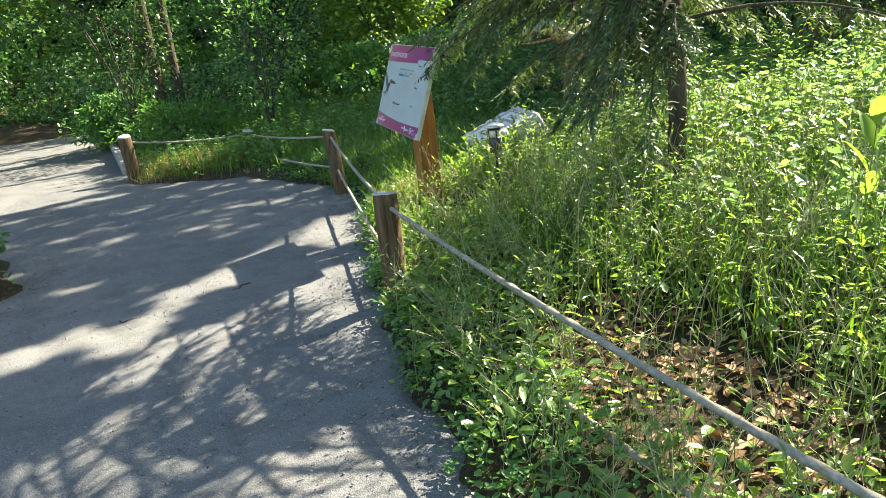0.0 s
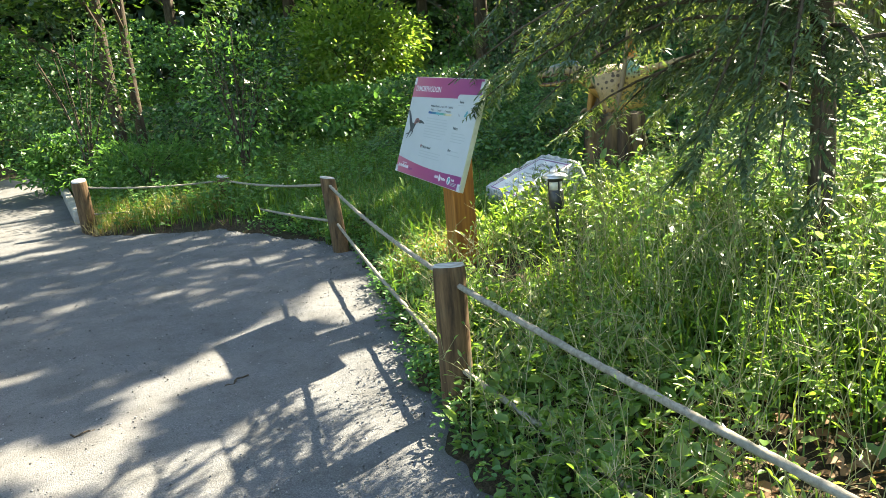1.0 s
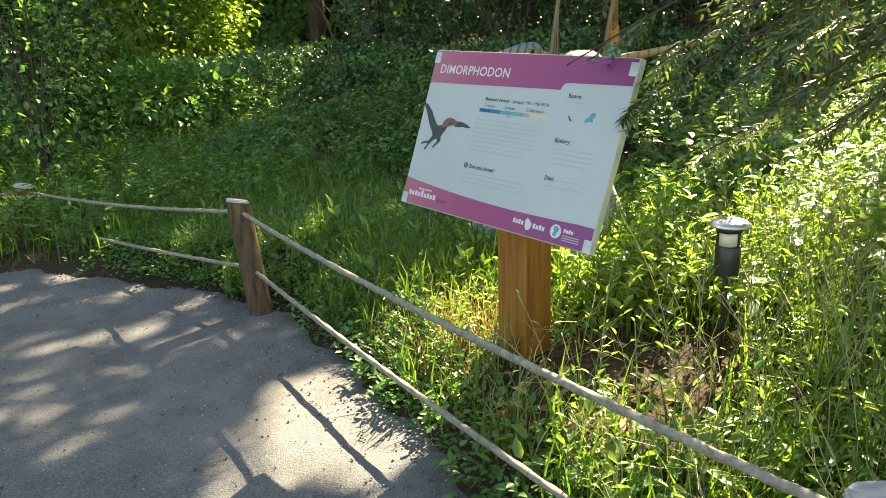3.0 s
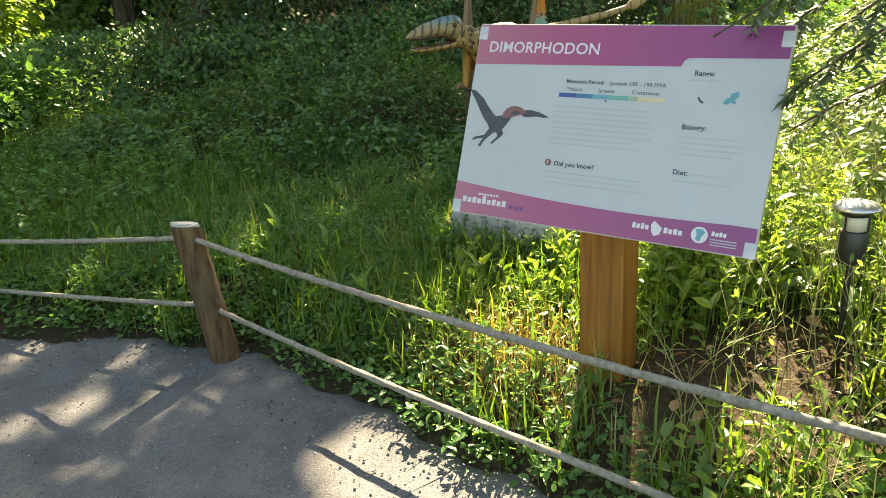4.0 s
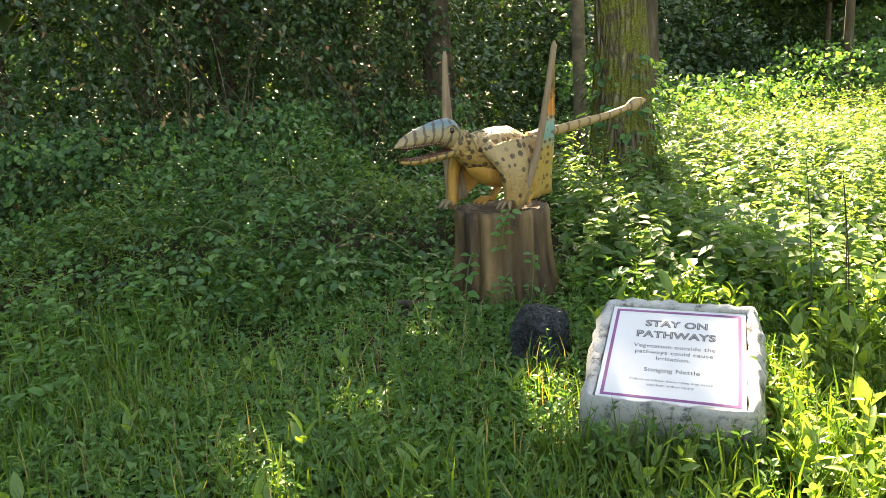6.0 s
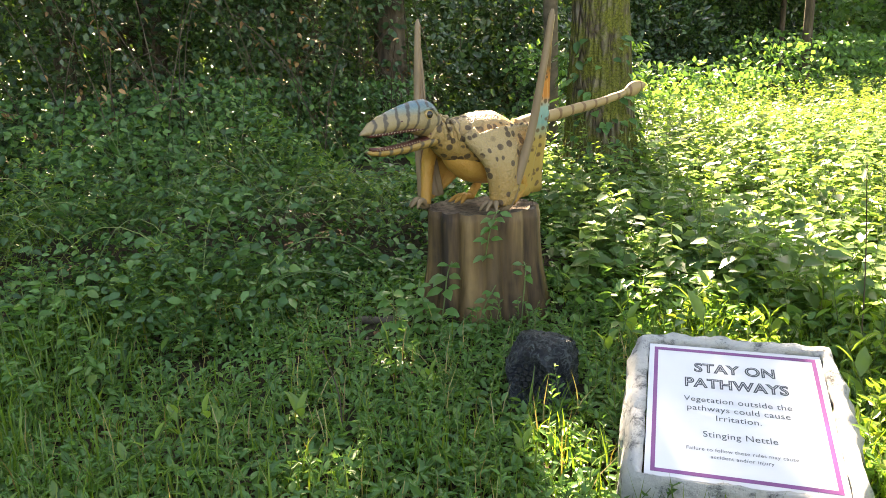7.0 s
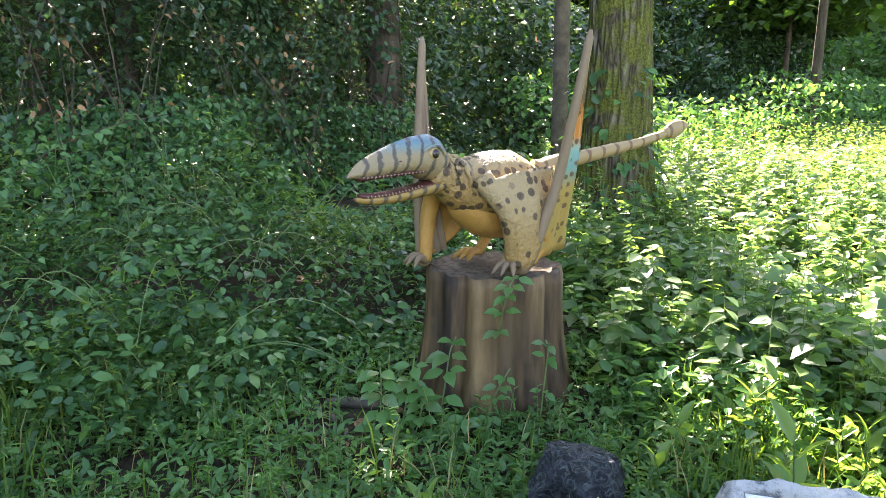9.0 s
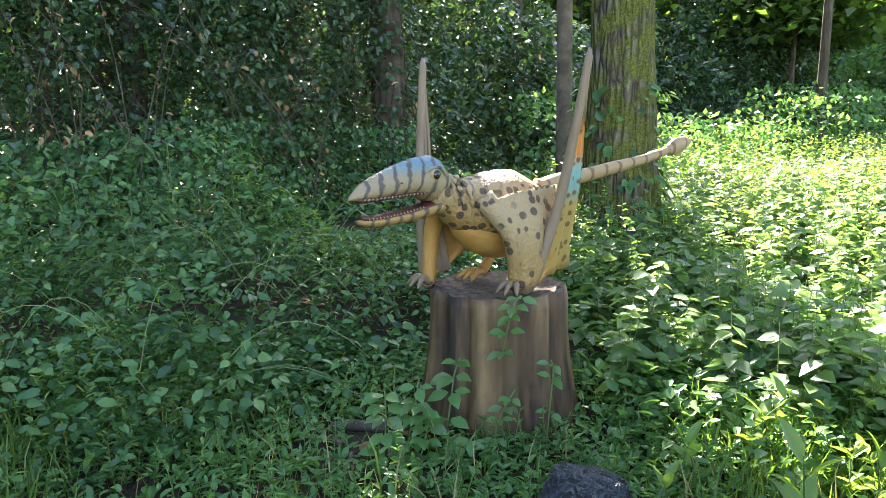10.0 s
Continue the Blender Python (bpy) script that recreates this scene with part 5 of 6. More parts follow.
# dry seed stalks with small side twigs
x, y = scatter(-0.35, 2.6, -0.6, 4.1, 165, lambda x, y: soft(off_path(x, y), 0.0, 0.2) * (1 - 0.6 * bare(x, y)))
n = len(x)
h, az = RNG.uniform(0.3, 0.7, n) * (0.3 + 0.7 * low_edge(x, y)), RNG.uniform(0, 6.28, n)
t = np.linspace(0, 1, 7)[None]
lean = RNG.uniform(0.05, 0.6, n)[:, None] * h[:, None]
curves = np.stack([x[:, None] + np.cos(az)[:, None] * lean * t ** 1.8, y[:, None] + np.sin(az)[:, None] * lean * t ** 1.8,
                   ground_z(x, y)[:, None] + h[:, None] * (t - 0.28 * (lean / h[:, None]) * t ** 2.5)], -1)
stuff("seed_stalks", threads("seed_stalks", curves, RNG.uniform(0.0012, 0.0026, n), STALK), "pale dry seed stalks arching over the meadow", "stalks")
src = np.repeat(np.arange(n), 5)
f = RNG.uniform(0.35, 1.0, len(src))
ix = np.minimum((f * 6).astype(int), 5)
w = (f * 6 - ix)[:, None]
p = curves[src, ix] * (1 - w) + curves[src, ix + 1] * w
d = around(len(src), 10, 70) * RNG.uniform(0.03, 0.11, len(src))[:, None]
t3 = np.linspace(0, 1, 3)[None, :, None]
twigs = p[:, None] + d[:, None] * t3
stuff("seed_twigs", threads("seed_twigs", twigs, np.full(len(src), 0.0011), STALK), "fine side twigs of the seed stalks", "stalks")
stuff("seed_pods", leaves("seed_pods", twigs[:, 2], d, RNG.uniform(0.015, 0.035, len(src)), LANCE, BRIGHT, width=1.6), "small green pods and leaves on the seed stalks", "stalks")

# sunlit nettles and broad leaves to the right of the statue
field = lambda x, y: keep_clear(x, y) * soft(5.75 - y + 0.25 * (x - 3), 0, 0.5) * soft(x - 2.3 - 0.35 * np.clip(y - 4.2, 0, 2), 0, 0.6) * (1 - bare(x, y))
x, y = scatter(2.2, 11.5, -2.5, 6.2, 64, lambda x, y: field(x, y) * (1 - 0.6 * soft(x, 6.0, 8.0)) * soft(y, -2.5, -1.2))
weeds("nettle_bed", x, y, RNG.uniform(0.25, 0.5, len(x)), 16, 0.125, OVATE, NETTLE, "bed of broad-leaved stinging nettles in sunlight", "nettles", droop=(-22, 12), width=1.25)
x, y = scatter(2.2, 11.5, -2.5, 6.2, 24, lambda x, y: field(x, y) * soft(y, -2.5, -1.0))
weeds("nettle_tops", x, y, RNG.uniform(0.45, 0.75, len(x)), 14, 0.075, LANCE, BRIGHT, "taller pale weeds among the nettles", "weeds", width=1.5)
x, y = scatter(1.9, 5.0, 3.2, 6.2, 1500, lambda x, y: keep_clear(x, y) * field(x + 0.3, y))
p = np.stack([x, y, ground_z(x, y) + RNG.uniform(0, 0.2, len(x))], -1)
stuff("nettle_floor", leaves("nettle_floor", p, around(len(p), -20, 45), RNG.uniform(0.035, 0.075, len(p)), OVATE, HERB), "low green leaves under the nettles", "weeds")
x, y = scatter(0.8, 2.9, 3.5, 5.4, 95, lambda x, y: keep_clear(x, y) * (1 - straw_spot(x, y)) * soft(5.3 - y, 0, 0.4) * (1 - 0.95 * bare(x, y)))
weeds("slab_weeds", x, y, RNG.uniform(0.16, 0.42, len(x)) * (1 - 0.35 * soft(y, 4.5, 4.9)), 12, 0.08, LANCE, BRIGHT, "bright yellow-green leaves beside the warning slab", "weeds", droop=(15, 70), width=1.9)
x, y = scatter(0.7, 3.0, 3.4, 5.5, 1300, lambda x, y: keep_clear(x, y) * (1 - straw_spot(x, y)) * soft(5.5 - y, 0, 0.4) * (1 - bare(x, y)))
blades("slab_grass", x, y, RNG.uniform(0.08, 0.26, len(x)), GRASS, "grass between the path light and the slab", 0.5)


x, y = scatter(0.98, 1.75, 3.92, 4.42, 190, lambda x, y: keep_clear(x, y))
weeds("tall_slab_weeds", x, y, RNG.uniform(0.30, 0.60, len(x)), 14, 0.075, LANCE, BRIGHT, "tall yellow-green weeds at the sunny side of the slab", "weeds", droop=(5, 60), width=1.8)

x, y = scatter(1.0, 1.38, 4.45, 4.82, 75)
weeds("slab_corner_weeds", x, y, RNG.uniform(0.26, 0.44, len(x)), 12, 0.07, LANCE, BRIGHT, "yellow-green weeds before the corner of the slab", "weeds", droop=(5, 60), width=1.7)

# bramble mound beside and behind the statue
def mound_h(x, y):
    a = 0.62 * np.exp(-(((x - 3.75) / 0.95) ** 2 + ((y - 7.55) / 0.80) ** 2)) + 0.55 * np.exp(-(((x - 3.2) / 0.75) ** 2 + ((y - 8.5) / 0.9) ** 2))
    a = a + 0.45 * np.exp(-(((x - 4.8) / 0.8) ** 2 + ((y - 6.6) / 0.55) ** 2)) + 0.40 * np.exp(-(((x - 2.3) / 0.7) ** 2 + ((y - 9.6) / 0.9) ** 2))
    a = a + 0.38 * np.exp(-(((x - 2.75) / 0.42) ** 2 + ((y - 7.35) / 0.30) ** 2))
    return np.clip(a * (1 + 0.16 * ripple(x, y, 4.0, 21)) - 0.05, 0, None)


x, y = scatter(1.4, 6.2, 6.0, 10.8, 1900, lambda x, y: keep_clear(x, y) * soft(mound_h(x, y), 0.02, 0.16) * np.clip(0.62 + 0.55 * ripple(x, y, 6.0, 24), 0.08, 1))
n = len(x)
depth = RNG.uniform(0, 1, n) ** 1.6
p = np.stack([x, y, ground_z(x, y) + mound_h(x, y) * (1.04 - 0.75 * depth) + 0.02], -1)
stuff("bramble_mound", leaves("bramble_mound", p, around(n, -45, 15), RNG.uniform(0.03, 0.068, n), OVATE, BRAMBLE, width=1.1), "dense bramble bush of dark green leaves beside the stump", "brambles")
x, y = scatter(1.4, 5.2, 6.4, 10.4, 3400, lambda x, y: (1 - np.exp(-((x - 3.1) / 0.7) ** 2 - ((y - 7.2) / 0.7) ** 2)) * soft(mound_h(x, y), 0.08, 0.3) * np.clip(0.35 + 0.6 * ripple(x, y, 2.4, 23), 0, 1))
p = np.stack([x, y, ground_z(x, y) + mound_h(x, y) * RNG.uniform(0.75, 1.15, len(x))], -1)
stuff("cleavers", leaves("cleavers", p, around(len(p), -10, 60), RNG.uniform(0.018, 0.045, len(p)), LANCE, BRIGHT, width=0.9), "fine light green cleavers scrambling over the brambles", "weeds")
x, y = scatter(1.6, 5.0, 6.8, 10.2, 26, lambda x, y: soft(mound_h(x, y), 0.1, 0.3))
n = len(x)
a, l = RNG.uniform(0, 6.28, n), RNG.uniform(0.3, 0.8, n)
t = np.linspace(0, 1, 9)[None]
z0 = (ground_z(x, y) + 0.4 * mound_h(x, y))[:, None]
canes = np.stack([x[:, None] + np.cos(a)[:, None] * l[:, None] * t, y[:, None] + np.sin(a)[:, None] * l[:, None] * t, z0 + mound_h(x, y)[:, None] * (2.6 * t - 2.3 * t * t)], -1)
stuff("bramble_canes", threads("bramble_canes", canes, np.full(n, 0.0026), STEM, 4), "arching green bramble canes", "brambles")


# larger leaves along the front of the mound
x, y = scatter(1.6, 5.0, 6.3, 9.8, 70, lambda x, y: keep_clear(x, y) * soft(mound_h(x, y), 0.03, 0.10) * (0.35 + 0.65 * soft(0.50 - mound_h(x, y), 0, 0.2)))
p = np.repeat(np.stack([x, y, ground_z(x, y) + mound_h(x, y) * RNG.uniform(0.7, 1.12, len(x)) + 0.05], -1), 3, axis=0)
turn = np.repeat(RNG.uniform(0, 6.28, len(x)), 3) + np.tile((-1.35, 0.0, 1.35), len(x))
out = np.stack([np.cos(turn), np.sin(turn), RNG.uniform(-0.6, 0.1, len(turn))], -1)
p = p + out * 0.012
stuff("bramble_front", leaves("bramble_front", p, out, np.repeat(RNG.uniform(0.036, 0.072, len(x)), 3) * RNG.uniform(0.85, 1.1, len(p)), BROAD, BRAMBLE, np.tile((-0.5, -0.3, 0.85), (len(p), 1)) + RNG.normal(0, 0.25, (len(p), 3)), 1.35),
      "three-fingered round bramble leaves along the mound's foot", "brambles")


# leafy sprays of bramble climbing up the front of the stump
def spray(points, count, size, seed):
    rng = np.random.RandomState(seed)
    thing = empty("bramble_spray", points[0], "trailing bramble shoot with green leaves against the stump", "bramble", "bramble shoots on the stump")
    o = Vector(points[0])
    pts = [p - o for p in spline(points, 6)]
    bm = bmesh.new()
    tube(bm, pts, [0.003] * len(pts), 6)
    part("shoot", bm, STEM, thing)
    for k in range(count):
        q = pts[int((k + 0.5) / count * (len(pts) - 1))]
        for side in (-1, 0, 1):
            a = rng.uniform(2.6, 3.6) + side * 1.0
            d = np.array([[math.cos(a), math.sin(a), rng.uniform(-0.5, 0.25)]])
            me = leaves("leaf", np.array([q[:]]) + d * 0.012, d, size * rng.uniform(0.7, 1.15), BROAD, HERB if k % 3 else NETTLE, np.array([[-0.55, 0.1, 0.8]]), 1.2)
            new("leaf", me).parent = thing
    return thing


spray([(2.64, 6.22, 0.28), (2.66, 6.20, 0.42), (2.70, 6.19, 0.54), (2.715, 6.17, 0.60)], 5, 0.082, 1)
spray([(2.52, 6.30, 0.22), (2.60, 6.27, 0.36), (2.66, 6.30, 0.44)], 6, 0.078, 6)
spray([(2.55, 6.42, 0.22), (2.60, 6.42, 0.38), (2.66, 6.44, 0.48)], 6, 0.080, 7)
spray([(2.50, 6.20, 0.20), (2.56, 6.14, 0.30), (2.63, 6.10, 0.36)], 5, 0.070, 8)
spray([(2.74, 6.02, 0.62), (2.725, 6.00, 0.72), (2.735, 5.98, 0.80), (2.76, 5.96, 0.83)], 5, 0.062, 2)
spray([(2.66, 6.05, 0.28), (2.68, 6.02, 0.40), (2.70, 5.97, 0.50)], 5, 0.05, 3)
spray([(2.70, 5.86, 0.27), (2.72, 5.85, 0.42), (2.74, 5.84, 0.56), (2.75, 5.85, 0.60)], 4, 0.052, 4)
spray([(2.60, 6.35, 0.26), (2.64, 6.33, 0.40), (2.70, 6.32, 0.52)], 5, 0.07, 5)


# ---- named plants that stand out ----
def dock_plant(x, y, height, count, size, seed, material=BRIGHT):
    rng = np.random.RandomState(seed)
    z = float(ground_z(x, y))
    thing = empty("leafy_weed", (x, y, z), "upright yellow-green weed with long broad leaves in grass", "weed", "broad-leaved weeds")
    lean = rng.normal(0, 0.08, 2)
    pts = spline([(0, 0, -0.02), (lean[0] * 0.4, lean[1] * 0.4, height * 0.5), (lean[0], lean[1], height)], 4)
    bm = bmesh.new()
    tube(bm, pts, [0.004 - 0.0025 * k / (len(pts) - 1) for k in range(len(pts))], 6)
    part("stem", bm, STEM, thing)
    for k in range(count):
        t = (k + 0.6) / count
        q = np.array(pts[min(len(pts) - 1, int(t * (len(pts) - 1)))][:])
        a = k * 2.4 + rng.uniform(-0.3, 0.3)
        e = math.radians(rng.uniform(15, 45) + 35 * t)
        d = np.array([[math.cos(a) * math.cos(e), math.sin(a) * math.cos(e), math.sin(e)]])
        me = leaves("leaf", q[None] + d * 0.004, d, size * rng.uniform(0.8, 1.2) * (1.1 - 0.35 * t), BROAD, material, np.array([[-d[0, 0], -d[0, 1], 0.8]]), 0.75)
        new("leaf", me).parent = thing


for k, (x, y, h, c, s) in enumerate(((1.22, 4.78, 0.20, 9, 0.15), (1.10, 4.55, 0.24, 9, 0.14), (1.32, 4.60, 0.30, 10, 0.15), (1.50, 4.50, 0.26, 9, 0.13), (1.0, 4.62, 0.12, 8, 0.12),
                                     (2.22, 5.13, 0.34, 9, 0.16), (2.05, 4.62, 0.30, 8, 0.13), (1.85, 4.45, 0.32, 9, 0.13), (1.0, 5.95, 0.16, 7, 0.11), (1.05, 6.35, 0.18, 7, 0.11),
                                     (0.72, 6.25, 0.17, 6, 0.11), (1.62, 5.72, 0.15, 7, 0.10), (0.90, 5.10, 0.16, 8, 0.11), (2.55, 5.35, 0.22, 8, 0.12), (0.70, 5.45, 0.14, 7, 0.10),
                                     (1.73, 6.47, 0.16, 7, 0.10), (1.64, 6.72, 0.14, 6, 0.09), (1.62, 6.90, 0.13, 6, 0.09), (2.80, 5.22, 0.26, 9, 0.13), (2.85, 4.58, 0.28, 9, 0.13),
                                     (2.14, 6.17, 0.10, 6, 0.08), (2.39, 5.46, 0.16, 7, 0.10), (1.01, 7.05, 0.15, 7, 0.10), (0.66, 7.06, 0.16, 7, 0.11), (1.33, 6.98, 0.13, 6, 0.09),
                                     (1.25, 5.80, 0.13, 7, 0.09), (1.05, 5.25, 0.18, 8, 0.11), (2.45, 4.85, 0.24, 8, 0.13), (3.15, 4.85, 0.30, 9, 0.13))):
    dock_plant(x, y, h, c, s, 40 + k)
dock_plant(1.35, 1.35, 0.70, 14, 0.22, 91)

# bare stalks in front of the nettles
for x, y, h in ((2.45, 4.55, 0.85), (2.35, 4.42, 0.75), (2.6, 4.38, 0.8), (1.72, 6.35, 0.32)):
    bm = bmesh.new()
    z = float(ground_z(x, y))
    tube(bm, spline([(0, 0, -0.02), (0.02, 0.01, h * 0.5), (0.0, 0.05, h)], 5), [0.0035 - 0.002 * k / 10 for k in range(11)], 6)
    ob = new("dry_stalk", mesh_from("dry_stalk", bm, DARKBARK))
    ob.location = (x, y, z)
    tagged(ob, "thin bare brown stalk among the nettles", "stalk", "bare stalks")

# dry leaves on bare earth
x, y = scatter(0.0, 3.2, 0.0, 7.2, 700, lambda x, y: bare(x, y) * keep_clear(x, y) * soft(off_path(x, y), 0.1, 0.2) * (0.1 + 0.9 * (y < 2.5)))
p = np.stack([x, y, ground_z(x, y) + RNG.uniform(0.002, 0.02, len(x))], -1)
stuff("leaf_litter", leaves("leaf_litter", p, around(len(p), -15, 25), RNG.uniform(0.03, 0.075, len(p)), OVATE, LITTER), "dry brown leaves on bare earth", "leaf litter")
x, y = scatter(-2.6, 0.4, 0.0, 8.2, 650, lambda x, y: soft(-off_path(x, y), -0.05, 0.1) * (0.25 + 0.75 * soft(off_path(x, y), -0.5, -0.05)))
n = len(x)
oct_v = np.array([(1, 0, 0), (-1, 0, 0), (0, 1, 0), (0, -1, 0), (0, 0, 1), (0, 0, -1)], float)
PEBBLE_SHAPE = (oct_v * (0.6, 0.5, 0.4), [(0, 2, 4), (2, 1, 4), (1, 3, 4), (3, 0, 4), (2, 0, 5), (1, 2, 5), (3, 1, 5), (0, 3, 5)])
p = np.stack([x, y, np.full(n, 0.004) + 0.006 * ripple(x, y, 4.0, 5)], -1)
stuff("gravel_stones", leaves("gravel_stones", p, around(n, 0, 5), RNG.uniform(0.004, 0.013, n), PEBBLE_SHAPE, PEBBLE), "small loose stones on the gravel path", "gravel")


# ---- shrubs, thickets and hedges ----
def thicket(name, line, depth, base, top, density, size, material, label, category, template=DIAMOND, seed=0):
    """A deep bank of leaves that follows a line on the plan; its front is uneven and leans back."""
    line = np.array(line, float)
    seg = np.linalg.norm(np.diff(line, axis=0), axis=1)
    cum = np.concatenate([[0], np.cumsum(seg)])
    n = int(cum[-1] * (top - base) * density)
    u, v, w = RNG.uniform(0, cum[-1], n), RNG.uniform(0, 1, n) ** 0.9, RNG.uniform(0, 1, n) ** 1.7
    px, py = np.interp(u, cum, line[:, 0]), np.interp(u, cum, line[:, 1])
    tx, ty = np.interp(u + 0.2, cum, line[:, 0]) - px, np.interp(u + 0.2, cum, line[:, 1]) - py
    k = np.maximum(np.hypot(tx, ty), 1e-6)
    nx, ny = -ty / k, tx / k
    bulge = 0.5 * ripple(u, v * 3, 1.6, 31 + seed) + 0.28 * ripple(u, v * 4, 4.0, 32 + seed)
    back = w * depth + 0.6 * v * v * depth - bulge * 0.75
    h = base + (top - base) * v * (1 + 0.18 * ripple(u, u * 0, 1.1, 33 + seed))
    keep = ripple(u, h * 1.6, 3.2, 34 + seed) > -1.25
    x, y = px - nx * back, py - ny * back
    d = np.stack([nx, ny, np.full(n, -0.25)], -1) * 0.6 + RNG.normal(0, 0.75, (n, 3))
    up = np.stack([nx * 0.7, ny * 0.7, np.ones(n)], -1) + RNG.normal(0, 0.45, (n, 3))
    pos = np.stack([x, y, ground_z(x, y) + h], -1)[keep]
    stuff(name, leaves(name, pos, d[keep], (size * RNG.uniform(0.6, 1.3, n))[keep], template, material, up[keep], 1.15), label, category)


thicket("bramble_bank", [(10.5, 7.6), (8.6, 8.3), (7.0, 8.9), (5.6, 9.8), (4.7, 11.0), (4.5, 12.0)], 1.7, 0.0, 4.2, 1150, 0.085, THICKET,
        "tall dark bramble and ivy thicket behind the statue", "thicket")
thicket("bramble_foot", [(8.2, 7.4), (6.2, 8.2), (5.0, 9.0), (4.0, 10.2), (3.1, 11.6), (2.4, 13.2)], 1.2, 0.0, 0.95, 1500, 0.075, BRAMBLE,
        "lower green brambles at the thicket's foot", "thicket", seed=5)
thicket("bramble_hollow", [(4.4, 11.6), (3.8, 12.8), (3.2, 14.2)], 1.3, 0.0, 1.0, 1100, 0.085, THICKET, "low dark brambles in a hollow before the clearing", "thicket", seed=7)
thicket("ivy_bank", [(16.0, 1.0), (13.5, 3.4), (12.0, 5.2), (10.6, 6.6), (9.9, 7.8)], 2.2, 0.0, 3.0, 700, 0.13, THICKET, "dark ivy-covered bank behind the nettles", "thicket", seed=9)
thicket("field_edge", [(13.8, -6.0), (12.6, -2.0), (11.4, 1.4), (9.9, 4.6), (9.0, 6.2)], 1.6, 0.0, 1.1, 900, 0.10, HERB, "sunlit weeds at the far edge of the nettles", "weeds", seed=11)
thicket("low_hedge", [(1.6, 20.5), (-3.0, 21.5), (-9.0, 22.5), (-16.0, 23.0)], 1.6, 0.0, 2.1, 620, 0.13, HERB, "long sunlit clipped hedge beyond the path", "hedge", seed=13)
thicket("far_shrubs", [(1.0, 14.2), (-0.8, 14.8), (-2.2, 16.4), (-5.0, 18.6), (-10.0, 19.6)], 1.5, 0.0, 1.0, 700, 0.11, BRAMBLE, "green shrubs at the bend of the path", "shrubs", seed=15)
thicket("left_shrubs", [(-6.4, 16.0), (-5.6, 13.0), (-5.0, 10.5), (-4.4, 8.0), (-3.6, 5.6), (-3.5, 3.4), (-3.6, 0.0)], 1.4, 0.0, 0.8, 700, 0.09, HERB, "green shrubs along the far side of the path", "shrubs", seed=17)


# bare canes and dead leaves in the thicket
bank = np.array([(10.2, 7.5), (8.6, 8.1), (7.0, 8.7), (5.6, 9.6), (4.7, 10.8), (4.4, 12.0)])
u = RNG.uniform(0, 5, 80)
i = np.minimum(u.astype(int), 4)
x, y = [bank[i, c] * (1 - u + i) + bank[i + 1, c] * (u - i) + RNG.normal(0, 0.3, 80) for c in (0, 1)]
h, a, l = RNG.uniform(0.9, 3.2, 80)[:, None], RNG.uniform(0, 6.28, 80)[:, None], RNG.uniform(0.5, 2.0, 80)[:, None]
t = np.linspace(0, 1, 9)[None]
canes = np.stack([x[:, None] + np.cos(a) * l * t ** 1.5, y[:, None] + np.sin(a) * l * t ** 1.5, ground_z(x, y)[:, None] + h * (1.5 * t - 0.62 * t * t)], -1)
stuff("dead_canes", threads("dead_canes", canes, RNG.uniform(0.003, 0.008, 80), DARKBARK, 4), "bare brown canes arching through the thicket", "brambles")
k, f = RNG.randint(0, 80, 420), RNG.randint(2, 9, 420)
p = canes[k, f] + RNG.normal(0, 0.05, (420, 3))
stuff("dead_leaves", leaves("dead_leaves", p, around(420, -70, 10), RNG.uniform(0.04, 0.09, 420), OVATE, LITTER), "withered brown leaves hanging on the canes", "brambles")

# meadow and grass behind the far fence
back_mask = lambda x, y: soft(off_path(x, y), 0.05, 0.25) * soft(y - 6.2, 0, 0.6) * np.clip(1 - 3 * mound_h(x, y), 0, 1) * soft(4.6 - 0.5 * (y - 6) - x + 2.0, 0, 0.6) * soft(y - 7.1, 0, 0.7)
x, y = scatter(-2.2, 4.0, 6.2, 13.0, 620, back_mask)
blades("back_grass", x, y, RNG.uniform(0.1, 0.3, len(x)), GRASS, "long green grass behind the corner post", 0.4)
x, y = scatter(-2.2, 3.6, 7.4, 14.0, 60, back_mask)
weeds("back_weeds", x, y, RNG.uniform(0.15, 0.42, len(x)), 11, 0.08, OVATE, HERB, "green weeds behind the far fence", "weeds")
x, y = scatter(-1.75, -0.2, 8.3, 9.6, 1700, lambda x, y: soft(off_path(x, y), -0.02, 0.1) * soft(9.7 - y, 0, 0.5))
blades("straw_grass", x, y, RNG.uniform(0.06, 0.24, len(x)), DRYGRASS, "yellow sunlit grass at the foot of the far fence", 0.7)
x, y = scatter(-1.75, 0.3, 8.2, 9.8, 300, lambda x, y: soft(off_path(x, y), -0.02, 0.15) * (1 - ((np.abs(x + 0.3) < 0.3) & (y < 8.7))))
blades("fence_grass", x, y, RNG.uniform(0.06, 0.20, len(x)), GRASS, "green grass among the yellow tufts", 0.5)


# low herbs beyond the bend of the path
x, y = scatter(-11.0, -2.0, 10.0, 19.0, 260, lambda x, y: soft(off_path(x, y), 0.05, 0.3))
p = np.stack([x, y, ground_z(x, y) + RNG.uniform(0.0, 0.25, len(x))], -1)
stuff("bend_herbs", leaves("bend_herbs", p, around(len(p), -15, 50), RNG.uniform(0.06, 0.13, len(p)), OVATE, BRAMBLE), "dark green herbs beyond the bend of the path", "undergrowth")


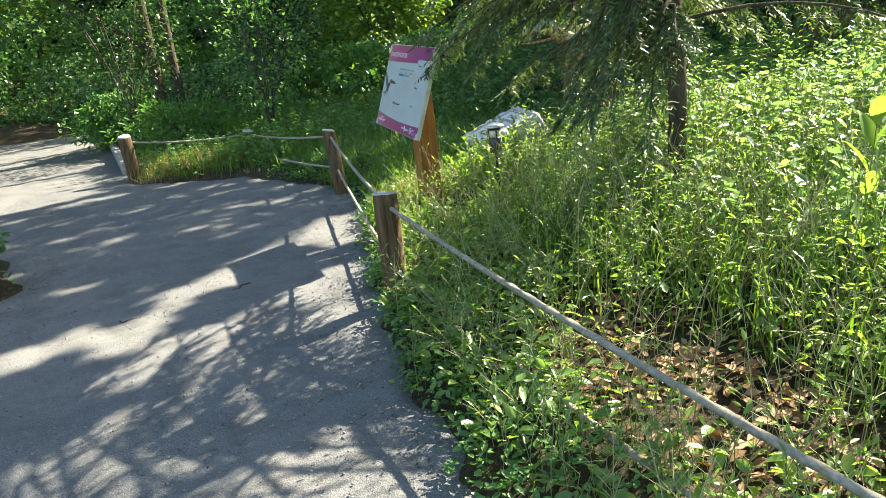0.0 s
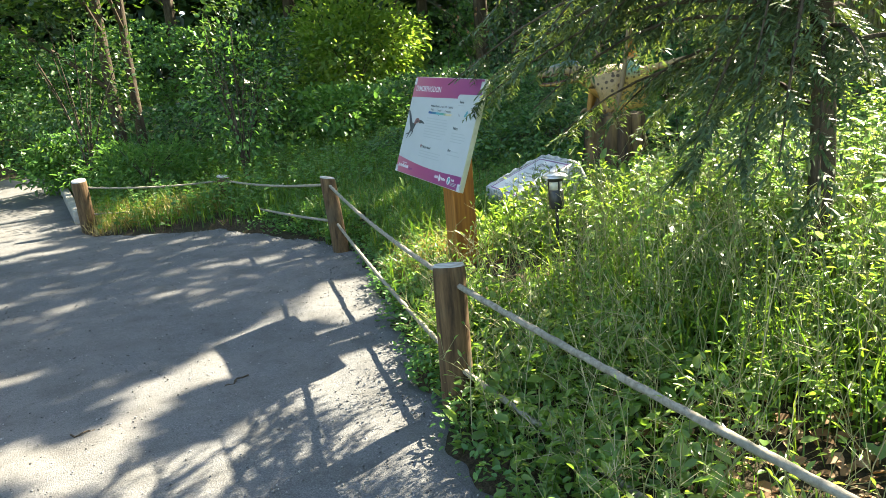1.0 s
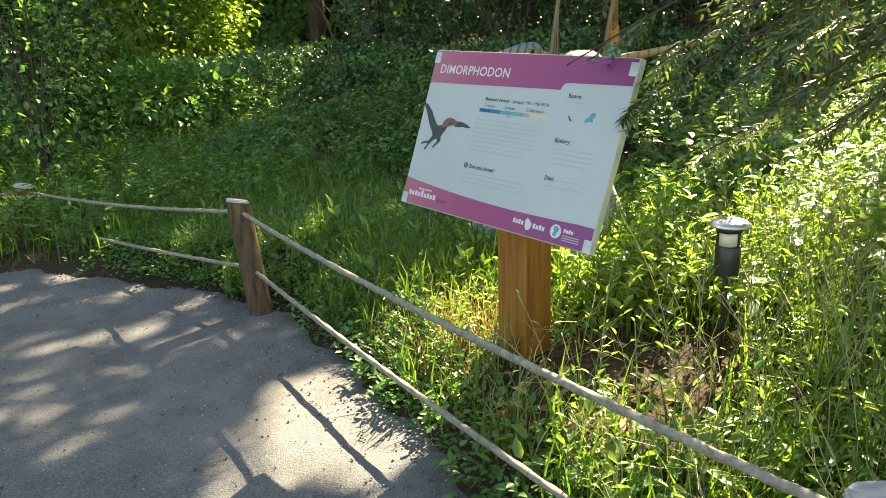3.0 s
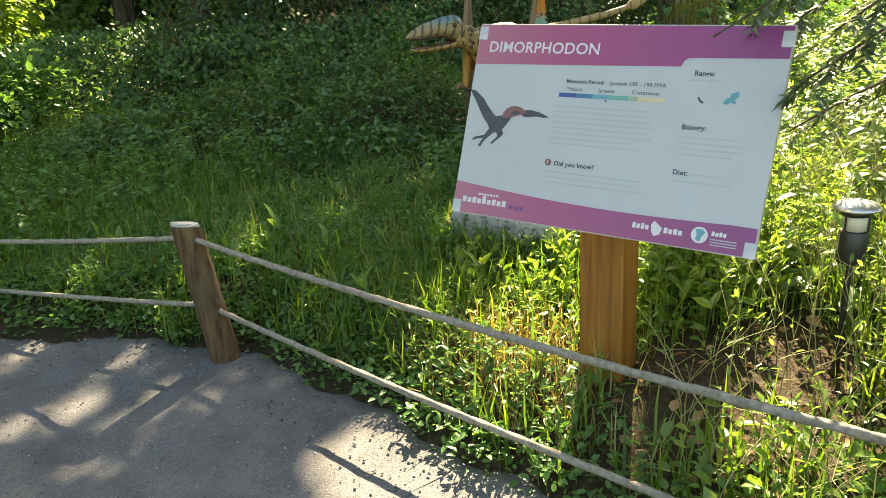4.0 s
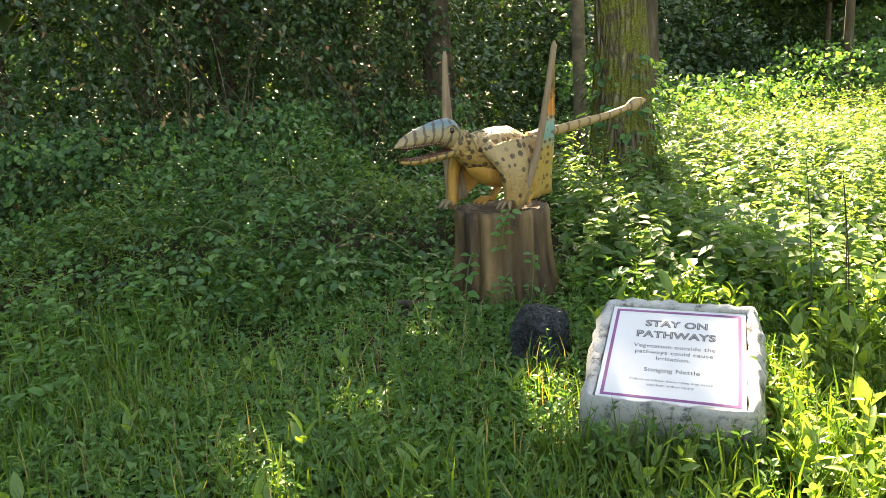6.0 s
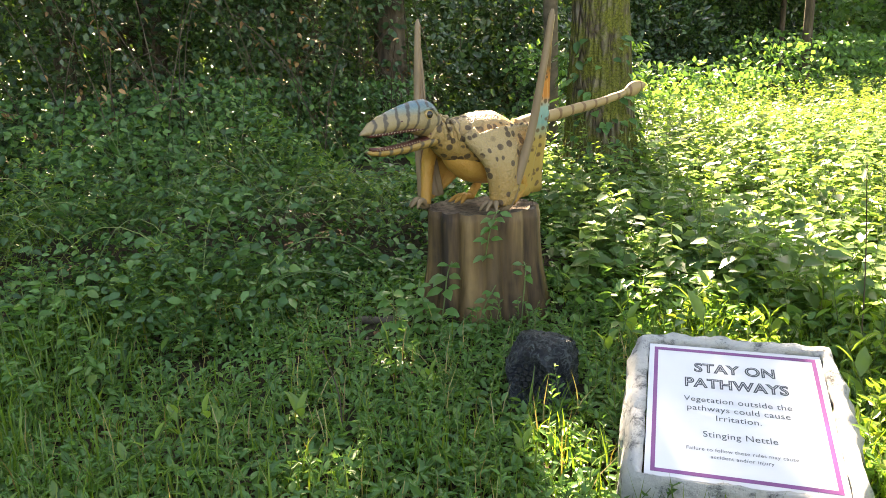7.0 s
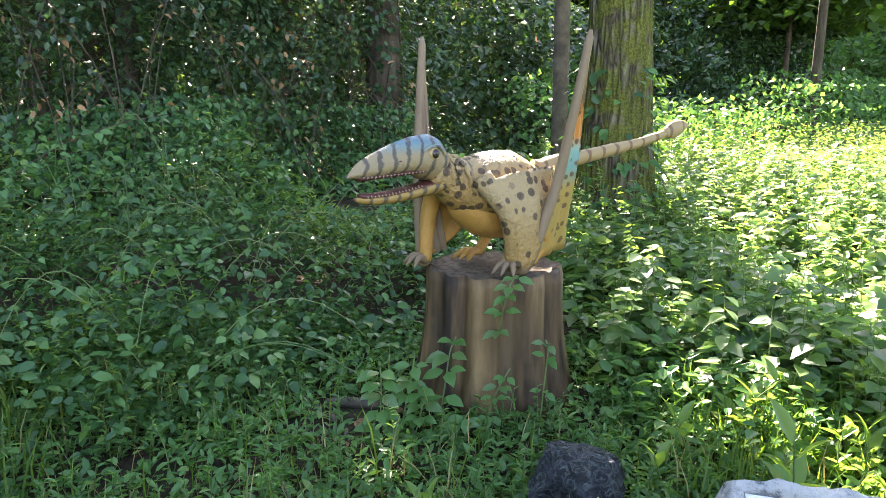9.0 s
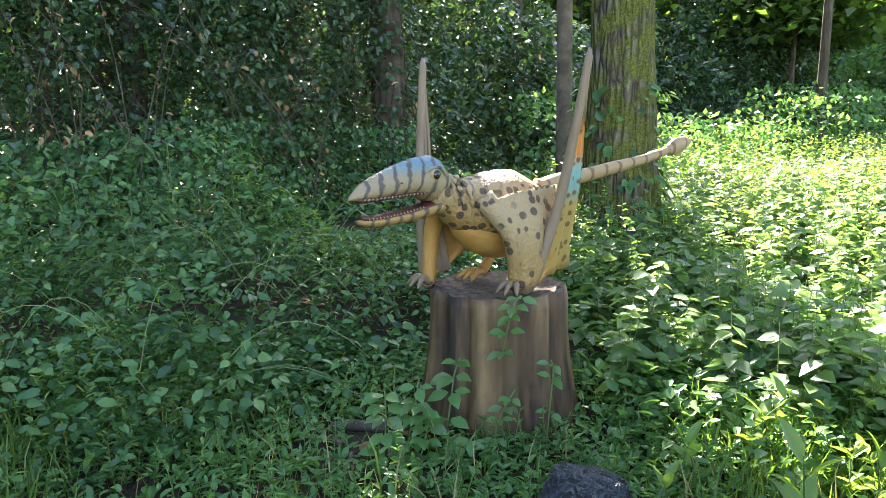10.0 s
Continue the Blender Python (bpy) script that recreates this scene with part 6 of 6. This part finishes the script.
# leafy bush at the near side of the path
def bush(name, x, y, r, h, count, size, material, label, template=OVATE):
    z = float(ground_z(x, y))
    thing = empty(name, (x, y, z), label, "shrub")
    rng = np.random.RandomState(int(abs(x * 91 + y * 17)) + 1)
    for k in range(9):
        bm = bmesh.new()
        a = rng.uniform(0, 6.28)
        e = Vector((math.cos(a) * r * rng.uniform(0.3, 0.8), math.sin(a) * r * rng.uniform(0.3, 0.8), h * rng.uniform(0.6, 0.95)))
        tube(bm, spline([(0, 0, -0.05), (e.x * 0.3, e.y * 0.3, e.z * 0.5), e], 4), [0.014 - 0.0012 * i for i in range(9)], 6)
        part("stem", bm, DARKBARK, thing)
    u = unit(rng.normal(0, 1, (count, 3)))
    rad = rng.uniform(0.35, 1.0, count) ** 0.6
    lump = 1 + 0.25 * ripple(u[:, 0] * 3 + u[:, 2] * 2, u[:, 1] * 3, 1.6, 41)
    pos = u * rad[:, None] * lump[:, None] * (r, r, h * 0.5) + (0, 0, h * 0.52)
    me = leaves("foliage", pos, u + rng.normal(0, 0.7, (count, 3)), size * rng.uniform(0.6, 1.3, count), template, material, width=1.1)
    ob = new("foliage", me)
    ob.parent = thing


bush("path_bush", -2.72, 4.75, 0.42, 0.36, 2600, 0.055, HERB, "low rounded green shrub at the path's far side")
bush("sapling_bush", 0.20, 10.2, 0.75, 2.1, 1300, 0.065, HERB, "open leafy shrub with thin dark stems behind the fence")
bush("hazel_bush", 0.75, 12.6, 0.95, 2.6, 3000, 0.085, THICKET, "tall leafy hazel shrub before dark trunks")
bush("fern_bush", -1.0, 10.5, 0.8, 0.7, 2600, 0.09, HERB, "light green ferny shrub behind the far posts", LANCE)
bush("corner_bush", 2.1, 12.2, 1.1, 0.9, 3600, 0.10, HERB, "dense green bush under the trees")
bush("alder_bush", -1.7, 11.9, 1.0, 2.9, 2400, 0.065, THICKET, "open alder shrub with small leaves before dark trunks")
bush("far_bush", -1.9, 12.6, 0.8, 0.8, 2600, 0.10, HERB, "green bush beside the far path edging")
bush("sun_bush", 3.9, 17.2, 1.9, 2.6, 6500, 0.13, BRIGHT, "bright yellow-green bush in a sunny clearing")


# ---- trees ----
SUN_SLOPE = (SUN_DIR.x / SUN_DIR.z, SUN_DIR.y / SUN_DIR.z)


def box_mask(x, y, x0, x1, y0, y1, s):
    return soft(x, x0 - s, x0 + s) * soft(-x, -x1 - s, -x1 + s) * soft(y, y0 - s, y0 + s) * soft(-y, -y1 - s, -y1 + s)


def sun_map(x, y):
    """How open the leaf roof is above a place on the ground, along the sun's way: a hand-laid map of sun patches and
    shade.
    """
    o = 1.3 * box_mask(x, y, 2.7, 10.6, -4.0, 5.0, 0.25)
    o = np.maximum(o, 1.15 * box_mask(x, y, 0.2, 3.1, -1.0, 4.95, 0.2))
    o = np.maximum(o, 1.2 * box_mask(x, y, 0.0, 1.5, 3.9, 5.0, 0.08))
    t = np.clip(((x + 2.6) * 2.7 + (y - 2.92) * 1.68) / (2.7 ** 2 + 1.68 ** 2), 0, 1)
    band = np.hypot(x + 2.6 - 2.7 * t, y - 2.92 - 1.68 * t)
    o = np.maximum(o, 0.92 * soft(-band, -0.2 - 0.3 * t, -0.06 - 0.24 * t))
    o = np.maximum(o, np.maximum(0.40 * box_mask(x, y, -3.0, -0.1, -1.0, 3.2, 0.3), 0.93 * box_mask(x, y, -1.75, 0.0, 0.9, 3.3, 0.25)))
    o = np.maximum(o, 0.98 * box_mask(x, y, -4.6, -2.1, 7.6, 14.5, 0.3))
    o = np.maximum(o, 0.5 * box_mask(x, y, -1.5, 0.1, 2.7, 3.7, 0.25))
    o = np.maximum(o, 1.0 * box_mask(x, y, -0.85, 0.3, 3.0, 3.95, 0.15))
    o = np.maximum(o, 0.34 * box_mask(x, y, 0.5, 1.7, 5.4, 7.2, 0.3))
    o = np.maximum(o, 0.47 * box_mask(x, y, -0.5, 5.0, 9.0, 15.0, 0.6))
    o = np.maximum(o, 0.9 * box_mask(x, y, 2.3, 2.65, 6.25, 6.6, 0.1))
    o = np.maximum(o, 0.95 * box_mask(x, y, 2.55, 3.1, 5.2, 5.52, 0.08))
    o = np.maximum(o, 1.1 * box_mask(x, y, -1.7, -0.4, 8.3, 9.3, 0.2))
    o = np.maximum(o, 1.0 * box_mask(x, y, 2.5, 7.0, 14.5, 20.0, 0.8))
    o = np.maximum(o, 0.46 * box_mask(x, y, -18, 2.0, 20.0, 23.5, 0.6))
    o = np.maximum(o, 0.72 * box_mask(x, y, 1.9, 3.2, 4.4, 5.2, 0.15))
    o = np.maximum(o, 0.62 * box_mask(x, y, 1.55, 1.95, 5.5, 5.85, 0.12))
    o = np.maximum(o, np.maximum(0.42 * box_mask(x, y, 1.4, 2.4, 5.6, 6.9, 0.3), 0.64 * box_mask(x, y, 1.5, 2.7, 5.2, 5.95, 0.15)))
    shade = 1 - 0.75 * box_mask(x, y, -9.0, -0.3, 10.0, 19.5, 0.4) * (off_path(x, y) > 0.1)
    shade = shade * (1 - 0.9 * box_mask(x, y, 2.75, 4.3, 6.6, 8.5, 0.3))
    return shade * np.maximum(o, 0.24 + 0.12 * soft(x, 2.6, 4.5) + 0.09 * (off_path(x, y) < 0.05))


# stretched ripples that break the thinned crowns' shade into streaks
def gaps(x, y):
    a, b = x * 0.86 + y * 0.51, y * 0.86 - x * 0.51
    return 0.5 + 0.13 * ripple(a * 0.26, b, 7.0, 51) + 0.27 * ripple(a * 0.2, b, 17.0, 52) + 0.07 * ripple(a * 0.4, b, 34.0, 53)


def tree(name, x, y, height, r, crown_r, crown_base, count, leaf, label, bark=DARKBARK, lean=(0, 0), seed=1, filtered=True, flare=1.35):
    rng = np.random.RandomState(seed)
    z = float(ground_z(x, y))
    thing = empty(name, (x, y, z), label, "tree", "woodland trees")
    bm = bmesh.new()
    n, sides = (60, 72) if bark is BARK else (20, 20)
    rings = []
    amp = rng.uniform(-0.05, 0.05, sides)
    if bark is BARK:
        amp = (np.roll(amp, 1) + 2 * amp + np.roll(amp, -1)) / 4
    for i in range(n):
        f = (i / (n - 1)) ** (2.2 if bark is BARK else 1.5)
        h = -0.2 + (height + 0.2) * f
        rr = r * (1 - 0.75 * f) * (1 + (flare - 1) * math.exp(-max(h, 0) * 3.5))
        cx, cy = lean[0] * f ** 3 + 0.05 * math.sin(h * 0.8 + seed) * f, lean[1] * f ** 3 + 0.05 * math.cos(h * 0.7 + seed) * f
        rings.append([(cx + math.cos(2 * math.pi * k / sides) * rr * (1 + amp[k] * (1 + flare * math.exp(-max(h, 0) * 3))), cy + math.sin(2 * math.pi * k / sides) * rr * (1 + amp[k]), h) for k in range(sides)])
    if bark is BARK:
        rough = lambda p: 1 + 0.07 * noise.noise(Vector((p[0] * 16, p[1] * 16, p[2] * 2.2))) + 0.04 * noise.noise(Vector((p[0] * 40, p[1] * 40, p[2] * 7)))
        rings = [[(p[0] * rough(p), p[1] * rough(p), p[2]) if p[2] < 4 else p for p in ring] for ring in rings]
    loft(bm, rings)
    part("trunk", bm, bark, thing)
    tips = []
    limbs = 9
    for k in range(limbs):
        f = rng.uniform(crown_base / height * 0.85, 0.95)
        a = 2.4 * k + rng.uniform(-0.4, 0.4)
        p0 = Vector((lean[0] * f ** 3, lean[1] * f ** 3, height * f))
        reach = crown_r * rng.uniform(0.6, 1.0)
        p2 = p0 + Vector((math.cos(a) * reach, math.sin(a) * reach, rng.uniform(0.3, 1.6)))
        p1 = p0.lerp(p2, 0.5) + Vector((0, 0, 0.35))
        qs = [p0.lerp(p2, t) for t in (0.3, 0.6, 0.9)]
        # limbs that would shade a mapped sun patch are left out
        if filtered and np.mean([sun_map(x + q.x - (q.z + z - 0.4) * SUN_SLOPE[0], y + q.y - (q.z + z - 0.4) * SUN_SLOPE[1]) for q in qs]) > 0.5:
            continue
        bm = bmesh.new()
        tube(bm, spline([p0, p1, p2], 5), [max(0.012, r * 0.42 * (1 - i / 11.5)) for i in range(11)], 8)
        part("limb", bm, bark, thing)
        tips += [p0.lerp(p2, t) for t in (0.45, 0.7, 0.9, 1.05)]
    tips.append(Vector((lean[0], lean[1], height)))
    tips = np.array([t[:] for t in tips])
    c = tips[rng.randint(0, len(tips), count)]
    pos = c + rng.normal(0, 1, (count, 3)) * (crown_r * 0.26, crown_r * 0.26, 0.55)
    pos = pos[pos[:, 2] > crown_base - 0.5]
    wx, wy, wz = pos[:, 0] + x, pos[:, 1] + y, pos[:, 2] + z
    if filtered:
        # drops crown leaves whose shadow would fall on a mapped sun patch
        gx, gy = wx - (wz - 0.45) * SUN_SLOPE[0], wy - (wz - 0.45) * SUN_SLOPE[1]
        px, py = wx - wz * SUN_SLOPE[0], wy - wz * SUN_SLOPE[1]
        on_path = off_path(px, py) < 0.1
        pos = pos[np.where(on_path, gaps(px, py) > sun_map(px, py), gaps(gx, gy) > sun_map(gx, gy))]
    me = leaves("crown", pos, around(len(pos), -50, 20), leaf * rng.uniform(0.7, 1.3, len(pos)), DIAMOND, CROWN, width=1.25)
    ob = new("crown", me)
    ob.parent = thing
    return thing


tree("mossy_tree", 5.62, 5.56, 5.6, 0.285, 2.6, 4.4, 11000, 0.12, "tall tree with mossy grey-brown bark behind the statue", BARK, (0.25, 0.4), 3)
tree("ivy_tree", 8.95, 8.25, 10.0, 0.23, 3.4, 4.2, 9000, 0.16, "dark tree trunk inside the thicket", DARKBARK, (0.2, 0.0), 4)
# trees added on the sun's side, crowns out of view, placed for their shade
SHADE_TREES = [(10.4, 5.45, 9.0, 0.16, 3.6, 4.5), (11.5, 10.5, 10.0, 0.22, 3.8, 4.0), (8.0, 11.5, 9.5, 0.2, 3.6, 4.2), (6.0, 13.0, 9.0, 0.17, 3.2, 4.4), (12.5, 2.4, 10.0, 0.08, 3.8, 4.6),
        (9.4, -1.6, 9.0, 0.18, 3.6, 4.8), (6.3, 1.2, 8.0, 0.14, 3.2, 4.6), (13.2, 7.2, 11.0, 0.2, 3.8, 4.4), (5.6, 18.6, 9.5, 0.18, 3.2, 4.0), (15.5, 12.0, 11.0, 0.22, 4.0, 3.4),
        (7.0, 16.5, 10.0, 0.2, 3.4, 3.4), (15.0, -2.5, 10.0, 0.2, 3.8, 3.4), (10.2, 14.2, 10.5, 0.2, 3.6, 3.4), (4.2, -3.5, 8.5, 0.16, 3.2, 4.6), (7.3, 10.6, 9.5, 0.14, 3.4, 4.4)]
for k, (x, y, h, r, cr, cb) in enumerate(SHADE_TREES):
    tree("shade_tree", x, y, h, r, cr, cb, 13500, 0.125, "slender tree added for its shade, leafy crown thinned to let sun patches through", DARKBARK, (0.3 * math.sin(k * 2.1), 0.3 * math.cos(k * 1.7)), 10 + k)
BACK = [(-1.25, 12.6, 7, 0.10), (-0.95, 12.9, 7, 0.08), (-4.6, 24.5, 11, 0.22), (-8.5, 25.5, 11, 0.25), (-13.0, 26.0, 11, 0.22), (0.6, 24.5, 11, 0.2), (4.0, 23.5, 11, 0.22), (8.0, 22.5, 11, 0.2),
        (13.0, 19.0, 11, 0.22), (18.0, 15.0, 11, 0.22), (19.5, 9.0, 11, 0.2), (20.0, 4.0, 11, 0.22), (18.5, -1.0, 11, 0.16), (17.0, 6.2, 9, 0.08), (16.0, 4.2, 9, 0.07), (15.2, 2.2, 9, 0.06),
        (19.0, -6.0, 11, 0.2), (14.4, 0.4, 9, 0.07), (-6.0, 17.6, 8, 0.10), (-9.5, 19.5, 9, 0.12), (-7.2, 12.0, 9, 0.16)]
for k, (x, y, h, r) in enumerate(BACK):
    tree("far_tree", x, y, h, r, 2.8, 2.6 if k > 1 else 1.5, 3600 if k > 1 else 5600, 0.22 if k > 1 else 0.13, "far woodland tree in full leaf", DARKBARK, (0.3 * math.sin(k), 0.3 * math.cos(k)), 60 + k)
thicket("woodland_wall", [(24, -14), (23.5, -4), (23, 4), (21, 12), (16, 19), (9, 25), (1, 28), (-8, 29.5), (-20, 29.5), (-28, 24)][::1], 3.5, 0.0, 9.0, 88, 0.65, THICKET,
        "distant wall of woodland leaves", "woodland", seed=19)
thicket("woodland_floor", [(19, -12), (18, -3), (17.5, 4), (16.5, 9), (13.5, 14), (8.5, 19), (2, 21.5)], 2.5, 0.0, 2.2, 330, 0.18, HERB, "undergrowth between the far trunks", "undergrowth", seed=21)

# ivy round the foot of the mossy tree
n = 420
a, h = RNG.uniform(0, 6.28, n), RNG.uniform(0.0, 1.0, n) ** 1.7 * 1.2
r = 0.265 + 0.10 * np.exp(-h * 3) + RNG.uniform(0.0, 0.06, n)
out = np.stack([np.cos(a), np.sin(a), np.full(n, -0.5)], -1) + RNG.normal(0, 0.35, (n, 3))
p = np.stack([5.62 + np.cos(a) * r, 5.56 + np.sin(a) * r, ground_z(5.62, 5.56) + h], -1)
stuff("trunk_ivy", leaves("trunk_ivy", p, out, RNG.uniform(0.05, 0.1, n), OVATE, BRAMBLE, np.stack([np.cos(a), np.sin(a), np.full(n, 0.6)], -1), 1.3), "ivy and nettle leaves round the mossy trunk", "ivy")

# ivy over the dark trunk in the thicket
n = 1500
a, h = RNG.uniform(0, 6.28, n), RNG.uniform(0.0, 1.0, n) ** 0.8 * 4.6
r = 0.24 * (1 - 0.05 * h) + RNG.uniform(0.0, 0.12, n)
out = np.stack([np.cos(a), np.sin(a), np.full(n, -0.6)], -1) + RNG.normal(0, 0.4, (n, 3))
p = np.stack([8.95 + np.cos(a) * r, 8.25 + np.sin(a) * r, ground_z(8.95, 8.25) + h], -1)
stuff("dark_ivy", leaves("dark_ivy", p, out, RNG.uniform(0.06, 0.12, n), OVATE, THICKET, np.stack([np.cos(a), np.sin(a), np.full(n, 0.6)], -1), 1.3), "dark ivy leaves climbing a trunk in the thicket", "ivy")

# grey pole beside the mossy tree
bm = bmesh.new()
tube(bm, [(0, 0, -0.2), (0.01, 0.01, 1.2), (-0.02, 0.03, 2.6), (-0.05, 0.05, 5.2)], [0.068, 0.064, 0.06, 0.05], 14)
pole = new("dead_trunk", smooth(mesh_from("dead_trunk", bm, DEADWOOD)))
pole.location = (6.25, 5.98, float(ground_z(6.25, 5.98)))
tagged(pole, "thin grey barkless trunk beside the mossy tree", "tree trunk")


# young spruce with drooping branches beside the board
def spruce(x, y):
    z = float(ground_z(x, y))
    rng = np.random.RandomState(77)
    thing = empty("young_spruce", (x, y, z), "young spruce with drooping sunlit branches beside the board", "tree")
    bm = bmesh.new()
    H = 4.7
    tube(bm, [(0.015 * math.sin(k), 0.015 * math.cos(k * 1.3), -0.1 + (H + 0.1) * k / 14) for k in range(15)], [0.056 * (1 - 0.9 * k / 14) for k in range(15)], 14)
    part("trunk", bm, DARKBARK, thing)
    base, along, size = [], [], []
    AIMED = [(0.46, 4.02, 1.24, 1.35), (0.50, 3.82, 1.12, 1.2), (0.66, 3.50, 1.10, 1.1), (0.95, 3.75, 1.45, 1.6), (1.55, 3.85, 1.25, 1.2), (0.75, 3.25, 1.35, 1.35), (1.95, 3.7, 1.5, 1.5), (1.15, 3.55, 1.0, 0.95),
             (0.85, 3.65, 1.75, 1.95), (1.3, 3.8, 1.7, 1.9), (1.75, 3.7, 1.05, 1.0), (0.7, 3.1, 1.75, 1.8), (2.2, 3.3, 1.3, 1.3), (1.6, 3.45, 0.85, 0.8), (1.0, 3.9, 2.05, 2.3), (0.6, 3.95, 1.5, 1.8),
             (0.80, 2.61, 0.88, 1.35), (0.77, 2.35, 0.86, 1.30), (0.80, 2.19, 0.92, 1.45), (0.87, 2.59, 1.18, 1.75), (0.51, 3.46, 1.23, 1.75), (0.68, 3.24, 1.30, 1.85), (0.75, 3.08, 1.40, 1.95),
             (0.83, 2.34, 1.18, 1.70), (1.0, 2.2, 0.75, 1.15), (0.95, 2.75, 0.80, 1.2)]
    for k in range(104):
        h = rng.uniform(0.75, 3.3) if k < 64 else rng.uniform(1.7, 4.5)
        a = k * 2.39996 + rng.uniform(-0.25, 0.25)
        reach = min(1.5, 0.35 + (H - h) * 0.40) * rng.uniform(0.75, 1.05)
        to_path = math.cos(a - math.atan2(0.0 - y + 0.9, -1.0 - x))
        if h < 1.6 and to_path > 0.15:
            reach *= 0.35
        end = None
        if k < len(AIMED):
            ex, ey, ez, h = AIMED[k]
            reach, a, end = math.hypot(ex - x, ey - y), math.atan2(ey - y, ex - x), ez - z
        d = np.array((math.cos(a), math.sin(a)))
        if end is not None:
            pts = [(d[0] * reach * t, d[1] * reach * t, h + (end - h) * t + 0.22 * math.sin(math.pi * t)) for t in np.linspace(0, 1, 9)]
        else:
            pts = [(d[0] * reach * t, d[1] * reach * t, h + 0.20 * reach * t - 0.42 * reach * t ** 2.2) for t in np.linspace(0, 1, 9)]
        bm = bmesh.new()
        tube(bm, pts, [0.013 * (1 - 0.8 * i / 8) for i in range(9)], 6)
        part("branch", bm, DARKBARK, thing)
        for j in range(60 if k < len(AIMED) else 52 if h < 2.2 else 30):
            t = rng.uniform(0.12, 1.0)
            q = np.array([np.interp(t, np.linspace(0, 1, 9), [p[c] for p in pts]) for c in range(3)])
            side = rng.choice((-1, 1))
            out = np.array((d[0] * 0.75 - d[1] * side * 0.8, d[1] * 0.75 + d[0] * side * 0.8, -1.0 + rng.uniform(-0.5, 0.3)))
            out /= np.linalg.norm(out)
            L = rng.uniform(0.08, 0.28) * (1.15 - 0.55 * t)
            for s in np.linspace(0.05, 1, 8):
                for e in (-1, 1):
                    base.append(q + out * L * s)
                    nd = out * 0.8 + np.array((-out[1], out[0], 0.1)) * e + rng.normal(0, 0.25, 3)
                    along.append(nd)
                    size.append(rng.uniform(0.028, 0.045))
    me = leaves("needles", np.array(base), np.array(along), np.array(size), NEEDLES, NEEDLE, width=2.2)
    ob = new("needles", me)
    ob.parent = thing


spruce(1.42, 2.55)


# low growth on the woodland floor away from the path
def wild(x, y):
    inside = box_mask(x, y, -3.0, 9.5, -0.9, 5.6, 0.7)
    return soft(off_path(x, y), 0.1, 0.9) * (1 - inside) * np.clip(0.6 + 0.45 * ripple(x, y, 0.7, 61), 0.35, 1) * soft(-np.hypot(x - 2, y - 6), -24, -15)


x, y = scatter(-20, 24, -16, 28, 95, lambda x, y: wild(x, y) * (1 - box_mask(x, y, -1.5, 4.4, 4.8, 11.5, 0.4)))
p = np.stack([x, y, ground_z(x, y) + RNG.uniform(0.0, 0.22, len(x))], -1)
stuff("woodland_herbs", leaves("woodland_herbs", p, around(len(p), -15, 55), RNG.uniform(0.08, 0.19, len(p)), DIAMOND, HERB), "loose green herbs on the woodland floor", "undergrowth")
x, y = scatter(-3.9, -2.1, -2.5, 9.5, 650, lambda x, y: soft(left_edge(y) - x, -0.02, 0.12) * soft(1.1 + x - left_edge(y), 0, 0.5) * np.clip(0.75 + 0.4 * ripple(x, y, 3, 63), 0.2, 1))
p = np.stack([x, y, ground_z(x, y) + RNG.uniform(0, 0.1, len(x))], -1)
stuff("left_verge_herbs", leaves("left_verge_herbs", p, around(len(p), -15, 50), RNG.uniform(0.03, 0.07, len(p)), OVATE, HERB), "low green herbs along the path's far side", "weeds")
